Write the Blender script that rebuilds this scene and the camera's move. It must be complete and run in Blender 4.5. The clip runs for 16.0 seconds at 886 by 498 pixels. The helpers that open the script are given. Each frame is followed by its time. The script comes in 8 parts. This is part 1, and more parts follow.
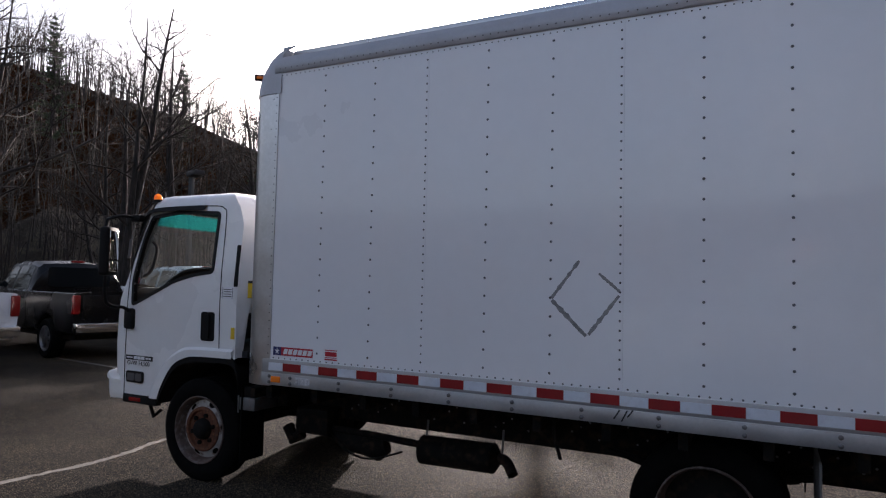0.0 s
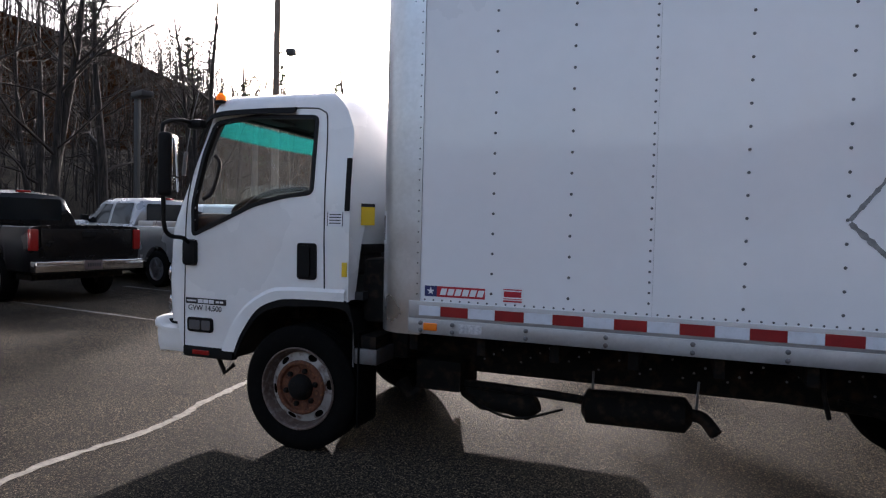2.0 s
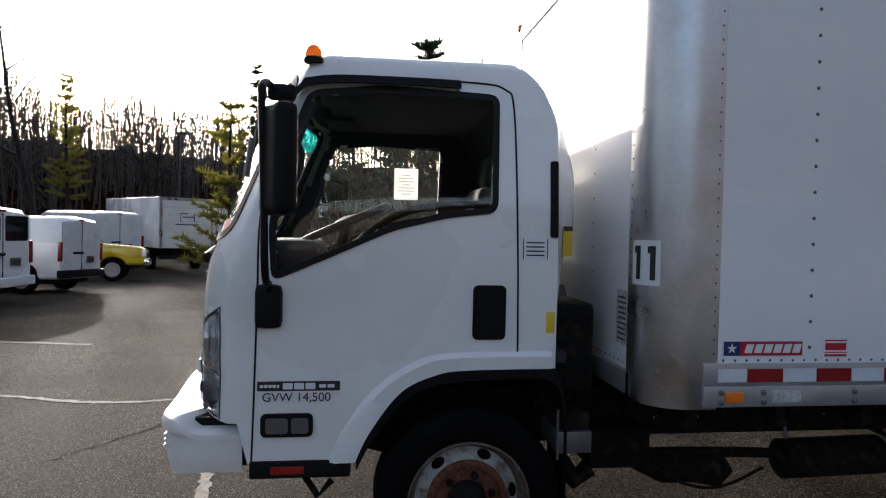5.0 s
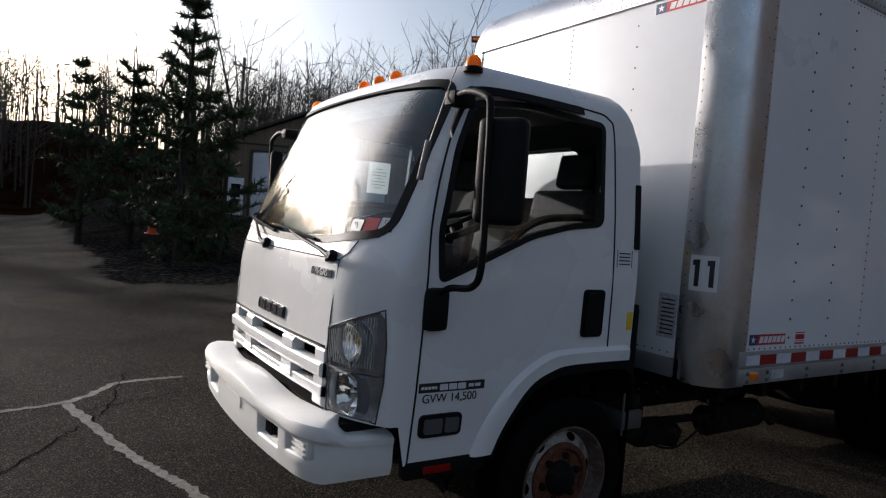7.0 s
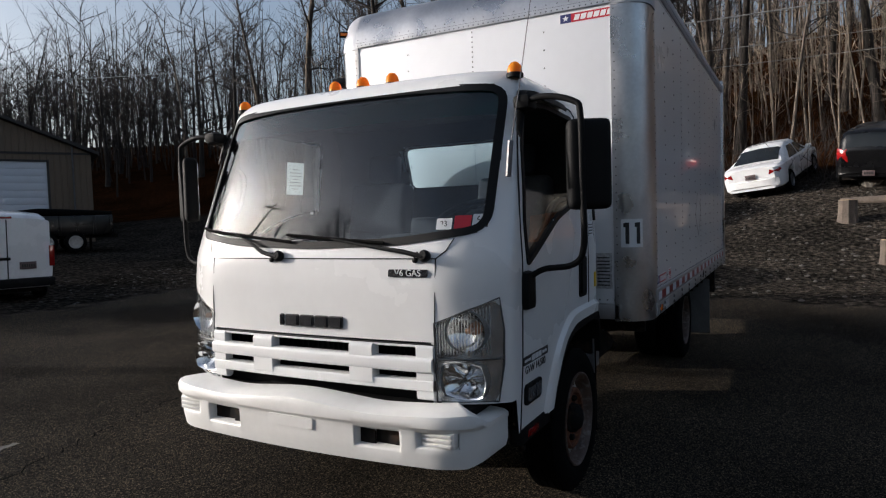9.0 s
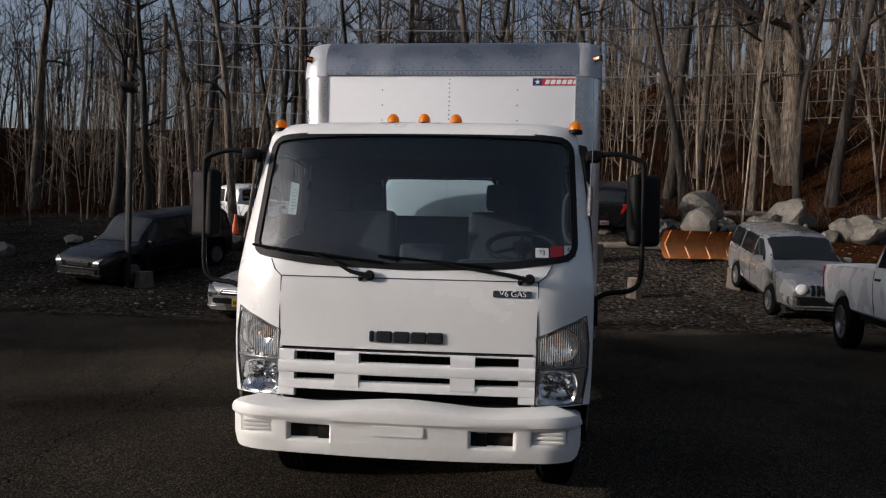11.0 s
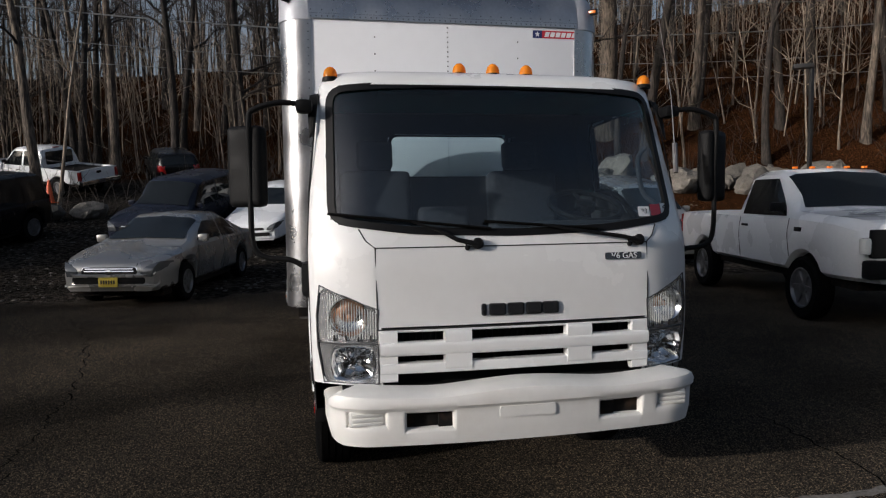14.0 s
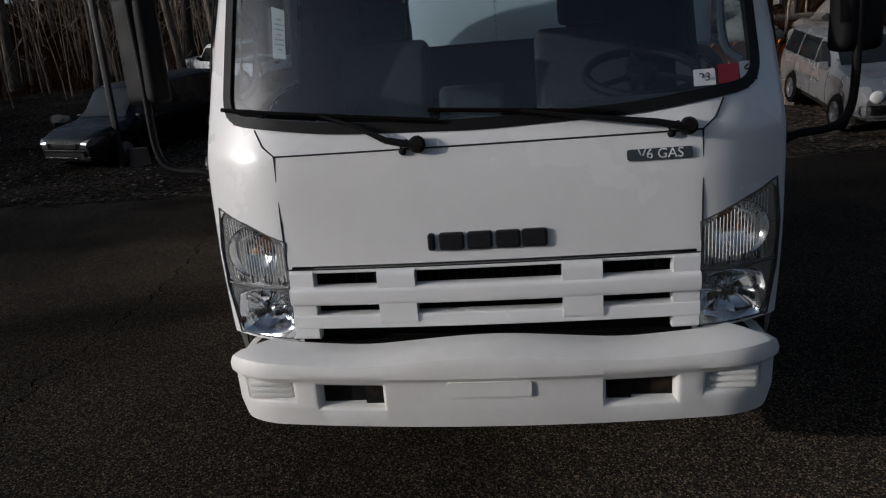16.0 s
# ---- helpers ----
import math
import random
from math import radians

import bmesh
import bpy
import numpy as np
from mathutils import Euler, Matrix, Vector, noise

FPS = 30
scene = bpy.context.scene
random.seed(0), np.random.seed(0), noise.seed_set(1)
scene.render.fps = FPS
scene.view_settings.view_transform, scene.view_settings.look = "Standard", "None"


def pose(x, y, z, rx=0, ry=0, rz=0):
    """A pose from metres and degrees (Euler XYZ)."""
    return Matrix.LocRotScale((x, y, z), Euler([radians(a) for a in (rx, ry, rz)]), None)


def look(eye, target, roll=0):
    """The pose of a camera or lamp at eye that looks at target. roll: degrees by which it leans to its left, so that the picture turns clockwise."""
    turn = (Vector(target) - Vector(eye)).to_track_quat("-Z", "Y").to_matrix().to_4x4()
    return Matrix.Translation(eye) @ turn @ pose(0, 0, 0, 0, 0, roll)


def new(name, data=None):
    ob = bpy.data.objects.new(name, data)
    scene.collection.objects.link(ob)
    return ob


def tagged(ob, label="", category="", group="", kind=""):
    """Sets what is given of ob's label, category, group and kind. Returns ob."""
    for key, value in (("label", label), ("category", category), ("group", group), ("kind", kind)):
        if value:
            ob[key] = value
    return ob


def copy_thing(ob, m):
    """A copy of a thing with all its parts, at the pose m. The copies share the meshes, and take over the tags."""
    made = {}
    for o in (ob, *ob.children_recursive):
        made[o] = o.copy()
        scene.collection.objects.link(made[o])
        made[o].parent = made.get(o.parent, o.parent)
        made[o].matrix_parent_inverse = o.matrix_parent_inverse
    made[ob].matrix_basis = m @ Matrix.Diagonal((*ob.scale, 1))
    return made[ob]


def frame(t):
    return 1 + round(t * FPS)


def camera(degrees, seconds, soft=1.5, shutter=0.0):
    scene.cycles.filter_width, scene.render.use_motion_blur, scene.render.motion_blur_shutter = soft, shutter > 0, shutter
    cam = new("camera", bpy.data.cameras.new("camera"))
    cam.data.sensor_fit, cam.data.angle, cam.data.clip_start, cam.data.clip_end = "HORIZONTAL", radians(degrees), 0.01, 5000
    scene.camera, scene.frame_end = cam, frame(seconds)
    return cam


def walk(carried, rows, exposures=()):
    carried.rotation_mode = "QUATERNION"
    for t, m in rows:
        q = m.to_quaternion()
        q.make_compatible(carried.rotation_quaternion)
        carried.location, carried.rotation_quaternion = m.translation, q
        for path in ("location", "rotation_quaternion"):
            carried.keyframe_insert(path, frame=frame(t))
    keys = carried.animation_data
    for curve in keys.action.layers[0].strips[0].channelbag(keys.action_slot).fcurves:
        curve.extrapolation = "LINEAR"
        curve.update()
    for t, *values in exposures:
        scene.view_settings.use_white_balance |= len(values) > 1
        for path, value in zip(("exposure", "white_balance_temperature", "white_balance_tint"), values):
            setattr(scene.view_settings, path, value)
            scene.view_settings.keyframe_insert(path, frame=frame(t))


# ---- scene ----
cam = camera(68.2, 16.0, soft=1.2)
PATH = [
    (0, (5.43, -4.812, 1.611), (4.526, -3.032, 1.719), 1.3),
    (0.5, (4.962, -4.706, 1.611), (4.04, -2.934, 1.692), 2.9),
    (1, (4.57, -4.649, 1.557), (3.742, -2.828, 1.572), 1.6),
    (1.5, (4.112, -4.595, 1.509), (3.36, -2.742, 1.48), 1.0),
    (2, (3.618, -4.557, 1.487), (2.928, -2.682, 1.412), 1.4),
    (2.5, (3.152, -4.525, 1.515), (2.625, -2.596, 1.449), 1.2),
    (3, (2.591, -4.423, 1.515), (2.14, -2.479, 1.387), 1.6),
    (3.5, (2.197, -4.271, 1.528), (1.975, -2.288, 1.391), 2.4),
    (4, (1.737, -4.061, 1.562), (1.665, -2.071, 1.374), -0.7),
    (4.5, (1.245, -3.895, 1.582), (1.344, -1.899, 1.498), 1.5),
    (5, (0.815, -3.685, 1.579), (1.074, -1.703, 1.521), 1.1),
    (5.2, (0.569, -3.569, 1.643), (0.851, -1.593, 1.521), 0.2),
    (7.3, (-1.204, -3.134, 1.598), (0.081, -1.602, 1.547), 3.4),
    (7.5, (-1.349, -3.046, 1.594), (0.054, -1.621, 1.548), 2.1),
    (8, (-1.716, -2.707, 1.606), (-0.205, -1.399, 1.545), 2.4),
    (8.5, (-2.09, -2.437, 1.584), (-0.478, -1.261, 1.459), 2.1),
    (8.7, (-2.21, -2.294, 1.597), (-0.531, -1.214, 1.477), 0.2),
    (10.8, (-3.232, -0.598, 1.633), (-1.257, -0.285, 1.611), 2.2),
    (11, (-3.274, -0.458, 1.613), (-1.283, -0.276, 1.596), 1.3),
    (11.5, (-3.299, -0.071, 1.636), (-1.3, 0.0, 1.612), 0.4),
    (12, (-3.35, 0.267, 1.644), (-1.352, 0.206, 1.577), 1.0),
    (12.5, (-3.261, 0.537, 1.642), (-1.271, 0.34, 1.618), 0.5),
    (13, (-3.184, 0.754, 1.647), (-1.196, 0.544, 1.6), 0.8),
    (13.5, (-3.077, 0.931, 1.654), (-1.113, 0.567, 1.573), 1.3),
    (14, (-2.904, 0.992, 1.628), (-0.945, 0.616, 1.489), -0.7),
    (14.5, (-2.689, 0.884, 1.641), (-0.724, 0.568, 1.442), -0.9),
    (15, (-2.4, 0.665, 1.609), (-0.437, 0.411, 1.32), -0.6),
    (15.5, (-2.158, 0.297, 1.603), (-0.189, 0.147, 1.286), -2.5),
    (16, (-1.956, -0.06, 1.61), (-0.028, 0.165, 1.127), -4.4),
]
EXPOSURES = [(0.0, 1.46, 6200, 21), (1.0, 1.40, 6150, 20), (1.5, 1.84, 6150, 20), (2.0, 1.94, 6150, 19), (3.0, 1.70, 6150, 18), (4.0, 1.93, 6100, 16), (4.5, 2.05, 6100, 15), (5.2, 1.36, 6100, 14), (7.3, 0.64, 5950, 13), (8.7, 0.62, 5950, 12), (10.8, 0.09, 6050, 14), (14.0, -0.06, 5900, 12), (15.2, -0.25, 5800, 12), (16.0, -0.55, 5700, 12)]
walk(cam, [(t, look(eye, target, roll)) for t, eye, target, roll in PATH], EXPOSURES)

# ---- sky and sun: a low winter afternoon sun behind the truck's far side ----
SUN_AZ, SUN_EL = 110.5, 13.5  # degrees from +x towards +y, and above the horizon
world = bpy.data.worlds.new("sky")
scene.world = world
world.use_nodes = True
wn, wl = world.node_tree.nodes, world.node_tree.links
sky = wn.new("ShaderNodeTexSky")
sky.sky_type, sky.sun_disc = "NISHITA", False
sky.sun_elevation, sky.sun_rotation = radians(SUN_EL), radians(90 - SUN_AZ) % (2 * math.pi)
sky.air_density, sky.dust_density, sky.ozone_density = 1.0, 3.0, 1.0
# a thin high veil of cloud whitens the blue in soft streaks
grey, veil, streaks, where, amount, lift = [wn.new(k) for k in ("ShaderNodeRGBToBW", "ShaderNodeMix", "ShaderNodeTexNoise", "ShaderNodeTexCoord", "ShaderNodeMapRange", "ShaderNodeVectorMath")]
veil.data_type = "RGBA"
streaks.inputs["Scale"].default_value, streaks.inputs["Detail"].default_value, streaks.inputs["Distortion"].default_value = 2.2, 7, 0.6
amount.inputs["From Min"].default_value, amount.inputs["From Max"].default_value = 0.35, 0.7
amount.inputs["To Min"].default_value, amount.inputs["To Max"].default_value = 0.05, 0.6
wl.new(where.outputs["Generated"], streaks.inputs["Vector"])
wl.new(streaks.outputs["Fac"], amount.inputs["Value"])
wl.new(sky.outputs[0], grey.inputs[0])
lift.operation = "SCALE"
lift.inputs["Scale"].default_value = 1.25
wl.new(grey.outputs[0], lift.inputs[0])
wl.new(amount.outputs[0], veil.inputs["Factor"])
wl.new(sky.outputs[0], veil.inputs["A"])
wl.new(lift.outputs[0], veil.inputs["B"])
# thin cloud scatters the light forward: the sky brightens towards the sun
lobe, clip, power, gain, bright = [wn.new(k) for k in ("ShaderNodeVectorMath", "ShaderNodeMath", "ShaderNodeMath", "ShaderNodeMath", "ShaderNodeVectorMath")]
lobe.operation, clip.operation, power.operation, gain.operation, bright.operation = "DOT_PRODUCT", "MAXIMUM", "POWER", "MULTIPLY_ADD", "SCALE"
lobe.inputs[1].default_value = (math.cos(radians(SUN_AZ)) * math.cos(radians(SUN_EL)), math.sin(radians(SUN_AZ)) * math.cos(radians(SUN_EL)), math.sin(radians(SUN_EL)))
clip.inputs[1].default_value, power.inputs[1].default_value, gain.inputs[1].default_value, gain.inputs[2].default_value = 0.0, 9.0, 1.8, 1.0
wl.new(where.outputs["Generated"], lobe.inputs[0])
wl.new(lobe.outputs["Value"], clip.inputs[0])
wl.new(clip.outputs[0], power.inputs[0])
wl.new(power.outputs[0], gain.inputs[0])
wl.new(veil.outputs["Result"], bright.inputs[0])
wl.new(gain.outputs[0], bright.inputs["Scale"])
wl.new(bright.outputs[0], wn["Background"].inputs[0])
wn["Background"].inputs[1].default_value = 0.10
sun_data = bpy.data.lights.new("sun", "SUN")
sun_data.energy, sun_data.angle, sun_data.color = 3.1, radians(0.6), (1.0, 0.90, 0.77)
sun = new("sun", sun_data)
toward = Vector((math.cos(radians(SUN_AZ)) * math.cos(radians(SUN_EL)), math.sin(radians(SUN_AZ)) * math.cos(radians(SUN_EL)), math.sin(radians(SUN_EL))))
sun.matrix_world = look(toward * 60, (0, 0, 0))

# ---- materials ----
def mat(name, base, rough=0.5, metal=0.0, scale=0.0, amount=0.15, fine=0.0, bump=0.0, coat=0.0, spec=0.5, rough_var=0.0, dirt=None, dirt_amount=0.0, space="Object"):
    """A surface with a base colour, broad stains (scale, amount), grain (fine), relief and loose dirt in patches."""
    m = bpy.data.materials.new(name)
    m.use_nodes = True
    n, l = m.node_tree.nodes, m.node_tree.links
    b = n["Principled BSDF"]
    b.inputs["Base Color"].default_value = (*base, 1)
    b.inputs["Roughness"].default_value = rough
    b.inputs["Metallic"].default_value = metal
    b.inputs["Coat Weight"].default_value = coat
    b.inputs["Coat Roughness"].default_value = 0.06
    b.inputs["Specular IOR Level"].default_value = spec
    if scale:
        co = n.new("ShaderNodeTexCoord")
        big = n.new("ShaderNodeTexNoise")
        big.inputs["Scale"].default_value, big.inputs["Detail"].default_value = scale, 6
        l.new(co.outputs[space], big.inputs["Vector"])
        small = n.new("ShaderNodeTexNoise")
        small.inputs["Scale"].default_value, small.inputs["Detail"].default_value = (fine or scale * 14), 4
        l.new(co.outputs[space], small.inputs["Vector"])
        add = n.new("ShaderNodeMath")
        add.operation = "MULTIPLY_ADD"
        l.new(big.outputs["Fac"], add.inputs[0])
        add.inputs[1].default_value = 0.65
        half = n.new("ShaderNodeMath")
        half.operation = "MULTIPLY"
        half.inputs[1].default_value = 0.35
        l.new(small.outputs["Fac"], half.inputs[0])
        l.new(half.outputs[0], add.inputs[2])
        ramp = n.new("ShaderNodeMapRange")
        ramp.inputs["From Min"].default_value, ramp.inputs["From Max"].default_value = 0.3, 0.7
        ramp.inputs["To Min"].default_value, ramp.inputs["To Max"].default_value = 1 - amount, 1 + amount
        l.new(add.outputs[0], ramp.inputs["Value"])
        mul = n.new("ShaderNodeVectorMath")
        mul.operation = "SCALE"
        mul.inputs[0].default_value = base
        l.new(ramp.outputs[0], mul.inputs["Scale"])
        colour = mul.outputs[0]
        if dirt:
            spots = n.new("ShaderNodeTexNoise")
            spots.inputs["Scale"].default_value, spots.inputs["Detail"].default_value = scale * 2.3, 8
            l.new(co.outputs[space], spots.inputs["Vector"])
            cut = n.new("ShaderNodeMapRange")
            cut.inputs["From Min"].default_value, cut.inputs["From Max"].default_value = 0.5, 0.72
            cut.inputs["To Max"].default_value = dirt_amount
            l.new(spots.outputs["Fac"], cut.inputs["Value"])
            mix = n.new("ShaderNodeMix")
            mix.data_type = "RGBA"
            l.new(cut.outputs[0], mix.inputs["Factor"])
            l.new(colour, mix.inputs["A"])
            mix.inputs["B"].default_value = (*dirt, 1)
            colour = mix.outputs["Result"]
        l.new(colour, b.inputs["Base Color"])
        if rough_var:
            rr = n.new("ShaderNodeMapRange")
            rr.inputs["From Min"].default_value, rr.inputs["From Max"].default_value = 0.3, 0.7
            rr.inputs["To Min"].default_value, rr.inputs["To Max"].default_value = max(0.02, rough - rough_var), min(1, rough + rough_var)
            l.new(big.outputs["Fac"], rr.inputs["Value"])
            l.new(rr.outputs[0], b.inputs["Roughness"])
        if bump:
            bp = n.new("ShaderNodeBump")
            bp.inputs["Strength"].default_value, bp.inputs["Distance"].default_value = 1.0, bump
            l.new(small.outputs["Fac"], bp.inputs["Height"])
            l.new(bp.outputs[0], b.inputs["Normal"])
    return m


def glass(name, tint, rough=0.0, low=0.08, haze=0.0, film_tint=(0.75, 0.74, 0.70), spotty=1.0):
    """A thin pane: mostly clear, tinted, with a mirror gloss that grows at a slant."""
    m = bpy.data.materials.new(name)
    m.use_nodes = True
    n, l = m.node_tree.nodes, m.node_tree.links
    n.remove(n["Principled BSDF"])
    out = n["Material Output"]
    clear, gloss, mix = n.new("ShaderNodeBsdfTransparent"), n.new("ShaderNodeBsdfGlossy"), n.new("ShaderNodeMixShader")
    slant, curve, share = n.new("ShaderNodeLayerWeight"), n.new("ShaderNodeMath"), n.new("ShaderNodeMapRange")
    clear.inputs["Color"].default_value = (*tint, 1)
    gloss.inputs["Roughness"].default_value = rough
    curve.operation, curve.inputs[1].default_value = "POWER", 5.0
    share.inputs["To Min"].default_value, share.inputs["To Max"].default_value = low, 1.0
    l.new(slant.outputs["Facing"], curve.inputs[0])
    l.new(curve.outputs[0], share.inputs["Value"])
    l.new(share.outputs[0], mix.inputs["Fac"])
    l.new(clear.outputs[0], mix.inputs[1])
    l.new(gloss.outputs[0], mix.inputs[2])
    last = mix.outputs[0]
    if haze:
        # dried dust and road film on the pane
        film, dusty, spots, co, amount = n.new("ShaderNodeBsdfTranslucent"), n.new("ShaderNodeMixShader"), n.new("ShaderNodeTexNoise"), n.new("ShaderNodeTexCoord"), n.new("ShaderNodeMapRange")
        film.inputs["Color"].default_value = (*film_tint, 1)
        spots.inputs["Scale"].default_value, spots.inputs["Detail"].default_value = 55, 9
        l.new(co.outputs["Object"], spots.inputs["Vector"])
        amount.inputs["From Min"].default_value, amount.inputs["From Max"].default_value = 0.35, 0.75
        amount.inputs["To Min"].default_value, amount.inputs["To Max"].default_value = haze * (1 - 0.65 * spotty), haze * (1 + 1.2 * spotty)
        l.new(spots.outputs["Fac"], amount.inputs["Value"])
        l.new(amount.outputs[0], dusty.inputs["Fac"])
        l.new(last, dusty.inputs[1])
        l.new(film.outputs[0], dusty.inputs[2])
        last = dusty.outputs[0]
    l.new(last, out.inputs["Surface"])
    return m


WHITE = mat("truck_white_paint", (0.78, 0.78, 0.77), 0.28, scale=1.3, amount=0.03, coat=0.5, rough_var=0.08, dirt=(0.5, 0.47, 0.42), dirt_amount=0.10)
PANEL = mat("box_white_panel", (0.77, 0.78, 0.80), 0.30, scale=0.9, amount=0.03, coat=0.7, rough_var=0.03, dirt=(0.6, 0.6, 0.6), dirt_amount=0.04)
BUMPER = mat("bumper_white_plastic", (0.74, 0.73, 0.70), 0.42, scale=2.0, amount=0.05, rough_var=0.1, dirt=(0.42, 0.38, 0.32), dirt_amount=0.16)
ALU = mat("brushed_aluminium", (0.52, 0.52, 0.53), 0.33, 0.97, scale=3.0, amount=0.16, rough_var=0.14, dirt=(0.35, 0.34, 0.33), dirt_amount=0.25)
RAIL = mat("rail_aluminium", (0.41, 0.41, 0.415), 0.42, 0.7, scale=5.0, amount=0.12, rough_var=0.1, dirt=(0.3, 0.29, 0.28), dirt_amount=0.3)
CAP = mat("grey_corner_casting", (0.42, 0.43, 0.46), 0.45, 0.3, scale=4.0, amount=0.1)
BLACK = mat("black_plastic", (0.006, 0.006, 0.0062), 0.6, spec=0.14, scale=8.0, amount=0.25, rough_var=0.1)
RUBBER = mat("tyre_rubber", (0.0035, 0.0035, 0.0035), 0.85, spec=0.06, scale=9.0, amount=0.3, bump=0.002, dirt=(0.009, 0.008, 0.007), dirt_amount=0.4)
SEAL = mat("black_window_seal", (0.006, 0.006, 0.0065), 0.55, spec=0.2)
GAP = mat("panel_gap", (0.01, 0.01, 0.01), 0.9)
CHASSIS = mat("chassis_black", (0.007, 0.0065, 0.006), 0.85, spec=0.15, scale=7.0, amount=0.35, dirt=(0.06, 0.035, 0.02), dirt_amount=0.5)
STEEL = mat("dull_steel", (0.16, 0.16, 0.165), 0.55, 0.7, scale=9.0, amount=0.2, dirt=(0.16, 0.08, 0.04), dirt_amount=0.5)
RUST = mat("rusty_iron", (0.095, 0.030, 0.012), 0.8, scale=18.0, amount=0.5, bump=0.003, dirt=(0.24, 0.095, 0.035), dirt_amount=0.75)
FLAP = mat("dirty_grey_flap", (0.11, 0.105, 0.10), 0.8, scale=6.0, amount=0.3)
# rust, darkened further: the rim well's shade is put into this colour
BARREL = mat("rusty_shaded_rim_barrel", (0.085, 0.055, 0.042), 0.55, scale=14.0, amount=0.5, bump=0.001, dirt=(0.26, 0.235, 0.215), dirt_amount=0.55)
RIM = mat("worn_white_rim", (0.36, 0.335, 0.31), 0.6, scale=9.0, amount=0.4, fine=0.2, dirt=(0.075, 0.027, 0.011), dirt_amount=1.0)
RIVET = mat("dull_rivet", (0.10, 0.10, 0.105), 0.5, 0.3)
CHROME = mat("chrome", (0.72, 0.72, 0.73), 0.12, 1.0)
BADGE = mat("dark_badge_chrome", (0.16, 0.16, 0.17), 0.22, 0.9)
REFLECTOR = mat("lamp_reflector", (0.85, 0.85, 0.86), 0.12, 1.0)
GASKET = mat("grey_lamp_gasket", (0.06, 0.06, 0.062), 0.5)
LAMP_GREY = mat("lamp_housing_silver", (0.78, 0.78, 0.79), 0.3, 0.2)
BEZEL = mat("lamp_bezel_silver", (0.64, 0.64, 0.65), 0.22, 0.75, scale=14.0, amount=0.25)
LENS_DARK = mat("dull_lamp_lens", (0.10, 0.10, 0.105), 0.2, coat=0.5)
BULB = mat("pale_amber_bulb", (0.55, 0.30, 0.18), 0.2, coat=0.4)
AMBER = mat("amber_lens", (0.85, 0.20, 0.015), 0.18, coat=0.6)
RED_LENS = mat("red_lens", (0.24, 0.006, 0.006), 0.18, coat=0.6)
WHITE_LENS = mat("clear_lens", (0.75, 0.75, 0.72), 0.15, coat=0.5)
RED_TAPE = mat("red_reflective_tape", (0.24, 0.007, 0.009), 0.35, scale=12, amount=0.2)
WHITE_TAPE = mat("white_reflective_tape", (0.62, 0.66, 0.72), 0.35, scale=12, amount=0.08, dirt=(0.4, 0.4, 0.42), dirt_amount=0.3)
GREY_TAPE = mat("old_tape_glue", (0.22, 0.22, 0.22), 0.7, scale=22.0, amount=0.4)
STICKER = mat("white_sticker", (0.72, 0.73, 0.74), 0.4)
STICKER_GREY = mat("faded_sticker", (0.45, 0.45, 0.46), 0.5, scale=60, amount=0.5)
NAVY = mat("navy_sticker", (0.02, 0.03, 0.12), 0.35)
RED_STICKER = mat("red_sticker", (0.42, 0.015, 0.03), 0.35)
YELLOW = mat("yellow_label", (0.75, 0.50, 0.02), 0.4)
INK = mat("black_print", (0.015, 0.015, 0.016), 0.5)
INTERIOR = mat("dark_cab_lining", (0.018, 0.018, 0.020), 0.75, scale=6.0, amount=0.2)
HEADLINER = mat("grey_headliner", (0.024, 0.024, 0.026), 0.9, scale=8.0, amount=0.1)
SEATCLOTH = mat("grey_seat_cloth", (0.035, 0.036, 0.042), 0.9, scale=30.0, amount=0.25, bump=0.002)
PAPER = mat("paper", (0.75, 0.75, 0.73), 0.7, scale=20, amount=0.04)
WINDSCREEN = glass("windscreen_glass", (0.60, 0.74, 0.82), 0.0, 0.10, 0.028)
SIDE_GLASS = glass("side_glass", (0.80, 0.86, 0.85), 0.0, 0.05, 0.006)
SHADE_BAND = glass("green_shade_band", (0.04, 0.50, 0.46), 0.0, 0.0, 0.15, (0.045, 0.60, 0.55), 0.12)
LENS_GLASS = glass("lens_glass", (0.92, 0.93, 0.93), 0.03)


def backlit(name, colour, share, rough=0.4):
    """A thin or hollow piece that lets part of the light behind it shine through."""
    m = mat(name, colour, rough)
    n, l = m.node_tree.nodes, m.node_tree.links
    glow, mix = n.new("ShaderNodeBsdfTranslucent"), n.new("ShaderNodeMixShader")
    glow.inputs["Color"].default_value = (*colour, 1)
    mix.inputs["Fac"].default_value = share
    l.new(n["Principled BSDF"].outputs[0], mix.inputs[1])
    l.new(glow.outputs[0], mix.inputs[2])
    l.new(mix.outputs[0], n["Material Output"].inputs["Surface"])
    return m


AMBER_DOME = backlit("amber_dome", (0.95, 0.36, 0.02), 0.55, 0.2)
SHEET = backlit("thin_paper", (0.85, 0.85, 0.83), 0.6, 0.7)
MIRROR = mat("mirror_silver", (0.85, 0.86, 0.87), 0.02, 1.0)
DARK_GLASS = mat("dark_tinted_glass", (0.010, 0.012, 0.013), 0.05, spec=0.38)

# ---- building helpers ----
def mesh_ob(name, bm, material, smooth=40):
    me = bpy.data.meshes.new(name)
    bmesh.ops.recalc_face_normals(bm, faces=bm.faces[:])
    bm.to_mesh(me)
    bm.free()
    me.materials.append(material)
    if smooth:
        me.polygons.foreach_set("use_smooth", [True] * len(me.polygons))
        me.set_sharp_from_angle(angle=radians(smooth))
    return new(name, me)


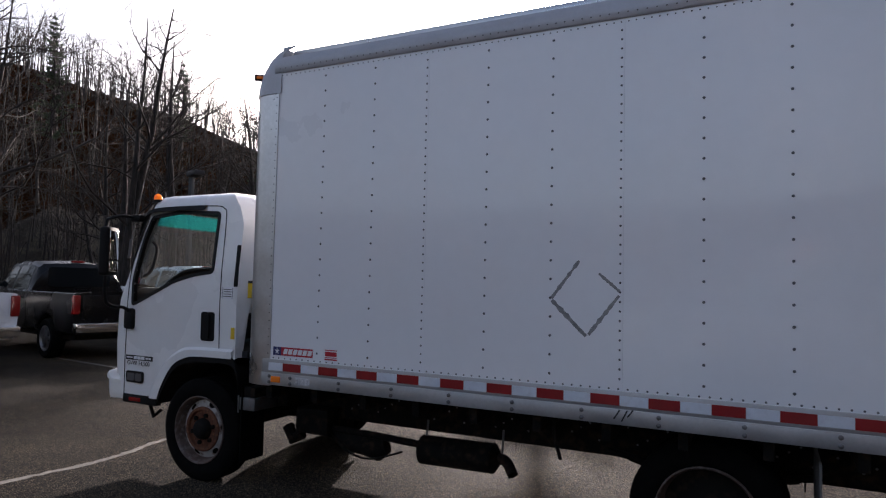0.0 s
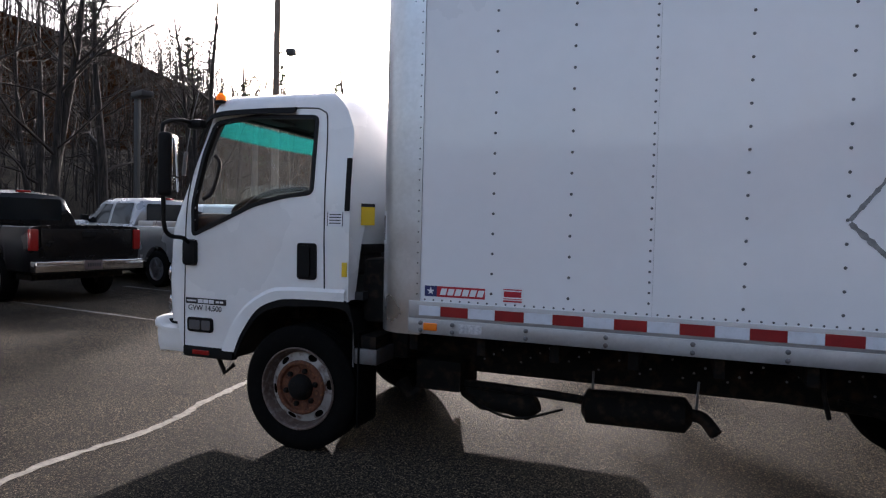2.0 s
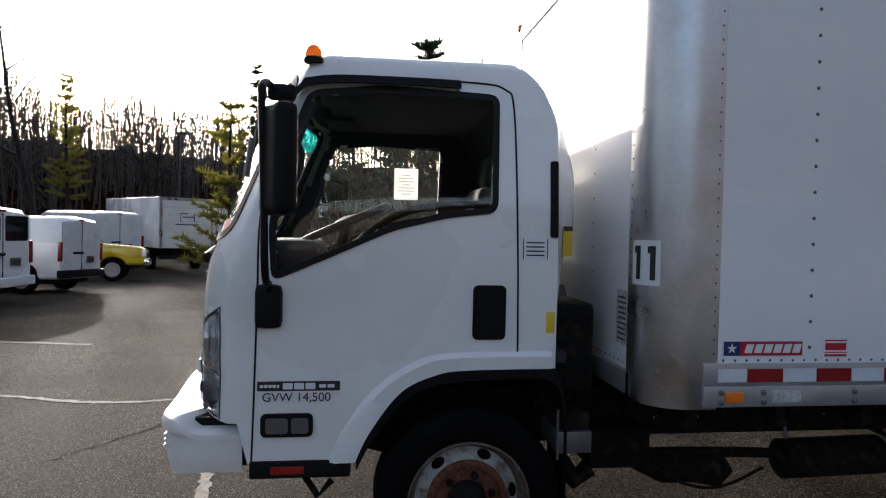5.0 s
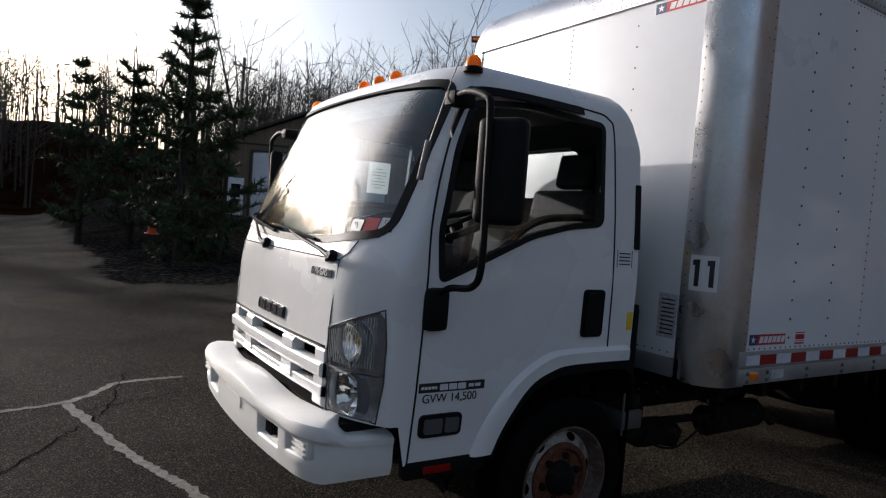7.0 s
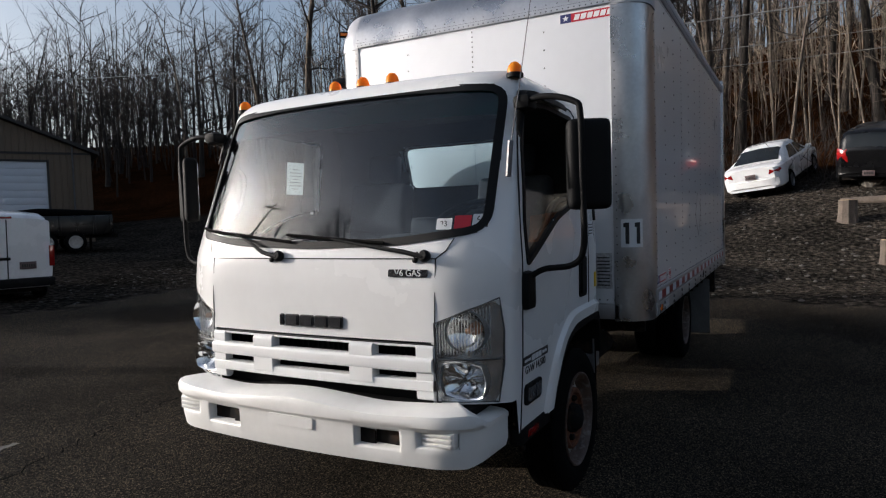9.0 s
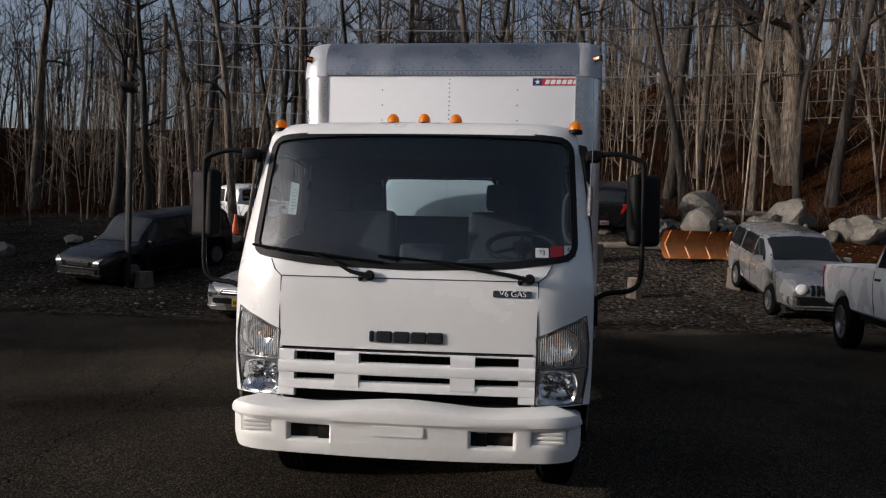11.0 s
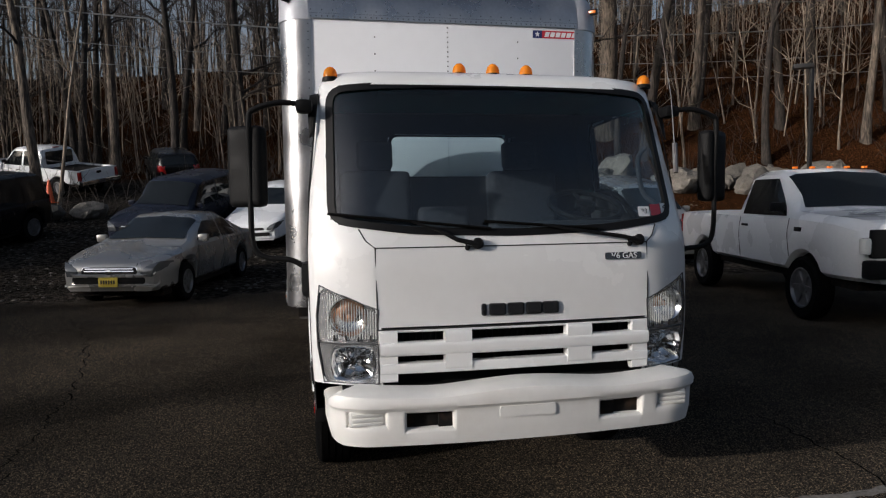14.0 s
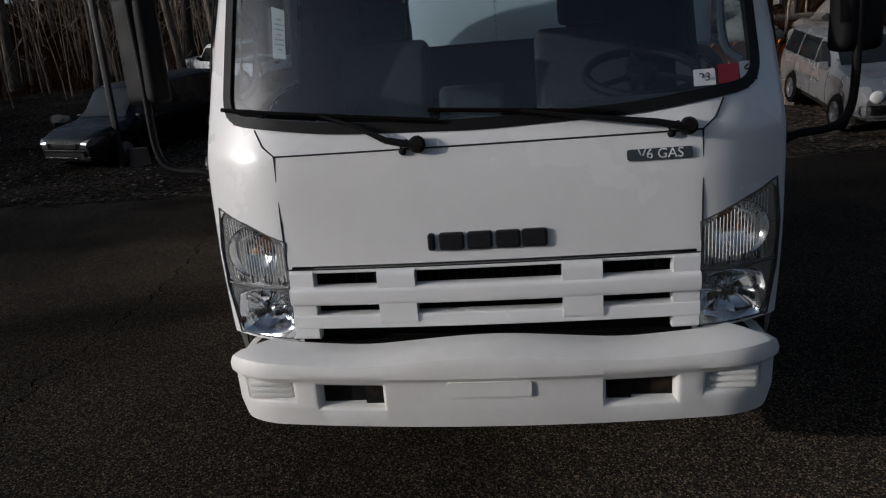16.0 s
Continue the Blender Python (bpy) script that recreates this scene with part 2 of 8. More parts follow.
def part(name, bm, material, parent, label="", smooth=40, shadow=True):
    """Links a bmesh as one mesh object under a thing or a part."""
    ob = mesh_ob(name, bm, material, smooth)
    ob.parent = parent
    ob.visible_shadow = shadow
    return tagged(ob, label)


def thing(name, m, label, category, group="", kind=""):
    """An Empty at the thing's base, to carry its parts."""
    ob = new(name)
    ob.empty_display_size = 0.2
    ob.matrix_world = m
    return tagged(ob, label, category, group, kind)


def box(bm, x0, x1, y0, y1, z0, z1, bevel=0.0, m=None, seg=2):
    vs = [bm.verts.new((x, y, z)) for x in (x0, x1) for y in (y0, y1) for z in (z0, z1)]
    fs = [bm.faces.new([vs[i] for i in q]) for q in ((0, 1, 3, 2), (4, 6, 7, 5), (0, 4, 5, 1), (2, 3, 7, 6), (0, 2, 6, 4), (1, 5, 7, 3))]
    if bevel:
        es = list({e for f in fs for e in f.edges})
        r = bmesh.ops.bevel(bm, geom=es, offset=bevel, segments=seg, affect="EDGES", profile=0.6)
        vs = list({v for f in r["faces"] for v in f.verts} | {v for v in vs if v.is_valid})
    if m is not None:
        bmesh.ops.transform(bm, matrix=m, verts=[v for v in vs if v.is_valid])
    return bm


def ring_mesh(bm, rings, closed=True, cap=True):
    """Skins a row of rings of points."""
    rows = [[bm.verts.new(p) for p in r] for r in rings]
    n = len(rows[0])
    for a, b in zip(rows, rows[1:]):
        for i in range(n if closed else n - 1):
            j = (i + 1) % n
            bm.faces.new((a[i], a[j], b[j], b[i]))
    if cap and closed:
        bm.faces.new(rows[0][::-1])
        bm.faces.new(rows[-1])
    return rows


def frame_of(d):
    d = Vector(d).normalized()
    u = d.cross((0, 0, 1)) if abs(d.z) < 0.95 else d.cross((1, 0, 0))
    u.normalize()
    return d, u, d.cross(u)


def tube(bm, pts, r, n=8, cap=True):
    """A round bar along points; r is one radius or one for each point."""
    pts = [Vector(p) for p in pts]
    rs = r if isinstance(r, (list, tuple)) else [r] * len(pts)
    d, u, v = frame_of(pts[1] - pts[0])
    rings = []
    for i, p in enumerate(pts):
        t = (pts[min(i + 1, len(pts) - 1)] - pts[max(i - 1, 0)]).normalized()
        u = (u - t * u.dot(t)).normalized()
        v = t.cross(u)
        rings.append([p + (u * math.cos(2 * math.pi * k / n) + v * math.sin(2 * math.pi * k / n)) * rs[i] for k in range(n)])
    ring_mesh(bm, rings, True, cap)
    return bm


def lathe(bm, profile, centre, axis=(0, 1, 0), n=32, cap=True):
    """Turns (radius, height) pairs about an axis."""
    d, u, v = frame_of(axis)
    c = Vector(centre)
    ring_mesh(bm, [[c + d * h + (u * math.cos(2 * math.pi * k / n) + v * math.sin(2 * math.pi * k / n)) * r for k in range(n)] for r, h in profile], True, cap)
    return bm


def round_rect(w, h, r, n=5, cx=0.0, cy=0.0):
    out = []
    for sx, sy, a in ((1, 1, 0), (-1, 1, 90), (-1, -1, 180), (1, -1, 270)):
        for k in range(n + 1):
            t = radians(a + 90 * k / n)
            out.append((cx + sx * (w / 2 - r) + r * math.cos(t), cy + sy * (h / 2 - r) + r * math.sin(t)))
    return out


def slab(bm, outline, place, depth):
    """Extrudes a flat outline; place maps (a, b, c) to a point, c running through the depth."""
    front, back = [bm.verts.new(place(a, b, 0)) for a, b in outline], [bm.verts.new(place(a, b, depth)) for a, b in outline]
    bm.faces.new(front)
    bm.faces.new(back[::-1])
    for i in range(len(outline)):
        j = (i + 1) % len(outline)
        bm.faces.new((front[j], front[i], back[i], back[j]))
    return bm


def smooth_path(pts, n=6):
    """A soft curve through points."""
    pts = [Vector(p) for p in pts]
    out = []
    for i in range(len(pts) - 1):
        p0, p1, p2, p3 = pts[max(i - 1, 0)], pts[i], pts[i + 1], pts[min(i + 2, len(pts) - 1)]
        for k in range(n):
            t = k / n
            out.append(0.5 * ((2 * p1) + (p2 - p0) * t + (2 * p0 - 5 * p1 + 4 * p2 - p3) * t * t + (3 * p1 - p0 - 3 * p2 + p3) * t ** 3))
    return out + [pts[-1]]


def lettering(name, words, size, m, material, parent, depth=0.0008, label=""):
    """Words in the built-in font as a flat mesh, reading along the x axis of m."""
    cu = bpy.data.curves.new(name, "FONT")
    cu.body, cu.size, cu.extrude, cu.align_x, cu.align_y = words, size, depth, "CENTER", "CENTER"
    tmp = bpy.data.objects.new(name, cu)
    scene.collection.objects.link(tmp)
    me = bpy.data.meshes.new_from_object(tmp.evaluated_get(bpy.context.evaluated_depsgraph_get()))
    bpy.data.objects.remove(tmp)
    bpy.data.curves.remove(cu)
    me.materials.clear()
    me.materials.append(material)
    ob = new(name, me)
    ob.matrix_world = m
    ob.parent = parent
    return tagged(ob, label)


def interp(x, table):
    """Straight lines between (x, value) pairs."""
    if x <= table[0][0]:
        return table[0][1]
    for (a, va), (b, vb) in zip(table, table[1:]):
        if x <= b:
            return va + (vb - va) * (x - a) / (b - a)
    return table[-1][1]


def ease(a, b, x):
    t = min(1.0, max(0.0, (x - a) / (b - a)))
    return t * t * (3 - 2 * t)

# ---- lie of the land ----
RISE_LEFT = [(6, 0.0), (9, 0.04), (12, 0.10), (14, 0.24), (17, 0.70), (20, 1.25), (26, 2.1), (32, 3.3), (60, 5.0), (90, 5.6)]
RISE_RIGHT = [(6, 0.0), (9, 0.04), (11.4, 0.10), (14, 0.46), (16.8, 1.35), (20, 2.05), (26, 3.2), (32, 4.4), (60, 6.0), (90, 6.5)]
RISE_Y = [(5, 0.0), (10, 0.02), (12, 0.08), (15, 0.25), (21, 0.70), (26, 1.05), (28, 1.15), (34, 1.7), (60, 2.6)]
# the unseen rise between -120 and -60 degrees is added to darken glass reflections
HILL_START = [(-180, 60), (-120, 34), (-90, 30), (-60, 28), (-40, 26), (0, 32), (35, 40), (60, 46), (76, 52), (86, 62), (90, 66), (110, 64), (130, 55), (150, 45), (180, 60)]
HILL_SLOPE = [(-180, 0.18), (-120, 0.28), (-90, 0.30), (-60, 0.34), (-40, 0.44), (0, 0.36), (15, 0.30), (45, 0.22), (58, 0.20), (72, 0.18), (84, 0.17), (90, 0.27), (108, 0.30), (117, 0.31), (128, 0.39), (140, 0.55), (152, 0.62), (165, 0.58), (180, 0.3)]
HILL_CAP = [(-180, 26), (-120, 24), (-90, 24), (-60, 28), (-40, 46), (0, 38), (15, 32), (45, 18), (58, 14), (72, 13), (84, 15), (90, 24), (108, 26), (117, 29), (128, 49), (140, 68), (152, 78), (165, 68), (180, 32)]


def height(x, y):
    side = ease(-3, 3, y)
    h1, h2 = interp(x, RISE_RIGHT) * (1 - side) + interp(x, RISE_LEFT) * side, interp(y, RISE_Y) * ease(-1, 6, x) * (1 - 0.5 * ease(20, 40, x))
    base = (h1 ** 3 + h2 ** 3) ** (1 / 3) if h1 + h2 > 0 else 0.0
    rho, az = math.hypot(x - 2, y), math.degrees(math.atan2(y, x - 2))
    start, slope, cap = interp(az, HILL_START), interp(az, HILL_SLOPE), interp(az, HILL_CAP)
    hill = cap * (1 - math.exp(-slope * (rho - start) / cap)) if rho > start else 0.0
    rough = ease(20, 40, rho)
    dip = -0.35 * ease(9, 24, y) * ease(2, -5, x) * ease(50, 36, y)
    return base + dip + hill + rough * (0.35 * noise.noise((x * 0.13, y * 0.13, 0.0)) + 0.9 * noise.noise((x * 0.03, y * 0.03, 3.0)) * ease(35, 80, rho))


def paved(x, y):
    """Metres inside the edge of the asphalt; below zero on gravel and earth."""
    return min(9.5 - x - 0.05 * (y + 4), max(10.6 - y, 0.6 - x), 46 - y, x + 48, y + 17)


def ground_material():
    m = bpy.data.materials.new("ground_asphalt_gravel_leaves")
    m.use_nodes = True
    n, l = m.node_tree.nodes, m.node_tree.links
    b = n["Principled BSDF"]
    co = n.new("ShaderNodeTexCoord")

    def noise_at(scale, detail=4):
        t = n.new("ShaderNodeTexNoise")
        t.inputs["Scale"].default_value, t.inputs["Detail"].default_value = scale, detail
        l.new(co.outputs["Object"], t.inputs["Vector"])
        return t.outputs["Fac"]

    def ramp(value, stops):
        r = n.new("ShaderNodeValToRGB")
        e = r.color_ramp.elements
        while len(e) < len(stops):
            e.new(0.5)
        for k, (p, c) in zip(e, stops):
            k.position, k.color = p, (*c, 1)
        l.new(value, r.inputs[0])
        return r.outputs[0]

    def mixed(f, a, c, blend="MIX"):
        x = n.new("ShaderNodeMix")
        x.data_type, x.blend_type = "RGBA", blend
        if isinstance(f, float):
            x.inputs["Factor"].default_value = f
        else:
            l.new(f, x.inputs["Factor"])
        l.new(a, x.inputs["A"])
        l.new(c, x.inputs["B"])
        return x.outputs["Result"]

    def math2(op, a, c):
        x = n.new("ShaderNodeMath")
        x.operation = op
        for k, v in enumerate((a, c)):
            if isinstance(v, (int, float)):
                x.inputs[k].default_value = v
            else:
                l.new(v, x.inputs[k])
        return x.outputs[0]

    def span(value, lo, hi, a=0.0, c=1.0):
        x = n.new("ShaderNodeMapRange")
        for k, v in zip(("From Min", "From Max", "To Min", "To Max"), (lo, hi, a, c)):
            x.inputs[k].default_value = v
        l.new(value, x.inputs["Value"])
        return x.outputs[0]

    stones = n.new("ShaderNodeTexVoronoi")
    stones.inputs["Scale"].default_value = 150
    l.new(co.outputs["Object"], stones.inputs["Vector"])
    sep = n.new("ShaderNodeSeparateColor")
    l.new(stones.outputs["Color"], sep.inputs[0])
    # light aggregate; the sun's golden glitter is put into its warm bright stops
    asphalt = ramp(sep.outputs[0], [(0.0, (0.012, 0.0113, 0.0105)), (0.45, (0.028, 0.0255, 0.0225)), (0.72, (0.065, 0.055, 0.043)), (0.90, (0.150, 0.120, 0.085)), (1.0, (0.34, 0.265, 0.175))])
    stain = ramp(noise_at(0.45, 7), [(0.36, (0.55, 0.55, 0.55)), (0.5, (0.95, 0.95, 0.95)), (0.68, (1.4, 1.38, 1.35))])
    asphalt = mixed(1.0, asphalt, stain, "MULTIPLY")
    gravel = ramp(noise_at(9, 8), [(0.32, (0.011, 0.010, 0.009)), (0.5, (0.034, 0.030, 0.026)), (0.68, (0.095, 0.082, 0.068))])
    gravel = mixed(1.0, gravel, ramp(noise_at(0.5, 6), [(0.35, (0.55, 0.55, 0.55)), (0.62, (1.15, 1.12, 1.08))]), "MULTIPLY")
    leaves = ramp(noise_at(19, 9), [(0.34, (0.006, 0.003, 0.002)), (0.48, (0.018, 0.008, 0.0038)), (0.60, (0.052, 0.022, 0.0095)), (0.72, (0.15, 0.067, 0.029))])
    leaves = mixed(1.0, leaves, ramp(noise_at(0.35, 6), [(0.35, (0.5, 0.5, 0.5)), (0.65, (1.15, 1.1, 1.0))]), "MULTIPLY")
    att = n.new("ShaderNodeAttribute")
    att.attribute_name = "paved"
    leafy = n.new("ShaderNodeAttribute")
    leafy.attribute_name = "leafy"
    edge = math2("ADD", att.outputs["Fac"], span(noise_at(0.9, 6), 0.0, 1.0, -1.3, 1.3))
    on_lot = span(edge, -0.12, 0.18)
    litter = span(math2("ADD", leafy.outputs["Fac"], span(noise_at(0.7, 6), 0, 1, -0.55, 0.55)), 0.35, 0.65)
    soil = mixed(litter, gravel, leaves)
    l.new(mixed(on_lot, soil, asphalt), b.inputs["Base Color"])
    b.inputs["Diffuse Roughness"].default_value = 1.0
    # low sun's gold put into the gloss tint
    b.inputs["Specular Tint"].default_value = (1.0, 0.78, 0.52, 1)
    # worn faces of the aggregate glint, the binder between them does not
    glint = ramp(sep.outputs[1], [(0.0, (0.005, 0.005, 0.005)), (0.55, (0.02, 0.02, 0.02)), (0.8, (0.07, 0.07, 0.07)), (1.0, (0.25, 0.25, 0.25))])
    l.new(math2("MULTIPLY", glint, on_lot), b.inputs["Specular IOR Level"])
    l.new(span(on_lot, 0, 1, 0.95, 0.8), b.inputs["Roughness"])
    grain = n.new("ShaderNodeBump")
    grain.inputs["Strength"].default_value, grain.inputs["Distance"].default_value = 1.0, 0.009
    l.new(math2("ADD", math2("MULTIPLY", stones.outputs["Distance"], 1.2), noise_at(260, 2)), grain.inputs["Height"])
    rough = n.new("ShaderNodeBump")
    rough.inputs["Strength"].default_value, rough.inputs["Distance"].default_value = 1.0, 0.13
    l.new(noise_at(10, 10), rough.inputs["Height"])
    pick = n.new("ShaderNodeMix")
    pick.data_type = "VECTOR"
    l.new(on_lot, pick.inputs["Factor"])
    l.new(rough.outputs[0], pick.inputs["A"])
    l.new(grain.outputs[0], pick.inputs["B"])
    l.new(pick.outputs["Result"], b.inputs["Normal"])
    return m


def build_ground():
    radii = [0.4 * k for k in range(0, 80)] + [32.0]
    while radii[-1] < 2600:
        radii.append(radii[-1] * 1.07)
    seg = 240
    verts, faces, pav, leaf = [(2.0, 0.0, 0.0)], [], [5.0], [0.0]
    for r in radii[1:]:
        for k in range(seg):
            a = 2 * math.pi * k / seg
            x, y = 2 + r * math.cos(a), r * math.sin(a)
            verts.append((x, y, height(x, y) if r < 400 else height(2 + 400 * math.cos(a), 400 * math.sin(a))))
            pav.append(paved(x, y))
            az = math.degrees(a if a <= math.pi else a - 2 * math.pi)
            leaf.append(ease(interp(az, [(-180, 40), (-60, 14), (-25, 15.5), (0, 21), (35, 30), (60, 34), (90, 42), (180, 40)]), interp(az, [(-180, 50), (-60, 20), (-25, 20), (0, 26), (35, 38), (60, 42), (90, 50), (180, 50)]), r))
    for k in range(seg):
        faces.append((0, 1 + k, 1 + (k + 1) % seg))
    for j in range(len(radii) - 2):
        a, c = 1 + j * seg, 1 + (j + 1) * seg
        for k in range(seg):
            faces.append((a + k, c + k, c + (k + 1) % seg, a + (k + 1) % seg))
    me = bpy.data.meshes.new("ground")
    me.from_pydata(verts, [], faces)
    for name, values in (("paved", pav), ("leafy", leaf)):
        me.attributes.new(name, "FLOAT", "POINT").data.foreach_set("value", values)
    me.materials.append(ground_material())
    me.polygons.foreach_set("use_smooth", [True] * len(me.polygons))
    return tagged(new("ground", me), "worn grey asphalt lot with gravel edges and leaf litter", "ground", kind="structure")


ground = build_ground()


def strip(name, pts, width, material, label, lift=0.004, wobble=0.0, seed=1):
    """A flat band lying on the ground along points."""
    rng = random.Random(seed)
    path = smooth_path([(x, y, 0) for x, y in pts], 14)
    bm = bmesh.new()
    rows = []
    for i, p in enumerate(path):
        t = (path[min(i + 1, len(path) - 1)] - path[max(i - 1, 0)]).normalized()
        s = Vector((-t.y, t.x, 0))
        c = p + s * rng.uniform(-wobble, wobble)
        w = width * rng.uniform(0.72, 1.2) / 2
        rows.append([bm.verts.new((q.x, q.y, height(q.x, q.y) + lift)) for q in (c - s * w, c + s * w)])
    for a, b in zip(rows, rows[1:]):
        bm.faces.new((a[0], a[1], b[1], b[0]))
    return tagged(mesh_ob(name, bm, material, 0), label, "ground marking", kind="structure")


LINE_PAINT = mat("worn_line_paint", (0.20, 0.185, 0.165), 0.85, scale=16.0, amount=0.4, fine=60, spec=0.1, dirt=(0.08, 0.072, 0.062), dirt_amount=0.8)
# shade inside the cracks, drawn as flat near-black bands
CRACK_SHADE = mat("crack_shadow", (0.007, 0.007, 0.007), 1.0, spec=0.0)
strip("painted_line", [(0.2, -2.6), (0.1, -1.75), (0.17, -0.95), (0.0, -0.2), (-0.1, 0.5), (-0.2, 0.8), (-0.38, 1.4), (-0.62, 2.5)], 0.075, LINE_PAINT, "worn white painted parking line on asphalt", wobble=0.016, seed=3)
strip("painted_line", [(-7.5, 3.35), (-5.5, 3.1), (-2.65, 2.72), (-1.45, 2.38), (-0.62, 2.53), (-0.2, 3.0), (0.35, 3.1)], 0.07, LINE_PAINT, "worn white painted parking line on asphalt", wobble=0.014, seed=4)
strip("painted_line", [(-7.6, 6.2), (-4.2, 5.6), (-2.6, 5.3)], 0.08, LINE_PAINT, "worn white painted parking line on asphalt", wobble=0.01, seed=5)
strip("pavement_crack", [(-0.6, 2.25), (0.5, 2.66), (1.1, 2.83), (1.72, 2.98), (2.5, 3.05), (3.6, 3.23), (5.4, 3.7), (6.8, 4.25), (7.6, 4.8)], 0.011, CRACK_SHADE, "long dark crack in the asphalt", wobble=0.045, seed=6)
strip("pavement_crack", [(-2.9, -1.9), (-1.6, -1.75), (-0.6, -1.95), (0.5, -2.2), (1.4, -2.25)], 0.012, CRACK_SHADE, "thin dark crack in the asphalt", wobble=0.03, seed=7)
strip("pavement_crack", [(-1.2, 0.9), (-0.75, 1.6), (-0.4, 2.2), (-0.1, 3.4)], 0.012, CRACK_SHADE, "thin dark crack in the asphalt", wobble=0.03, seed=8)

# ---- the box truck: cab facing -x, cargo box behind it ----
YC = 0.04  # the cab's middle
SIDE_SHIFT = 0.022  # doors and windows along the cab's side
truck = thing("box_truck", pose(0, 0, 0), "white cab-over box truck with a tall riveted cargo box", "box truck")
BASE_X = [(0.55, 0.15), (0.80, 0.125), (1.05, 0.11), (1.30, 0.12), (1.42, 0.135), (1.50, 0.165), (2.19, 0.458), (2.24, 0.482), (2.28, 0.510), (2.312, 0.553), (2.33, 0.61)]
HALF_W = [(0.55, 0.975), (0.9, 0.992), (1.4, 1.0), (1.7, 0.985), (2.1, 0.945), (2.25, 0.925)]


def front_x(y, z):
    """The cab's nose: y from the cab's middle."""
    a = abs(y)
    bulge = 0.052 * max(0.0, math.sin(math.pi * (z - 1.47) / 0.80)) * max(0.0, 1 - (a / 0.88) ** 2) if 1.47 < z < 2.27 else 0.0
    return interp(z, BASE_X) - bulge + 0.02 * (a / 0.65) ** 2 + 1.1 * max(0.0, a - 0.65) ** 2


def on_front(y, z, off=0.0):
    return Vector((front_x(y, z) - off, YC + y, z))


def on_side(x, z, side, off=0.0):
    return Vector((x + SIDE_SHIFT, YC + side * (interp(z, HALF_W) + off), z))


def cab_low(x):
    """The lower edge of the cab's side: the door's foot, the wheel arch and the rear pillar."""
    return interp(x, [(0.815, 0.60), (0.875, 0.728), (1.0, 0.893), (1.14, 0.962), (1.28, 0.984), (1.8, 0.99)])


def inside(poly, a, b):
    hit = False
    for (x0, y0), (x1, y1) in zip(poly, poly[1:] + poly[:1]):
        if (y0 > b) != (y1 > b) and a < (x1 - x0) * (b - y0) / (y1 - y0) + x0:
            hit = not hit
    return hit


def inset_outline(poly, d):
    """Moves a closed outline inwards by d."""
    n = len(poly)
    area = sum(poly[i][0] * poly[(i + 1) % n][1] - poly[(i + 1) % n][0] * poly[i][1] for i in range(n))
    s = 1 if area > 0 else -1
    out = []
    for i in range(n):
        p, q = Vector(poly[i - 1]), Vector(poly[(i + 1) % n])
        t = (q - p).normalized()
        out.append((poly[i][0] - s * t.y * d, poly[i][1] + s * t.x * d))
    return out


def soften(poly, r, n=5):
    """Rounds the corners of a closed outline and adds points along its sides."""
    out, m = [], len(poly)
    for i in range(m):
        p, c, q = Vector(poly[i - 1]), Vector(poly[i]), Vector(poly[(i + 1) % m])
        a, b = c + (p - c).normalized() * min(r, (p - c).length * 0.45), c + (q - c).normalized() * min(r, (q - c).length * 0.45)
        for k in range(n + 1):
            t = k / n
            out.append(tuple(a * (1 - t) ** 2 + c * 2 * t * (1 - t) + b * t * t))
        e = Vector(poly[(i + 1) % m]) + (c - q).normalized() * min(r, (q - c).length * 0.45)
        for k in range(1, 6):
            out.append(tuple(b + (e - b) * k / 6))
    return out


WS_OUTER = soften([(-0.905, 1.535), (-0.5, 1.482), (0.0, 1.466), (0.5, 1.482), (0.905, 1.535), (0.895, 2.235), (0.45, 2.262), (0.0, 2.268), (-0.45, 2.262), (-0.895, 2.235)], 0.10)
WS_INNER = inset_outline(WS_OUTER, 0.036)
SW_OUTER = soften([(0.447, 1.355), (0.70, 1.465), (0.94, 1.572), (1.17, 1.63), (1.385, 1.655), (1.392, 2.165), (0.90, 2.185), (0.585, 2.15), (0.50, 1.93), (0.432, 1.58)], 0.05)
SW_INNER = inset_outline(SW_OUTER, 0.027)
DROPPED = soften([(0.475, 1.40), (0.70, 1.495), (0.94, 1.602), (1.17, 1.655), (1.355, 1.68), (1.36, 1.724), (0.89, 1.706), (0.66, 1.688), (0.545, 1.60)], 0.04)
RW_OUTER = soften([(-0.45, 1.80), (0.45, 1.80), (0.45, 2.13), (-0.45, 2.13)], 0.09)
RW_INNER = inset_outline(RW_OUTER, 0.025)
HEADLAMP = [(0.682, 0.778), (0.682, 1.134), (0.81, 1.186), (0.950, 1.244), (0.966, 1.10), (0.962, 0.95), (0.936, 0.778)]
LAMP_UPPER = [(0.685, 0.975), (0.685, 1.131), (0.81, 1.182), (0.947, 1.239), (0.962, 1.10), (0.960, 0.975)]
LAMP_LOWER = [(0.685, 0.781), (0.685, 0.969), (0.960, 0.969), (0.934, 0.781)]


def edge_hit(ca, cb, u, v, p, q):
    """How far a ray from (ca, cb) runs to the side p-q of an outline, if it meets it."""
    ea, eb = q[0] - p[0], q[1] - p[1]
    det = eb * u - ea * v
    if abs(det) < 1e-9:
        return None
    t = ((p[0] - ca) * eb - (p[1] - cb) * ea) / det
    s = ((p[0] - ca) * v - (p[1] - cb) * u) / det
    return t if t > 0 and -1e-6 <= s <= 1 + 1e-6 else None


def cab_back(z):
    """Where the cab's back stands at a height: it leans in to the roof and tucks under at its foot."""
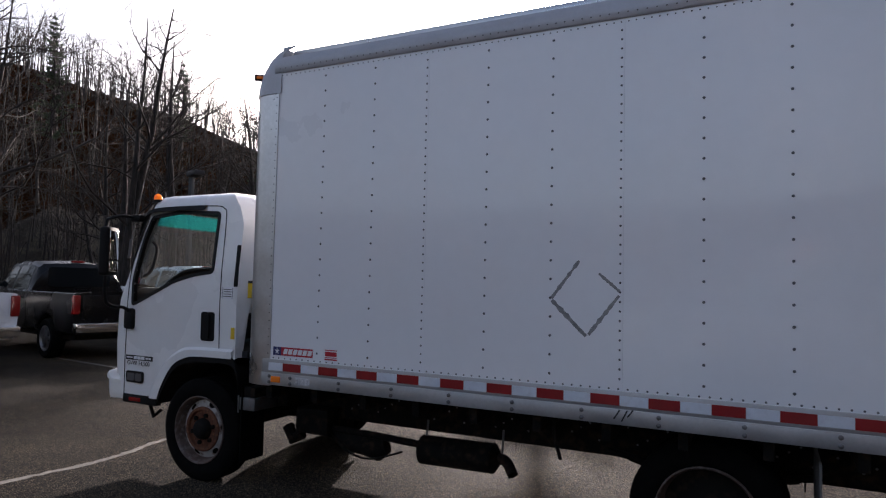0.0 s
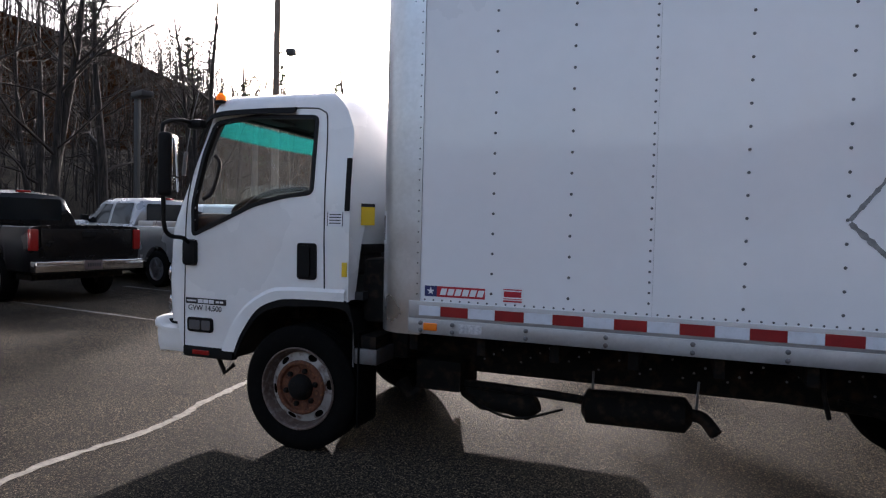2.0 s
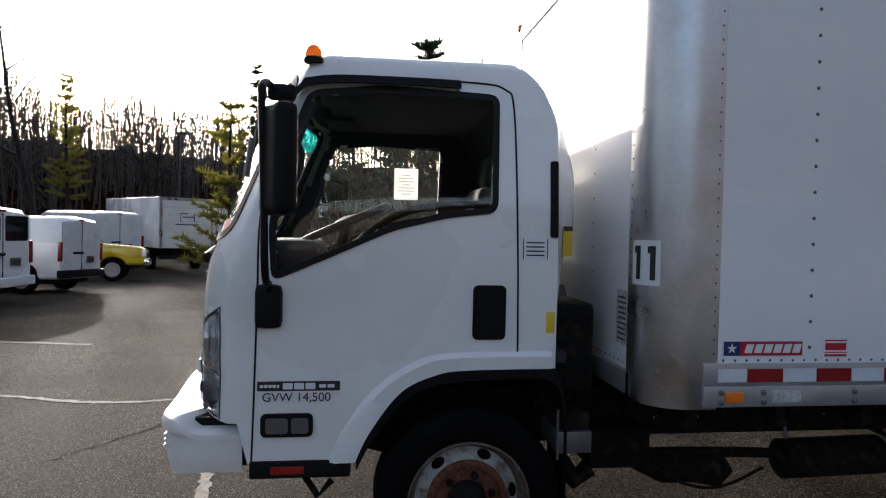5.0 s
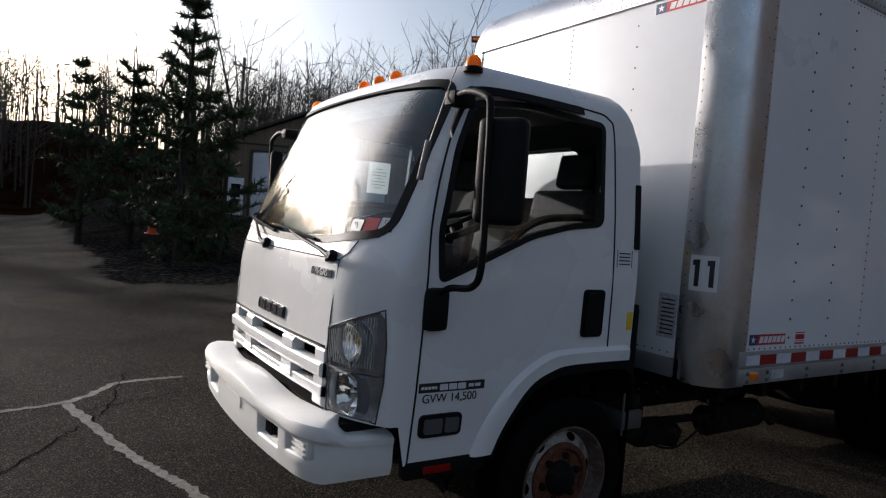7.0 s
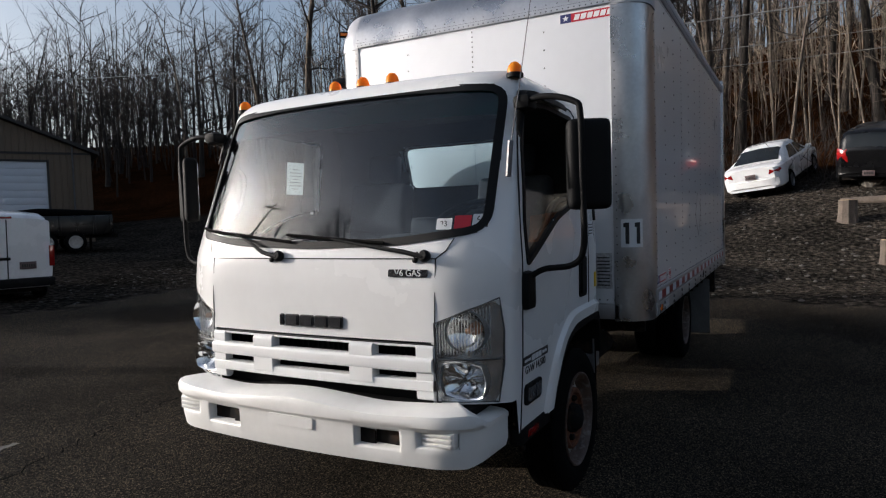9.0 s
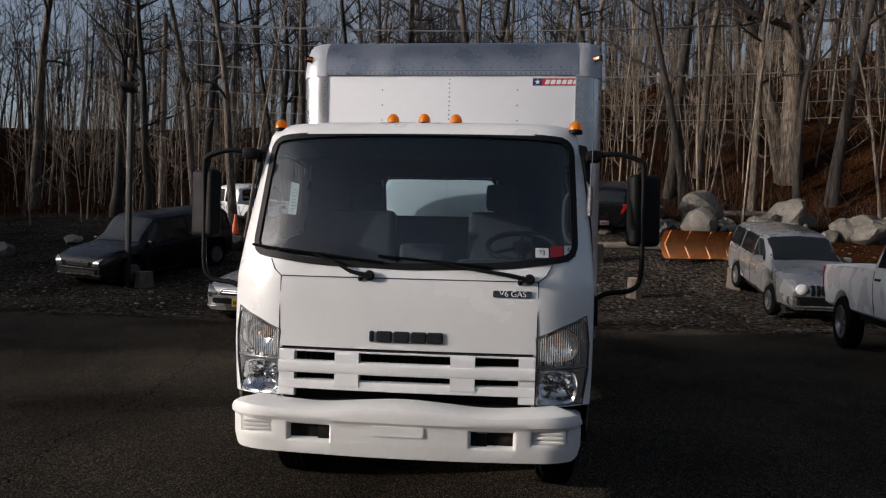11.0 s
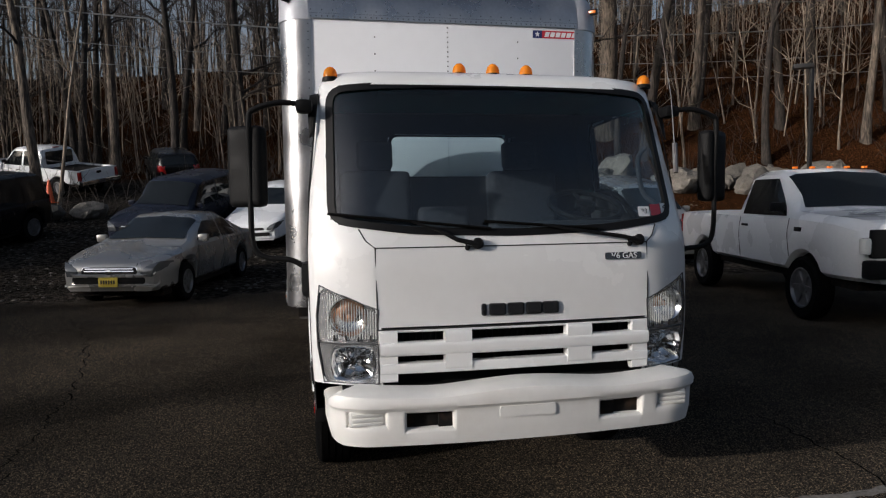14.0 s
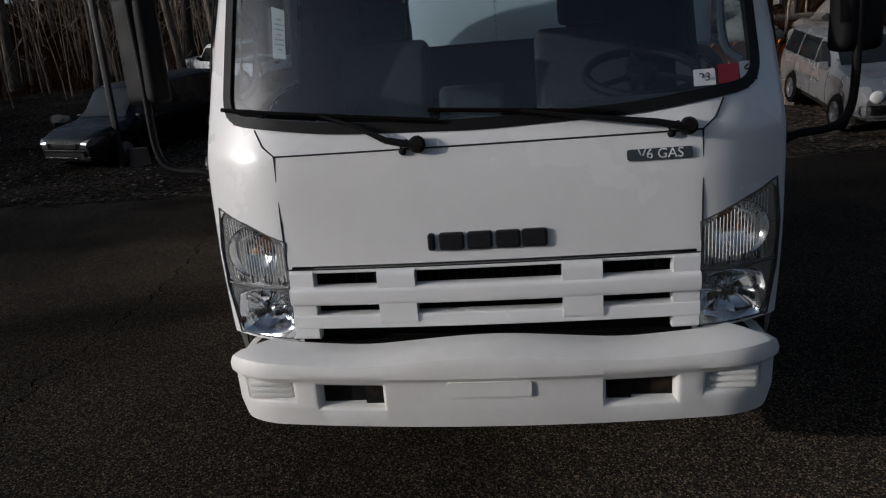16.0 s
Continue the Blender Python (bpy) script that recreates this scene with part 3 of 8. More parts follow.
    return interp(z, [(1.33, 1.725), (1.40, 1.75), (1.50, 1.80), (1.60, 1.832), (1.68, 1.842), (1.75, 1.844), (1.85, 1.838), (1.94, 1.820), (2.02, 1.795), (2.08, 1.770), (2.14, 1.736), (2.19, 1.700)])


def cab_outline(z):
    """Half the cab's plan at a height, from the nose's middle to the back's middle."""
    w = interp(z, HALF_W)
    pts = [(front_x(w * 0.97 * k / 26, z), w * 0.97 * k / 26) for k in range(27)]
    fx = pts[-1][0]
    pts += [(fx + 0.012, w * 0.985), (fx + 0.032, w * 0.996), (fx + 0.062, w)]
    back = cab_back(z)
    x0, x1 = fx + 0.062, 1.672 - 0.07 * ease(2.02, 2.26, z)
    deep = (back - x1) / 0.17
    pts += [(x0 + (x1 - x0) * k / 44, w) for k in range(1, 45)]
    pts += [(x1 + dx * deep, w - dy) for dx, dy in ((0.012, 0.028), (0.04, 0.066), (0.08, 0.11), (0.12, 0.17), (0.155, 0.245), (0.17, 0.33))]
    yb = w - 0.33
    return pts + [(back + 0.02 * (k / 14), yb * (1 - k / 14)) for k in range(1, 15)]


def nearest(p, a, b):
    """The place on the line from a to b nearest to p."""
    d = b - a
    return a + d * min(1.0, max(0.0, (p - a).dot(d) / d.length_squared))


def cab_shell(shrink=0.0):
    levels = 56
    base = cab_outline(1.4)
    n = len(base)
    lows = []
    for i, (x, y) in enumerate(base):
        if i < 30:
            lows.append(0.77)
        elif i <= 29 + 44:
            lows.append(cab_low(x) if x > 0.37 else 0.77)
        elif i <= 31 + 44:
            lows.append(1.0)
        else:
            lows.append(1.35)
    grid = []
    for j in range(levels + 1):
        row = []
        for i in range(n):
            z = lows[i] + (2.19 - lows[i]) * j / levels
            row.append((*cab_outline(z)[i], z))
        grid.append(row)
    centre = (1.08, 0.0)
    last = grid[-1]
    for nose_f, tail_f, f, z in ((0.961, 0.925, 0.992, 2.240), (0.916, 0.845, 0.974, 2.280), (0.847, 0.755, 0.94, 2.312), (0.756, 0.665, 0.88, 2.330), (0.60, 0.53, 0.72, 2.340), (0.38, 0.34, 0.45, 2.344), (0.18, 0.16, 0.2, 2.345), (0.02, 0.02, 0.02, 2.345)):
        grid.append([(centre[0] + (x - centre[0]) * (nose_f if x < centre[0] else tail_f), y * f, z) for x, y, _ in last])
    bm = bmesh.new()
    lamp_edge = []
    for side in (1, -1):
        rows = []
        for row in grid:
            out = []
            for i, (x, y, z) in enumerate(row):
                if shrink:
                    d = Vector((x - 1.05, y, 0))
                    x, y = x + (shrink if x < 1.05 else -shrink) * min(1, abs(d.x) / 0.3), y - shrink * min(1, y / 0.3)
                    z = z - 0.035 * ease(2.0, 2.2, z)
                out.append((x, YC + side * y, z))
            rows.append([bm.verts.new(p) for p in out])
        for j, (a, b) in enumerate(zip(rows, rows[1:])):
            for i in range(n - 1):
                x = sum(v.co.x for v in (a[i], a[i + 1], b[i], b[i + 1])) / 4
                y = (sum(v.co.y for v in (a[i], a[i + 1], b[i], b[i + 1])) / 4 - YC) * side
                z = sum(v.co.z for v in (a[i], a[i + 1], b[i], b[i + 1])) / 4
                if i < 29 and (inside(WS_MID, y, z) or (y < 0.676 and z < 1.038)):
                    continue
                if i < 33 and inside(HL_WIDE if shrink else HL_CUT, y, z):
                    lamp_edge += [(v, side) for v in (a[i], a[i + 1], b[i + 1], b[i])]
                    continue
                if 29 <= i < 29 + 44 and inside(SW_MID, x - SIDE_SHIFT, z):
                    continue
                if i >= 29 + 44 and inside(RW_MID, y, z):
                    continue
                bm.faces.new((a[i], a[i + 1], b[i + 1], b[i]))
    for v, side in lamp_edge:
        if v.link_faces and not shrink:
            p = Vector(((v.co.y - YC) * side, v.co.z))
            best = min((nearest(p, Vector(q0), Vector(q1)) for q0, q1 in zip(HEADLAMP, HEADLAMP[1:] + HEADLAMP[:1])), key=lambda q: (q - p).length)
            v.co = on_front(best.x * side, best.y)
    bmesh.ops.remove_doubles(bm, verts=bm.verts[:], dist=0.0008)
    loose = [v for v in bm.verts if not v.link_faces]
    bmesh.ops.delete(bm, geom=loose, context="VERTS")
    return bm


WS_MID, SW_MID, RW_MID, HL_CUT = inset_outline(WS_OUTER, 0.014), inset_outline(SW_OUTER, 0.016), inset_outline(RW_OUTER, 0.012), inset_outline(HEADLAMP, 0.008)
HL_WIDE = inset_outline(HEADLAMP, -0.09)
cab = part("cab", cab_shell(), WHITE, truck, "white painted steel cab", smooth=30)
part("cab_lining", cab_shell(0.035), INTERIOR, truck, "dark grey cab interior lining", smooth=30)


def band(outer, inner, place, off):
    """A raised rim between two outlines, laid on a surface."""
    bm = bmesh.new()
    ring_mesh(bm, [[place(a, b, o) for a, b in line] for line, o in ((outer, -0.012), (outer, off), (inner, off), (inner, -0.03))], True, False)
    return bm


def pane(inner, place, off, rows=8):
    """A pane filling an outline on a surface: rings drawn in to the middle."""
    cx, cy = sum(a for a, _ in inner) / len(inner), sum(b for _, b in inner) / len(inner)
    bm = bmesh.new()
    rings = [[place(cx + (a - cx) * k, cy + (b - cy) * k, off) for a, b in inner] for k in [1 - i / rows for i in range(rows)]]
    ring_mesh(bm, rings, True, False)
    bm.verts.ensure_lookup_table()
    bm.faces.new(bm.verts[-len(inner):])
    return bm


def rear_place(a, b, o):
    back = cab_back(b)
    return Vector((back + 0.02 * max(0, 1 - abs(a) / 0.65) + o, YC + a, b))


windscreen = part("windscreen", pane(WS_INNER, on_front, -0.006, 10), WINDSCREEN, truck, "wide curved windscreen", shadow=False)
part("windscreen_seal", band(WS_OUTER, WS_INNER, on_front, 0.005), SEAL, windscreen)
# the tinted band along the windscreen's top edge
bm = bmesh.new()
ring_mesh(bm, [[on_front(-0.86 + 1.72 * k / 24, z, -0.012) for k in range(25)] for z in (2.085, 2.13, 2.17, 2.21)], False)
part("shade_band", bm, SHADE_BAND, windscreen, "green tinted shade band", shadow=False)
rear_glass = part("rear_window", pane(RW_INNER, rear_place, 0.004), SIDE_GLASS, truck, shadow=False)
part("rear_window_seal", band(RW_OUTER, RW_INNER, rear_place, 0.008), SEAL, rear_glass)

for side in (-1, 1):
    place = lambda a, b, o, s=side: on_side(a, b, s, o)
    glass_edge = SW_INNER if side > 0 else DROPPED
    g = part("door_window", pane(glass_edge, place, -0.004), SIDE_GLASS, truck, "closed door window" if side > 0 else "half-lowered door window", shadow=False)
    part("door_window_seal", band(SW_OUTER, SW_INNER, place, 0.006), SEAL, g)
    # door seams
    bm = bmesh.new()
    for pts in ([(0.372, 0.61), (0.382, 0.9), (0.392, 1.3), (0.40, 1.62), (0.455, 1.9), (0.545, 2.16), (0.62, 2.205), (0.95, 2.215), (1.30, 2.213), (1.415, 2.19), (1.455, 2.10), (1.47, 1.6), (1.482, 0.985)],):
        tube(bm, [on_side(x, z, side, 0.0005) for x, z in [(p.x, p.y) for p in smooth_path([(a, b, 0) for a, b in pts], 5)]], 0.0045, 6)
    part("door_seam", bm, GAP, truck)
    # wheel-arch lip standing proud of the door
    bm = bmesh.new()
    edge = smooth_path([(0.795, 0.60, 0), (0.855, 0.728, 0), (0.98, 0.895, 0), (1.12, 0.965, 0), (1.26, 0.987, 0), (1.63, 0.992, 0)], 5)
    brow = smooth_path([(0.68, 0.60, 0), (0.755, 0.757, 0), (0.87, 0.91, 0), (1.04, 1.025, 0), (1.205, 1.06, 0), (1.63, 1.066, 0)], 5)
    rings = []
    for p, q in zip(edge, brow):
        m = p.lerp(q, 0.72)
        rings.append([on_side(v.x, v.y, side, o) for v, o in ((p, 0.002), (p, 0.020), (m, 0.022), (q, 0.001))])
    ring_mesh(bm, rings, False)
    part("arch_lip", bm, WHITE, truck)
    bm = bmesh.new()
    inner = [(0.80, 0.56), (0.865, 0.69), (0.985, 0.85), (1.12, 0.92), (1.28, 0.94), (1.60, 0.945), (1.68, 0.86), (1.70, 0.72)]
    rings = []
    for p in smooth_path([(a, b, 0) for a, b in inner], 4):
        rings.append([on_side(p.x, p.y + k, side, o) for k, o in ((0.06, 0.0), (0.06, 0.018), (0.0, 0.016), (0.0, -0.42))])
    ring_mesh(bm, rings, False)
    part("wheel_arch_liner", bm, BLACK, truck, "black plastic wheel arch liner")
    # foot of the door, with its red marker
    bm = bmesh.new()
    box(bm, 0.385, 0.80, YC + side * 0.955 - 0.03, YC + side * 0.955 + 0.03, 0.535, 0.612, 0.012)
    part("door_sill", bm, BLACK, truck)
    bm = bmesh.new()
    box(bm, 0.47, 0.61, YC + side * 0.978 - 0.014, YC + side * 0.978 + 0.014, 0.555, 0.588, 0.006)
    part("side_marker", bm, RED_LENS, truck)
    # recessed door handle
    bm = bmesh.new()
    slab(bm, round_rect(0.142, 0.232, 0.022, cx=1.353, cy=1.232), lambda a, b, c: on_side(a, b, side, 0.008 - c), 0.02)
    h = part("door_handle", bm, BLACK, truck, "black recessed door handle")
    bm = bmesh.new()
    slab(bm, round_rect(0.085, 0.20, 0.02, cx=1.337, cy=1.232), lambda a, b, c: on_side(a, b, side, 0.020 - c), 0.014)
    part("pull", bm, BLACK, h)
    # corner lamp low on the door
    bm = bmesh.new()
    slab(bm, round_rect(0.212, 0.098, 0.022, cx=0.515, cy=0.762), lambda a, b, c: on_side(a, b, side, 0.012 - c), 0.03)
    lamp = part("corner_lamp", bm, BLACK, truck)
    for cx, w in ((0.475, 0.09), (0.568, 0.07)):
        bm = bmesh.new()
        slab(bm, round_rect(w, 0.066, 0.012, cx=cx, cy=0.762), lambda a, b, c: on_side(a, b, side, 0.018 - c), 0.012)
        part("lens", bm, LENS_DARK, lamp)
    # air outlet behind the door
    bm = bmesh.new()
    slab(bm, round_rect(0.034, 0.33, 0.008, cx=1.632, cy=1.72), lambda a, b, c: on_side(a, b, side, 0.010 - c), 0.02)
    part("air_vent", bm, BLACK, truck, "black flush air vent strip")
    # rain deflector over the door window
    bm = bmesh.new()
    pts = smooth_path([(0.47, 1.98, 0.01), (0.535, 2.13, 0.03), (0.64, 2.185, 0.035), (0.95, 2.195, 0.032), (1.22, 2.193, 0.02)], 5)
    ring_mesh(bm, [[on_side(p.x, p.y + dz, side, o) for dz, o in ((0.03, 0.002), (0.022, p.z + 0.004), (-0.012, p.z + 0.012), (-0.014, p.z + 0.004), (0.014, 0.0))] for p in pts], True)
    part("rain_deflector", bm, BLACK, truck)
    # mirrors on a bent arm
    y0, y1 = YC + side * 1.0, YC + side * 1.27
    bm = bmesh.new()
    tube(bm, smooth_path([(0.475, y0, 2.125), (0.462, y0 + (y1 - y0) * 0.43, 2.135), (0.46, y1 - side * 0.03, 2.10), (0.462, y1, 2.04), (0.472, y1, 1.75), (0.478, y1, 1.46), (0.478, y1 - side * 0.05, 1.375), (0.47, y0 + (y1 - y0) * 0.34, 1.355), (0.462, y0 + side * 0.03, 1.325)], 5), 0.0145, 10)
    arm = part("mirror_arm", bm, BLACK, truck, "bent black tubular mirror arm")
    bm = bmesh.new()
    box(bm, 0.405, 0.515, y0 - 0.035, y0 + 0.035, 1.165, 1.345, 0.03)
    part("lower_bracket", bm, BLACK, arm)
    bm = bmesh.new()
    box(bm, 0.445, 0.56, y0 - 0.04, y0 + 0.045, 2.09, 2.155, 0.025)
    part("upper_bracket", bm, BLACK, arm)
    turn = Matrix.Translation((0.525, y1 + side * 0.015, 0)) @ Euler((0, 0, side * radians(-28))).to_matrix().to_4x4()
    bm = bmesh.new()
    box(bm, -0.045, 0.042, -0.098, 0.098, 1.62, 2.025, 0.040, turn, 4)
    head = part("mirror_head", bm, BLACK, truck, "tall black door mirror housing")
    bm = bmesh.new()
    box(bm, 0.038, 0.045, -0.074, 0.074, 1.755, 1.99, 0.003, turn)
    box(bm, 0.038, 0.045, -0.074, 0.074, 1.655, 1.74, 0.003, turn)
    part("mirror_glass", bm, MIRROR, head)
    # panel seam down from the windscreen's corner, and the seam at the nose's side
    bm = bmesh.new()
    tube(bm, [on_front(side * a, b, 0.0005) for a, b in [(0.684, 1.035), (0.686, 1.2), (0.688, 1.422), (0.73, 1.455), (0.76, 1.51)]], 0.003, 6)
    part("panel_seam", bm, GAP, truck)
    # head lamps
    bm = bmesh.new()
    outline = [(side * a, b) for a, b in HEADLAMP]
    ring_mesh(bm, [[on_front(a, b, o) for a, b in outline] for o in (0.002, -0.068)], True, False)
    bm.verts.ensure_lookup_table()
    bm.faces.new(bm.verts[-len(outline):])
    lamp = part("headlight", bm, LAMP_GREY, truck, "clear headlight with faceted reflector and ribbed turn signal")
    part("headlight_lens", pane(soften([(side * a, b) for a, b in HEADLAMP], 0.02), on_front, 0.006, 5), LENS_GLASS, lamp, shadow=False)
    bm = bmesh.new()
    c = on_front(side * 0.798, 0.875, -0.062)
    rings = []
    for r, d in ((0.018, -0.004), (0.04, 0.002), (0.062, 0.013), (0.082, 0.030), (0.095, 0.050), (0.101, 0.053)):
        ring = []
        for k in range(32):
            a = 2 * math.pi * k / 32
            square = 1 / max(abs(math.cos(a)), abs(math.sin(a))) ** 0.45
            facet = 0.006 * (1 if (k // 4) % 2 else -1) * (r > 0.03) * (r < 0.09)
            ring.append(c + Vector((-d + facet, r * math.cos(a) * square * 1.06, r * math.sin(a) * square * 0.84)))
        rings.append(ring)
    ring_mesh(bm, rings, True, False)
    part("reflector", bm, REFLECTOR, lamp)
    bm = bmesh.new()
    lathe(bm, [(0.020, 0.0), (0.022, 0.03), (0.012, 0.042)], c + Vector((0.005, 0, 0)), (-1, 0, 0), 14)
    part("bulb_shield", bm, CHROME, lamp)
    bm = bmesh.new()
    c = on_front(side * 0.815, 1.095, -0.064)
    lathe(bm, [(0.012, 0.0), (0.05, 0.010), (0.075, 0.030), (0.090, 0.052), (0.093, 0.052)], c, (-1, 0, 0), 28, cap=False)
    part("turn_reflector", bm, REFLECTOR, lamp)
    # silver bezels close the housing round both reflectors
    for bezel, (ca, cb), ra, rb, power in ((LAMP_UPPER, (0.815, 1.095), 0.0925, 0.0925, 0.0), (LAMP_LOWER, (0.798, 0.875), 0.107, 0.085, 0.45)):
        bm = bmesh.new()
        outer, inner = [], []
        for k in range(48):
            a = 2 * math.pi * k / 48
            u, v = math.cos(a), math.sin(a)
            reach = min(t for t in (edge_hit(ca, cb, u, v, p, q) for p, q in zip(bezel, bezel[1:] + bezel[:1])) if t is not None)
            square = 1 / max(abs(u), abs(v)) ** power
            outer.append(on_front(side * (ca + u * reach), cb + v * reach, -0.006))
            inner.append(on_front(side * (ca + u * min(ra * square, reach * 0.985)), cb + v * min(rb * square, reach * 0.985), -0.012))
        ring_mesh(bm, [outer, inner], True, False)
        part("bezel", bm, BEZEL, lamp)
    for k in range(4):
        bm = bmesh.new()
        tube(bm, [on_front(side * (0.72 + 0.055 * k), z, 0.001) for z in (0.984, 1.014)], 0.005, 6)
        part("lens_bar", bm, CHROME, lamp)
    bm = bmesh.new()
    lathe(bm, [(0.010, 0.0), (0.015, 0.018), (0.013, 0.034), (0.004, 0.04)], c, (-1, 0, 0), 14)
    part("turn_bulb", bm, BULB, lamp)
    bm = bmesh.new()
    for k in range(19):
        a = 0.694 + 0.0122 * k
        tube(bm, [on_front(side * a, 0.995, 0.001), on_front(side * a, min(1.129 + (a - 0.682) * 0.40 - 0.012, 1.225), 0.001)], 0.0016, 4)
    part("lens_rib", bm, WHITE_LENS, lamp, shadow=False)
    bm = bmesh.new()
    tube(bm, [on_front(side * a, 0.972, 0.004) for a in (0.685, 0.75, 0.85, 0.95)], 0.004, 6)
    part("lamp_divider", bm, GASKET, lamp)
    bm = bmesh.new()
    tube(bm, [on_front(side * a, b, 0.001) for a, b in HEADLAMP + HEADLAMP[:1]], 0.0045, 6)
    part("lamp_gasket", bm, GASKET, lamp)

# hood panel's upper and lower seam
bm = bmesh.new()
tube(bm, [on_front(-0.688 + 1.376 * k / 20, 1.422, 0.0) for k in range(21)], 0.003, 6)
tube(bm, [on_front(-0.678 + 1.356 * k / 20, 1.037, 0.0) for k in range(21)], 0.0026, 6)
part("hood_seam", bm, GAP, truck)


def nose_bar(bm, y0, y1, z0, z1, out, deep, r=0.012, n=18):
    """A rounded bar following the nose from y0 to y1."""
    rings = []
    for k in range(n + 1):
        y = y0 + (y1 - y0) * k / n
        sec = round_rect(deep, z1 - z0, r, 3)
        rings.append([Vector((front_x(y, 1.0) - out + deep / 2 + a, YC + y, (z0 + z1) / 2 + b)) for a, b in sec])
    ring_mesh(bm, rings)


bm = bmesh.new()
nose_bar(bm, -0.678, 0.678, 0.912, 0.978, 0.030, 0.07, 0.018)
grille = part("grille", bm, WHITE, truck, "white two-bar radiator grille")
for z0, z1, o in ((0.828, 0.876, 0.018), (1.022, 1.036, 0.004)):
    bm = bmesh.new()
    nose_bar(bm, -0.678, 0.678, z0, z1, o, 0.06, 0.006)
    part("grille_bar", bm, WHITE, grille)
for y in (-0.305, 0.305):
    bm = bmesh.new()
    nose_bar(bm, y - 0.064, y + 0.064, 0.835, 1.034, 0.024, 0.06, 0.024, 4)
    part("grille_post", bm, WHITE, grille)
for y in (-0.636, 0.636):
    bm = bmesh.new()
    nose_bar(bm, y - 0.042, y + 0.042, 0.785, 1.036, 0.012, 0.05, 0.016, 4)
    part("grille_post", bm, WHITE, grille)
bm = bmesh.new()
for k in range(40):
    y = -0.62 + 1.24 * k / 39
    box(bm, 0.185, 0.205, YC + y - 0.003, YC + y + 0.003, 0.80, 1.03)
box(bm, 0.205, 0.23, YC - 0.65, YC + 0.65, 0.72, 1.05)
part("radiator_mesh", bm, BLACK, grille)

# ---- bumper ----
def bumper_x(y):
    a = abs(y)
    return -0.045 + 0.05 * (a / 0.8) ** 2 + (1.9 * (a - 0.72) ** 2 if a > 0.72 else 0) + (30.0 * (a - 0.90) ** 2 if a > 0.90 else 0)


def bumper_top(y):
    a = abs(y)
    return 0.768 + 0.022 * math.exp(-(y / 0.26) ** 2) - 0.008 * math.exp(-((a - 0.45) / 0.15) ** 2) + 0.008 * ease(0.6, 0.9, a)


HOLES = [(0.345, 0.585, 0.588, 0.690), (0.655, 0.845, 0.612, 0.695)]
CORNER_Y, BUMPER_HALF = 0.845, 0.922
lean = math.atan(0.1 * CORNER_Y / 0.64 + 3.8 * (CORNER_Y - 0.72))
corner_r = (BUMPER_HALF - CORNER_Y) / (1 - math.sin(lean))
plan = [(bumper_x(y), y, math.atan(0.1 * y / 0.64 + 3.8 * max(0.0, y - 0.72))) for y in sorted({round(v, 4) for h in HOLES for v in h[:2]} | {round(CORNER_Y * k / 27, 4) for k in range(28)})]
for k in range(1, 13):
    f = lean + (math.pi / 2 - lean) * k / 12
    plan.append((bumper_x(CORNER_Y) + corner_r * (math.cos(lean) - math.cos(f)), CORNER_Y + corner_r * (math.sin(f) - math.sin(lean)), f))
plan.append((0.350, BUMPER_HALF + 0.012, math.pi / 2))


def bumper_ring(x, y, f, side):
    """The bumper's section from its foot to its top's back edge, at one place of its plan."""
    top, foot = bumper_top(y) - 0.055 * ease(0.75, 1.57, f), 0.515 + 0.03 * ease(0.86, 0.97, y)
    table = [(0.045, foot), (0.012, foot + 0.012), (0.0, 0.588), (-0.001, 0.612), (-0.002, 0.640), (-0.003, 0.668), (-0.004, 0.690), (-0.006, 0.695), (-0.020, 0.710), (-0.022, top - 0.034), (-0.012, top - 0.012), (0.016, top), (0.09, top + 0.006), (0.14, top + 0.008), (0.17, top - 0.02)]
    fade = 1 - 0.75 * ease(0.9, 1.5, f)
    return [Vector((x + o * (fade if o < 0 else 1) * math.cos(f), YC + side * (y - o * (fade if o < 0 else 1) * math.sin(f)), z)) for o, z in table]


bm = bmesh.new()
for s in (1, -1):
    rows = [[bm.verts.new(p) for p in bumper_ring(x, y, f, s)] for x, y, f in plan]
    for i in range(len(plan) - 1):
        ym = (plan[i][1] + plan[i + 1][1]) / 2
        for k in range(14):
            zm = (rows[i][k].co.z + rows[i][k + 1].co.z) / 2
            if any(h[0] < ym < h[1] and h[2] - 0.001 < zm < h[3] + 0.001 for h in HOLES) and 2 <= k < 7:
                continue
            bm.faces.new((rows[i][k], rows[i + 1][k], rows[i + 1][k + 1], rows[i][k + 1]))
    # the openings turn inwards
    for y0, y1, z0, z1 in HOLES:
        cols = [i for i, q in enumerate(plan) if y0 - 1e-4 <= q[1] <= y1 + 1e-4]
        lo, hi = [2 if z0 < 0.6 else 3][0], [6 if z1 < 0.692 else 7][0]
        edge = [(i, lo) for i in cols] + [(cols[-1], k) for k in range(lo + 1, hi + 1)] + [(i, hi) for i in reversed(cols[:-1])] + [(cols[0], k) for k in range(hi - 1, lo, -1)]
        rim = [rows[i][k] for i, k in edge]
        for deep, inset in ((0.003, 0.006), (0.012, 0.012), (0.055, 0.016)):
            inner = []
            for i, k in edge:
                c = rows[i][k].co
                inner.append(bm.verts.new((c.x + deep, c.y + inset * (s if i == cols[0] else -s if i == cols[-1] else 0), c.z + inset * (1 if k == lo else -1 if k == hi else 0))))
            for q in range(len(edge)):
                r = (q + 1) % len(edge)
                bm.faces.new((rim[q], rim[r], inner[r], inner[q]))
            rim = inner
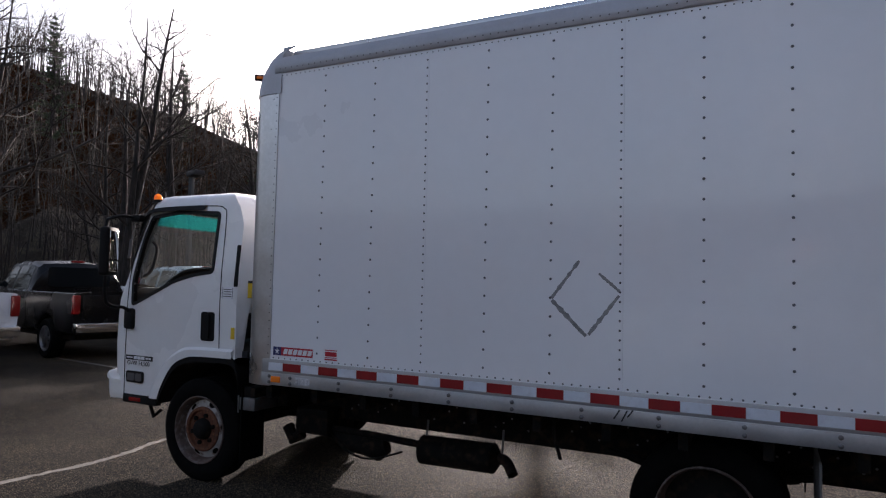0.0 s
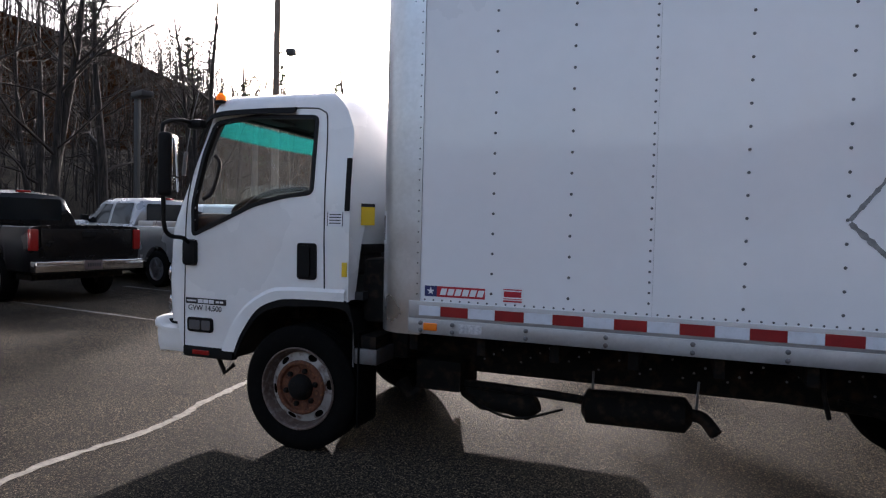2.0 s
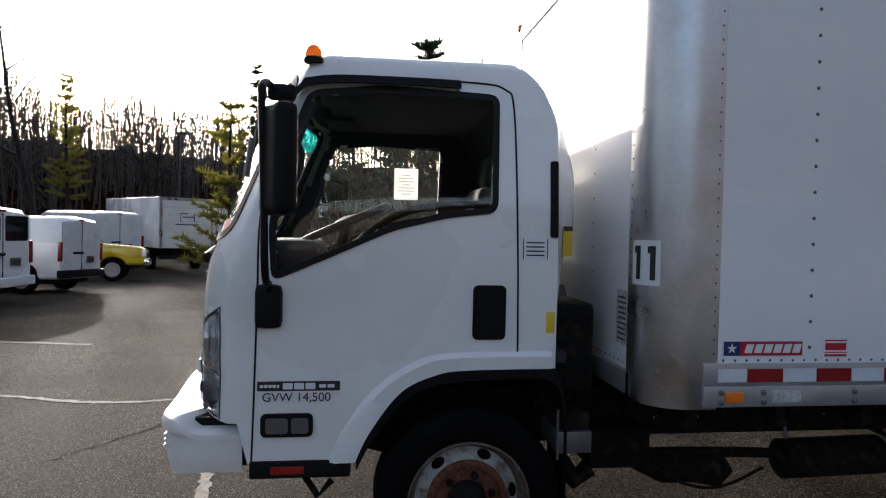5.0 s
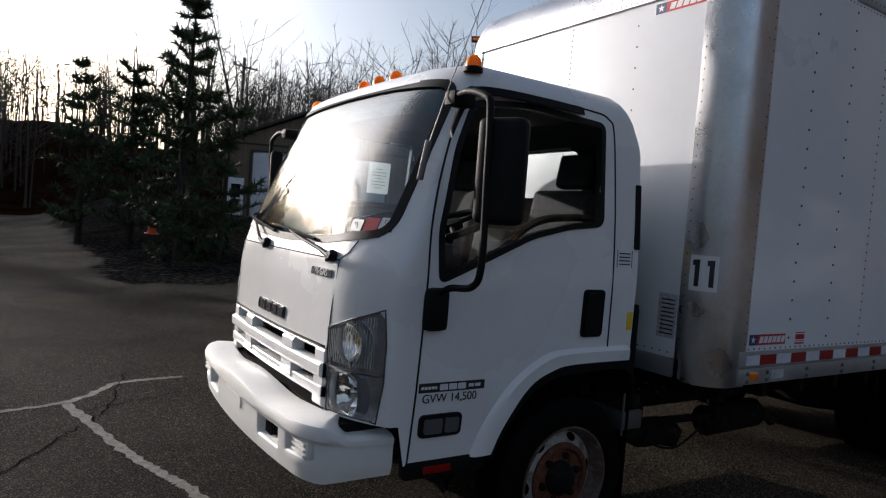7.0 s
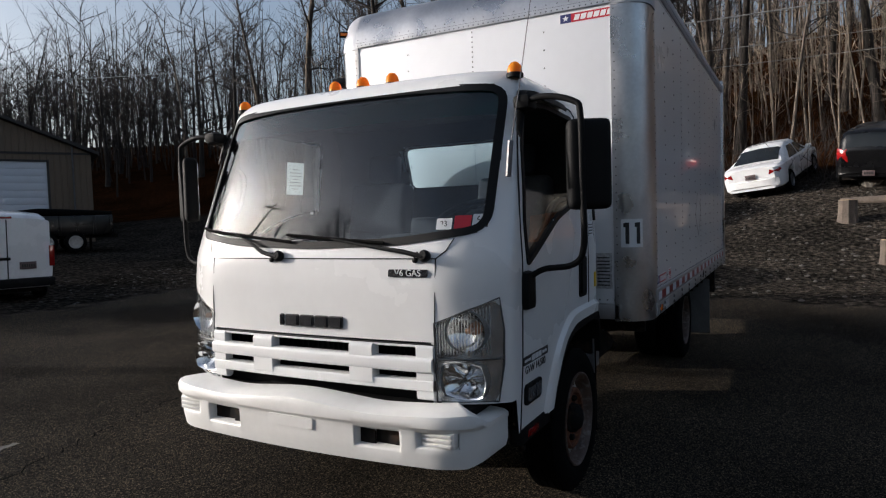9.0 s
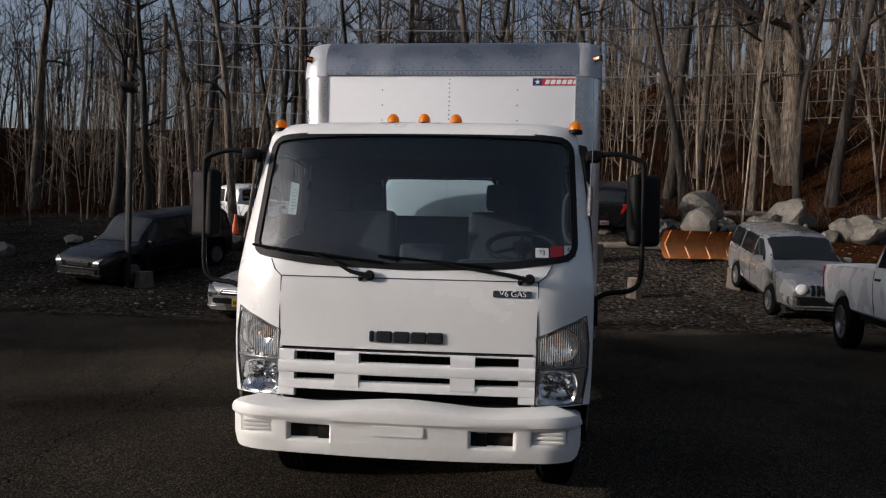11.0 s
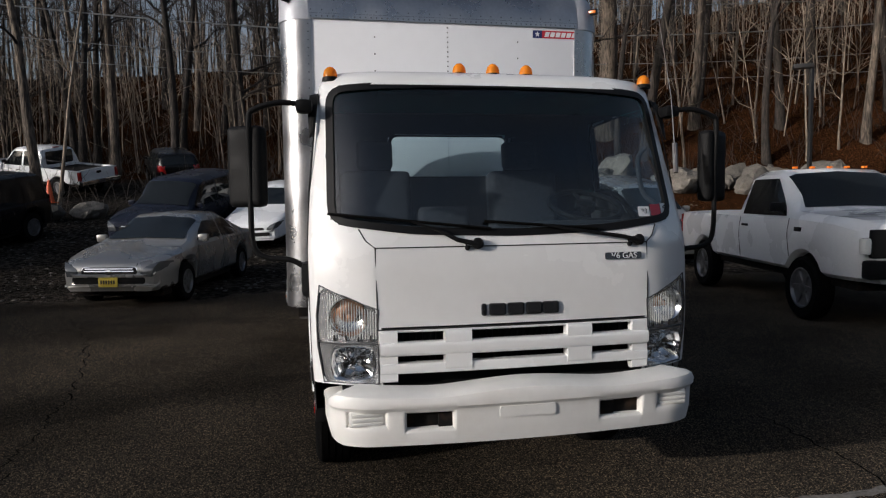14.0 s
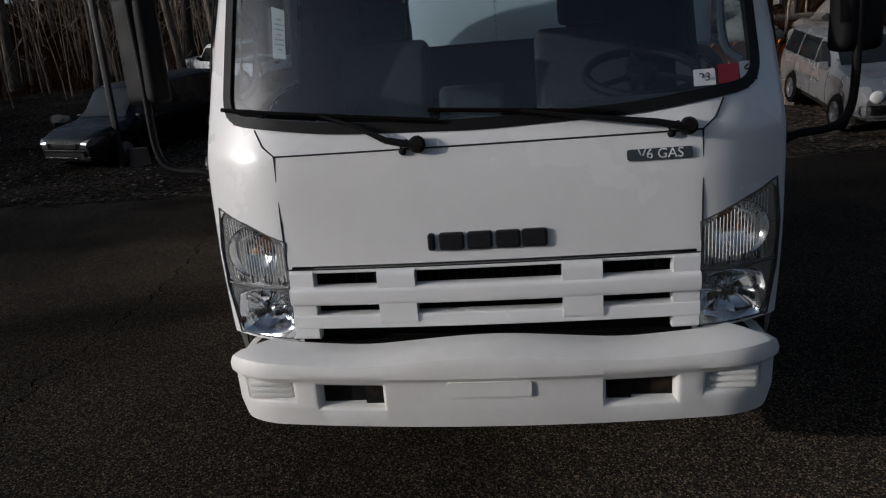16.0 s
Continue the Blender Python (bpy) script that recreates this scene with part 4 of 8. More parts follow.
bmesh.ops.remove_doubles(bm, verts=bm.verts[:], dist=0.0005)
bmesh.ops.recalc_face_normals(bm, faces=bm.faces[:])
bumper = part("bumper", bm, BUMPER, truck, "white moulded plastic front bumper", smooth=38)
bm = bmesh.new()
slab(bm, round_rect(0.27, 0.052, 0.012, cx=0.010, cy=0.667), lambda a, b, c: Vector((bumper_x(a) - 0.010 + c, YC + a, b)), 0.02)
part("plate_recess", bm, BUMPER, bumper)
for s in (1, -1):
    bm = bmesh.new()
    box(bm, bumper_x(0.75) + 0.012, bumper_x(0.75) + 0.06, YC + s * 0.75 - 0.083, YC + s * 0.75 + 0.083, 0.618, 0.692, 0.012)
    fog = part("bumper_insert", bm, BUMPER, bumper, "ribbed fog lamp blank")
    for k in range(3):
        bm = bmesh.new()
        box(bm, bumper_x(0.75) + 0.002, bumper_x(0.75) + 0.02, YC + s * 0.75 - 0.07, YC + s * 0.75 + 0.07, 0.626 + 0.022 * k, 0.640 + 0.022 * k, 0.004)
        part("rib", bm, BUMPER, fog)
    bm = bmesh.new()
    box(bm, 0.02, 0.20, YC + s * 0.465 - 0.14, YC + s * 0.465 + 0.14, 0.57, 0.71)
    part("tow_recess", bm, CHASSIS, bumper)
    bm = bmesh.new()
    box(bm, 0.0, 0.022, YC + s * 0.39 - 0.05, YC + s * 0.39 + 0.035, 0.585, 0.665, 0.006)
    part("tow_bracket", bm, CHASSIS, bumper)
bm = bmesh.new()
box(bm, 0.006, 0.012, YC - 0.44, YC - 0.39, 0.60, 0.675, 0.002)
part("recess_label", bm, PAPER, bumper)
bm = bmesh.new()
box(bm, 0.14, 0.36, YC - 0.85, YC + 0.85, 0.55, 0.76)
part("bumper_carrier", bm, BLACK, bumper)

# ---- badges ----
for y, w in ((0.217, 0.024), (0.150, 0.082), (0.058, 0.082), (-0.033, 0.080), (-0.118, 0.082)):
    bm = bmesh.new()
    slab(bm, round_rect(w, 0.058, 0.010, cx=y - YC, cy=1.118), lambda a, b, c: on_front(a, b, 0.010 - c), 0.014)
    block = part("badge_block", bm, INK, truck, "dark chrome badge block")
    bm = bmesh.new()
    slab(bm, round_rect(w - 0.012, 0.046, 0.007, cx=y - YC + 0.002, cy=1.119), lambda a, b, c: on_front(a, b, 0.0135 - c), 0.005)
    part("badge_face", bm, BADGE, block)
bm = bmesh.new()
slab(bm, round_rect(0.20, 0.034, 0.008, cx=-0.553, cy=1.357), lambda a, b, c: on_front(a, b, 0.007 - c), 0.009)
gas = part("gas_badge", bm, BADGE, truck)
lettering("badge_word", "V6 GAS", 0.043, Matrix.Translation(on_front(-0.555, 1.357, 0.009)) @ Matrix(((0, 0, -1), (-1, 0, 0), (0, 1, 0))).to_4x4(), LAMP_GREY, gas)
SIDE_L = Matrix(((1, 0, 0), (0, 0, -1), (0, 1, 0))).to_4x4()
bm = bmesh.new()
slab(bm, round_rect(0.335, 0.040, 0.004, cx=0.562, cy=0.925), lambda a, b, c: on_side(a, b, -1, 0.0025 - c), 0.003)
badge = part("model_badge", bm, INK, truck, "black model badge with pale bars")
bm = bmesh.new()
for x0, w, h in ((0.405, 0.014, 0.012), (0.422, 0.014, 0.012), (0.439, 0.014, 0.012), (0.456, 0.014, 0.012), (0.473, 0.010, 0.012), (0.497, 0.040, 0.026), (0.543, 0.040, 0.026), (0.589, 0.040, 0.026), (0.645, 0.028, 0.014), (0.679, 0.028, 0.014)):
    slab(bm, round_rect(w, h, 0.003, cx=x0 + w / 2, cy=0.925), lambda a, b, c: on_side(a, b, -1, 0.004 - c), 0.002)
part("badge_bar", bm, STICKER, badge)
lettering("weight_lettering", "GVW 14,500", 0.052, Matrix.Translation(on_side(0.553, 0.877, -1, 0.0025)) @ SIDE_L, INK, truck)
bm = bmesh.new()
slab(bm, round_rect(0.118, 0.098, 0.004, cx=1.549, cy=1.505), lambda a, b, c: on_side(a, b, -1, 0.002 - c), 0.002)
lab = part("notice_label", bm, STICKER, truck)
bm = bmesh.new()
for k in range(4):
    slab(bm, round_rect(0.08, 0.006, 0.001, cx=1.549, cy=1.478 + 0.018 * k), lambda a, b, c: on_side(a, b, -1, 0.0032 - c), 0.001)
for a in (1.496, 1.602):
    slab(bm, round_rect(0.004, 0.088, 0.001, cx=a, cy=1.505), lambda a, b, c: on_side(a, b, -1, 0.0032 - c), 0.001)
part("label_line", bm, INK, lab)
bm = bmesh.new()
yl = Matrix.Translation((1.747, YC - 0.895, 1.545)) @ Euler((0, 0, radians(50))).to_matrix().to_4x4()
box(bm, -0.045, 0.045, -0.004, 0.004, -0.075, 0.06, 0, yl)
yellow = part("caution_label", bm, YELLOW, truck, "yellow caution label")
bm = bmesh.new()
box(bm, -0.045, 0.045, -0.0055, 0.003, 0.040, 0.0605, 0, yl)
part("caution_band", bm, INK, yellow)
bm = bmesh.new()
box(bm, 1.626, 1.662, YC - 1.003, YC - 0.99, 1.145, 1.235, 0.002)
part("small_label", bm, YELLOW, truck)

# ---- roof lamps, aerial, wipers, stickers on the glass ----
for x, y, z in ((0.62, 0.215, 2.312), (0.62, 0.027, 2.314), (0.62, -0.163, 2.312), (0.62, 0.905, 2.275), (0.62, -0.865, 2.275)):
    bm = bmesh.new()
    lathe(bm, [(0.036, 0.0), (0.036, 0.022), (0.030, 0.042), (0.016, 0.056), (0.004, 0.060)], (x, y, z + 0.012), (0, 0, 1), 18)
    lamp = part("roof_marker", bm, AMBER_DOME, truck, "orange dome marker lamp")
    bm = bmesh.new()
    lathe(bm, [(0.042, 0.0), (0.042, 0.018), (0.036, 0.022)], (x, y, z - 0.004), (0, 0, 1), 18)
    part("marker_base", bm, BLACK, lamp)
bm = bmesh.new()
tube(bm, [(0.36, YC - 0.965, 1.78), (0.385, YC - 0.97, 1.94)], 0.014, 8)
tube(bm, [(0.385, YC - 0.97, 1.92), (0.46, YC - 0.99, 2.2), (0.62, YC - 1.0, 2.66)], [0.0035, 0.0026, 0.0018], 6)
part("aerial", bm, STEEL, truck, "thin whip aerial")
for py, tips in ((0.20, ((0.90, 1.585), (0.13, 1.505))), (-0.64, ((0.16, 1.540), (-0.42, 1.495)))):
    bm = bmesh.new()
    lathe(bm, [(0.026, 0.0), (0.028, 0.02), (0.018, 0.034)], on_front(py, 1.432, 0.002), (-1, 0, 0.25), 14)
    (ay, az), (by, bz) = tips
    mid = ((ay + by) / 2, (az + bz) / 2)
    tube(bm, [on_front(py, 1.432, 0.028), on_front(py + 0.10, 1.455, 0.034), on_front(py + (mid[0] - py) * 0.6, 1.432 + (mid[1] - 1.432) * 0.62, 0.036), on_front(*mid, 0.030)], [0.012, 0.011, 0.008, 0.005], 8)
    wiper = part("wiper", bm, BLACK, truck, "black windscreen wiper")
    bm = bmesh.new()
    tube(bm, [on_front(ay + (by - ay) * k / 10, az + (bz - az) * k / 10, 0.016) for k in range(11)], 0.008, 6)
    part("blade", bm, RUBBER, wiper)
    bm = bmesh.new()
    tube(bm, smooth_path([on_front(py + 0.05, 1.41, 0.004), on_front(py + 0.055, 1.44, 0.012), on_front(py + 0.03, 1.452, 0.03)], 4), 0.004, 6)
    lathe(bm, [(0.012, 0), (0.012, 0.012), (0.005, 0.016)], on_front(py + 0.05, 1.414, 0.0), (-1, 0, 0.2), 10)
    part("washer_hose", bm, BLACK, wiper)
for y, z, w, h, ma in ((-0.665, 1.575, 0.07, 0.05, STICKER), (-0.745, 1.582, 0.07, 0.058, RED_STICKER), (-0.81, 1.588, 0.05, 0.055, STICKER)):
    bm = bmesh.new()
    slab(bm, round_rect(w, h, 0.004, cx=y - YC, cy=z), lambda a, b, c: on_front(a, b, -0.002 - c), 0.001)
    part("inspection_sticker", bm, ma, windscreen)
lettering("sticker_number", "6", 0.05, Matrix.Translation(on_front(-0.81 - YC, 1.588, -0.001)) @ Matrix(((0, 0, -1), (-1, 0, 0), (0, 1, 0))).to_4x4(), INK, windscreen)
lettering("sticker_number", "23", 0.036, Matrix.Translation(on_front(-0.665 - YC, 1.575, -0.001)) @ Matrix(((0, 0, -1), (-1, 0, 0), (0, 1, 0))).to_4x4(), INK, windscreen)
bm = bmesh.new()
slab(bm, round_rect(0.17, 0.22, 0.004, cx=1.13, cy=1.90), lambda a, b, c: on_side(a, b, 1, -0.012 - c), 0.001)
doc = part("window_paper", bm, SHEET, truck, "white printed sheet taped in the door window")
bm = bmesh.new()
for k in range(7):
    slab(bm, round_rect(0.11 if k % 3 else 0.06, 0.006, 0.001, cx=1.13, cy=1.83 + 0.022 * k), lambda a, b, c: on_side(a, b, 1, -0.0145 - c), 0.001)
part("print_line", bm, STICKER_GREY, doc)

# ---- cab interior ----
bm = bmesh.new()
box(bm, 0.33, 0.72, YC - 0.90, YC + 0.90, 1.15, 1.42, 0.06, None, 3)
box(bm, 0.36, 0.66, YC - 0.90, YC - 0.22, 1.36, 1.525, 0.06, None, 3)
part("dashboard", bm, INTERIOR, truck, "dark grey moulded dashboard")
bm = bmesh.new()
box(bm, 0.36, 1.74, YC - 0.93, YC + 0.93, 1.00, 1.05)
part("cab_floor", bm, INTERIOR, truck)
bm = bmesh.new()
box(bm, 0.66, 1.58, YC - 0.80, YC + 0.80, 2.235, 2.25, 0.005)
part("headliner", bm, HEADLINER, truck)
bm = bmesh.new()
centre, tilt = Vector((0.76, -0.575, 1.603)), Euler((0, radians(-24), 0)).to_matrix()
pts = [centre + tilt @ Vector((0.21 * math.cos(a), 0.21 * math.sin(a), 0)) for a in [2 * math.pi * k / 32 for k in range(33)]]
tube(bm, pts, 0.018, 8)
for a in (0, 120, 240):
    tube(bm, [centre, centre + tilt @ Vector((0.20 * math.cos(radians(a)), 0.20 * math.sin(radians(a)), 0))], 0.012, 6)
lathe(bm, [(0.06, -0.02), (0.06, 0.02), (0.02, 0.03)], centre, tilt @ Vector((0, 0, 1)), 16)
tube(bm, [centre, centre + tilt @ Vector((-0.25, 0, -0.35))], 0.03, 8)
part("steering_wheel", bm, BLACK, truck)
# arched pull rail inside the driver's door
bm = bmesh.new()
tube(bm, smooth_path([on_side(x, z, -1, -0.035) for x, z in ((0.74, 1.46), (0.84, 1.56), (0.935, 1.628), (1.04, 1.668), (1.16, 1.684), (1.29, 1.690), (1.35, 1.672), (1.365, 1.62))], 5), 0.019, 10)
part("door_pull_rail", bm, BLACK, truck)
for y, w in ((-0.49, 0.50), (0.09, 0.36), (0.55, 0.48)):
    bm = bmesh.new()
    box(bm, 1.05, 1.55, YC + y - w / 2, YC + y + w / 2, 1.12, 1.32, 0.05, None, 3)
    seat = part("seat", bm, SEATCLOTH, truck, "dark cloth cab seat")
    bm = bmesh.new()
    back = Matrix.Translation((1.53, YC + y, 1.28)) @ Euler((0, radians(10), 0)).to_matrix().to_4x4()
    box(bm, -0.06, 0.08, -w / 2, w / 2, 0.0, 0.58 if w > 0.4 else 0.33, 0.05, back, 3)
    part("backrest", bm, SEATCLOTH, seat)
    if w > 0.4:
        bm = bmesh.new()
        box(bm, -0.02, 0.07, -0.125, 0.125, 0.60, 0.80, 0.04, back, 3)
        part("headrest", bm, SEATCLOTH, seat)
for s in (1, -1):
    bm = bmesh.new()
    tube(bm, smooth_path([(0.47, YC + s * 0.90, 1.62), (0.51, YC + s * 0.85, 1.68), (0.57, YC + s * 0.85, 1.86), (0.56, YC + s * 0.89, 1.93)], 4), 0.014, 8)
    part("grab_handle", bm, INTERIOR, truck)
for s in (1, -1):
    bm = bmesh.new()
    box(bm, 0.62, 0.78, YC + s * 0.42 - 0.2, YC + s * 0.42 + 0.2, 2.212, 2.232, 0.008)
    part("sun_visor", bm, HEADLINER, truck)

# unseen box on the frame's far side behind the cab, added for its shadow
bm = bmesh.new()
box(bm, 1.72, 2.85, YC + 0.55, YC + 0.98, 0.385, 0.86, 0.03, None, 2)
part("battery_box", bm, CHASSIS, truck)

# ---- wheels ----
def truck_wheel(x, y, side, front=True):
    r, w = 0.408, 0.115
    bm = bmesh.new()
    d = Vector((0, side, 0))
    prof = [(0.262, -w * 0.85), (0.30, -w), (0.36, -w * 1.02), (0.398, -w * 0.82), (r, -w * 0.7)]
    for k in range(4):
        a = -w * 0.7 + w * 1.4 * k / 4
        prof += [(r, a + 0.004), (r, a + w * 0.30), (r - 0.009, a + w * 0.31), (r - 0.009, a + w * 0.345)]
    prof += [(r, w * 0.7), (0.398, w * 0.82), (0.36, w * 1.02), (0.30, w), (0.262, w * 0.85)]
    lathe(bm, prof, (x, y, r - 0.005), d, 48, cap=False)
    wheel = part("wheel", bm, RUBBER, truck, "worn black truck tyre on a rusty white steel rim")
    sunk = 1 if front else -1
    bm = bmesh.new()
    c = Vector((x, y, r - 0.005))
    _, u, v = frame_of(d)
    n = 144
    slope = [(0.164, w * 0.62), (0.176, w * 0.56), (0.198, w * 0.44), (0.218, w * 0.36), (0.230, w * 0.30)]
    steps = [(0.230 - 0.066 * k / 16, sunk * interp(0.230 - 0.066 * k / 16, slope)) for k in range(17)] + [(0.150, w * 0.64 * sunk)]
    plan_of = {(j, k): [steps[j][0], 2 * math.pi * k / n] for j in range(len(steps)) for k in range(n)}

    def hole_at(rr, th):
        """Where a place lies in the nearest hand hole: below one is inside."""
        mid = (round(th / (math.pi / 3) - 0.15) + 0.15) * math.pi / 3
        return mid, (rr - 0.207) / 0.019, (th - mid) * 0.207 / 0.033

    open_face = set()
    for j in range(len(steps) - 2):
        for k in range(n):
            _, a, b = hole_at((steps[j][0] + steps[j + 1][0]) / 2, 2 * math.pi * (k + 0.5) / n)
            if a * a + b * b < 1:
                open_face.add((j, k))
    for j in range(1, len(steps) - 1):
        for k in range(n):
            near = [(j - p, (k - q) % n) in open_face for p in (0, 1) for q in (0, 1)]
            if any(near) and not all(near):
                mid, a, b = hole_at(*plan_of[(j, k)])
                f = 1 / math.hypot(a, b)
                plan_of[(j, k)] = [0.207 + a * f * 0.019, mid + b * f * 0.033 / 0.207]
    rows = []
    for j in range(len(steps)):
        row = []
        for k in range(n):
            rr, th = plan_of[(j, k)]
            h = steps[j][1] if j == len(steps) - 1 else sunk * interp(rr, slope)
            row.append(bm.verts.new(c + d * h + (u * math.cos(th) + v * math.sin(th)) * rr))
        rows.append(row)
    for j, (a, b) in enumerate(zip(rows, rows[1:])):
        for k in range(n):
            if (j, k) not in open_face:
                q = (k + 1) % n
                bm.faces.new((a[k], a[q], b[q], b[k]))
    bmesh.ops.delete(bm, geom=[p for p in bm.verts if not p.link_faces], context="VERTS")
    part("rim", bm, RIM, wheel, "chipped white steel rim with hand holes", smooth=50)
    bm = bmesh.new()
    lathe(bm, [(0.268, w * 0.80), (0.268, w * 0.97), (0.261, w * 0.985), (0.254, w * 0.93), (0.247, w * 0.72), (0.240, w * 0.42), (0.230, w * 0.29 * sunk), (0.230, w * 0.20 * sunk)], c, d, 64, cap=False)
    part("rim_barrel", bm, BARREL, wheel, "rusty outer rim with shade in its colour and a worn lip")
    bm = bmesh.new()
    lathe(bm, [(0.179, w * 0.50 * sunk), (0.176, w * 0.66 * sunk), (0.166, w * 0.72 * sunk), (0.150, w * 0.70 * sunk), (0.144, w * 0.52 * sunk), (0.085, w * 0.50 * sunk)], c, d, 48, cap=False)
    part("rim_centre", bm, RUST, wheel, "rusty wheel centre ring")
    bm = bmesh.new()
    lathe(bm, [(0.25, -w * 0.3), (0.24, -w * 0.1), (0.12, 0.0)], c, d, 32)
    part("brake_drum", bm, CHASSIS, wheel)
    bm = bmesh.new()
    lathe(bm, [(0.088, w * 0.45 * sunk), (0.080, w * 0.62 * sunk + 0.02), (0.055, w * 0.72 * sunk + 0.035), (0.03, w * 0.74 * sunk + 0.04)], c, d, 24)
    part("hub", bm, CHASSIS, wheel)
    for k in range(6):
        a = 2 * math.pi * (k + 0.25) / 6
        bm = bmesh.new()
        p = c + (u * math.cos(a) + v * math.sin(a)) * 0.112
        lathe(bm, [(0.018, w * 0.48 * sunk), (0.018, w * 0.48 * sunk + 0.022), (0.010, w * 0.48 * sunk + 0.03)], p, d, 6)
        part("wheel_nut", bm, CHASSIS, wheel)
        bm = bmesh.new()
        e = 2 * math.pi * (k + 0.75) / 6
        q = c + (u * math.cos(e) + v * math.sin(e)) * 0.115
        lathe(bm, [(0.026, w * 0.50 * sunk), (0.022, w * 0.53 * sunk + 0.004)], q, d, 10)
        part("rust_boss", bm, RUST, wheel)


for side in (-1, 1):
    truck_wheel(1.307, YC + side * 0.875, side)
    truck_wheel(5.10, YC + side * 0.94, side, False)
    bm = bmesh.new()
    w = 0.11
    lathe(bm, [(0.25, -w * 0.8), (0.37, -w), (0.398, -w * 0.8), (0.408, -w * 0.6), (0.408, w * 0.6), (0.398, w * 0.8), (0.37, w), (0.25, w * 0.8)], (5.10, YC + side * 0.68, 0.403), (0, side, 0), 32)
    part("inner_wheel", bm, RUBBER, truck)

# ---- chassis and running gear ----
for s in (-1, 1):
    bm = bmesh.new()
    y = YC + s * 0.40
    box(bm, 0.45, 6.95, y - 0.03, y + 0.03, 0.508, 0.765, 0.006)
    rail = part("frame_rail", bm, CHASSIS, truck)
    bm = bmesh.new()
    for k in range(70):
        x = 2.4 + 0.062 * k
        if k % 5 != 3:
            lathe(bm, [(0.008, 0.0), (0.006, 0.006)], (x, y + s * 0.03, 0.60 + 0.035 * (k % 4)), (0, s, 0), 6)
    tagged(part("rail_bolts", bm, STEEL, rail), kind="stuff")
    bm = bmesh.new()
    box(bm, 2.1, 6.95, y - 0.04, y + 0.04, 0.765, 0.80, 0.004)
    part("sill_beam", bm, CHASSIS, truck)
for x in [2.2 + 0.4 * k for k in range(12)]:
    bm = bmesh.new()
    box(bm, x - 0.025, x + 0.025, -1.15, 1.15, 0.775, 0.885, 0.004)
    part("floor_beam", bm, CHASSIS, truck)
bm = bmesh.new()
tube(bm, [(1.295, -0.80, 0.39), (1.295, 0.88, 0.39)], 0.06, 12)
part("front_axle", bm, CHASSIS, truck)
bm = bmesh.new()
tube(bm, [(5.07, -0.85, 0.39), (5.07, -0.12, 0.39), (5.07, 0.2, 0.39), (5.07, 0.93, 0.39)], [0.07, 0.17, 0.17, 0.07], 14)
part("rear_axle", bm, CHASSIS, truck)
for s in (-1, 1):
    for x in (1.295, 5.07):
        bm = bmesh.new()
        for k in range(4):
            tube(bm, [(x - 0.62 + 0.07 * k, YC + s * 0.47, 0.56 - 0.02 * k), (x, YC + s * 0.47, 0.45 - 0.022 * k), (x + 0.62 - 0.07 * k, YC + s * 0.47, 0.56 - 0.02 * k)], 0.018, 6)
        part("leaf_spring", bm, CHASSIS, truck)
bm = bmesh.new()
box(bm, 1.0, 2.0, YC - 0.28, YC + 0.28, 0.42, 0.98, 0.06)
part("engine", bm, CHASSIS, truck)
bm = bmesh.new()
box(bm, 1.98, 2.30, -0.58, -0.2, 0.395, 0.60, 0.03)
tube(bm, [(1.85, -0.5, 0.42), (1.92, -0.52, 0.33), (2.0, -0.5, 0.38)], 0.05, 8)
part("gearbox", bm, CHASSIS, truck)
bm = bmesh.new()
tube(bm, [(2.28, -0.42, 0.40), (2.42, -0.44, 0.36), (2.60, -0.44, 0.36), (2.72, -0.46, 0.33), (2.78, -0.46, 0.36)], [0.06, 0.09, 0.095, 0.085, 0.05], 12)
part("catalytic_converter", bm, CHASSIS, truck)
bm = bmesh.new()
tube(bm, [(2.05, -0.48, 0.44), (2.4, -0.5, 0.45), (2.8, -0.5, 0.44), (3.1, -0.48, 0.42)], 0.028, 8)
tube(bm, smooth_path([(2.3, -0.5, 0.40), (2.5, -0.55, 0.30), (2.7, -0.55, 0.28), (2.95, -0.52, 0.36)], 4), 0.008, 6)
part("exhaust_pipe", bm, CHASSIS, truck)
bm = bmesh.new()
tube(bm, [(3.06, -0.46, 0.385), (3.09, -0.46, 0.385), (3.66, -0.46, 0.395), (3.70, -0.46, 0.395)], [0.05, 0.105, 0.105, 0.05], 18)
muffler = part("muffler", bm, CHASSIS, truck, "long black muffler")
bm = bmesh.new()
tube(bm, smooth_path([(3.68, -0.46, 0.40), (3.76, -0.48, 0.39), (3.83, -0.53, 0.32)], 4), 0.038, 12, cap=False)
part("tail_pipe", bm, CHASSIS, muffler)
bm = bmesh.new()
tube(bm, [(3.72, -0.46, 0.42), (3.73, -0.46, 0.60)], 0.008, 6)
part("hanger", bm, STEEL, muffler)
bm = bmesh.new()
tube(bm, [(3.12, -0.46, 0.48), (3.12, -0.44, 0.60)], 0.008, 6)
part("hanger", bm, STEEL, muffler)
bm = bmesh.new()
tube(bm, [(2.2, YC, 0.52), (3.4, YC, 0.50), (4.9, YC, 0.42)], 0.045, 10)
part("drive_shaft", bm, CHASSIS, truck)
bm = bmesh.new()
box(bm, 3.9, 4.55, 0.45, 1.0, 0.36, 0.74, 0.05)
part("fuel_tank", bm, CHASSIS, truck)
bm = bmesh.new()
box(bm, 1.70, 1.86, -0.92, -0.66, 0.60, 0.70, 0.012)
tray = part("battery_box", bm, STEEL, truck, "dull steel box hung beside the frame")
bm = bmesh.new()
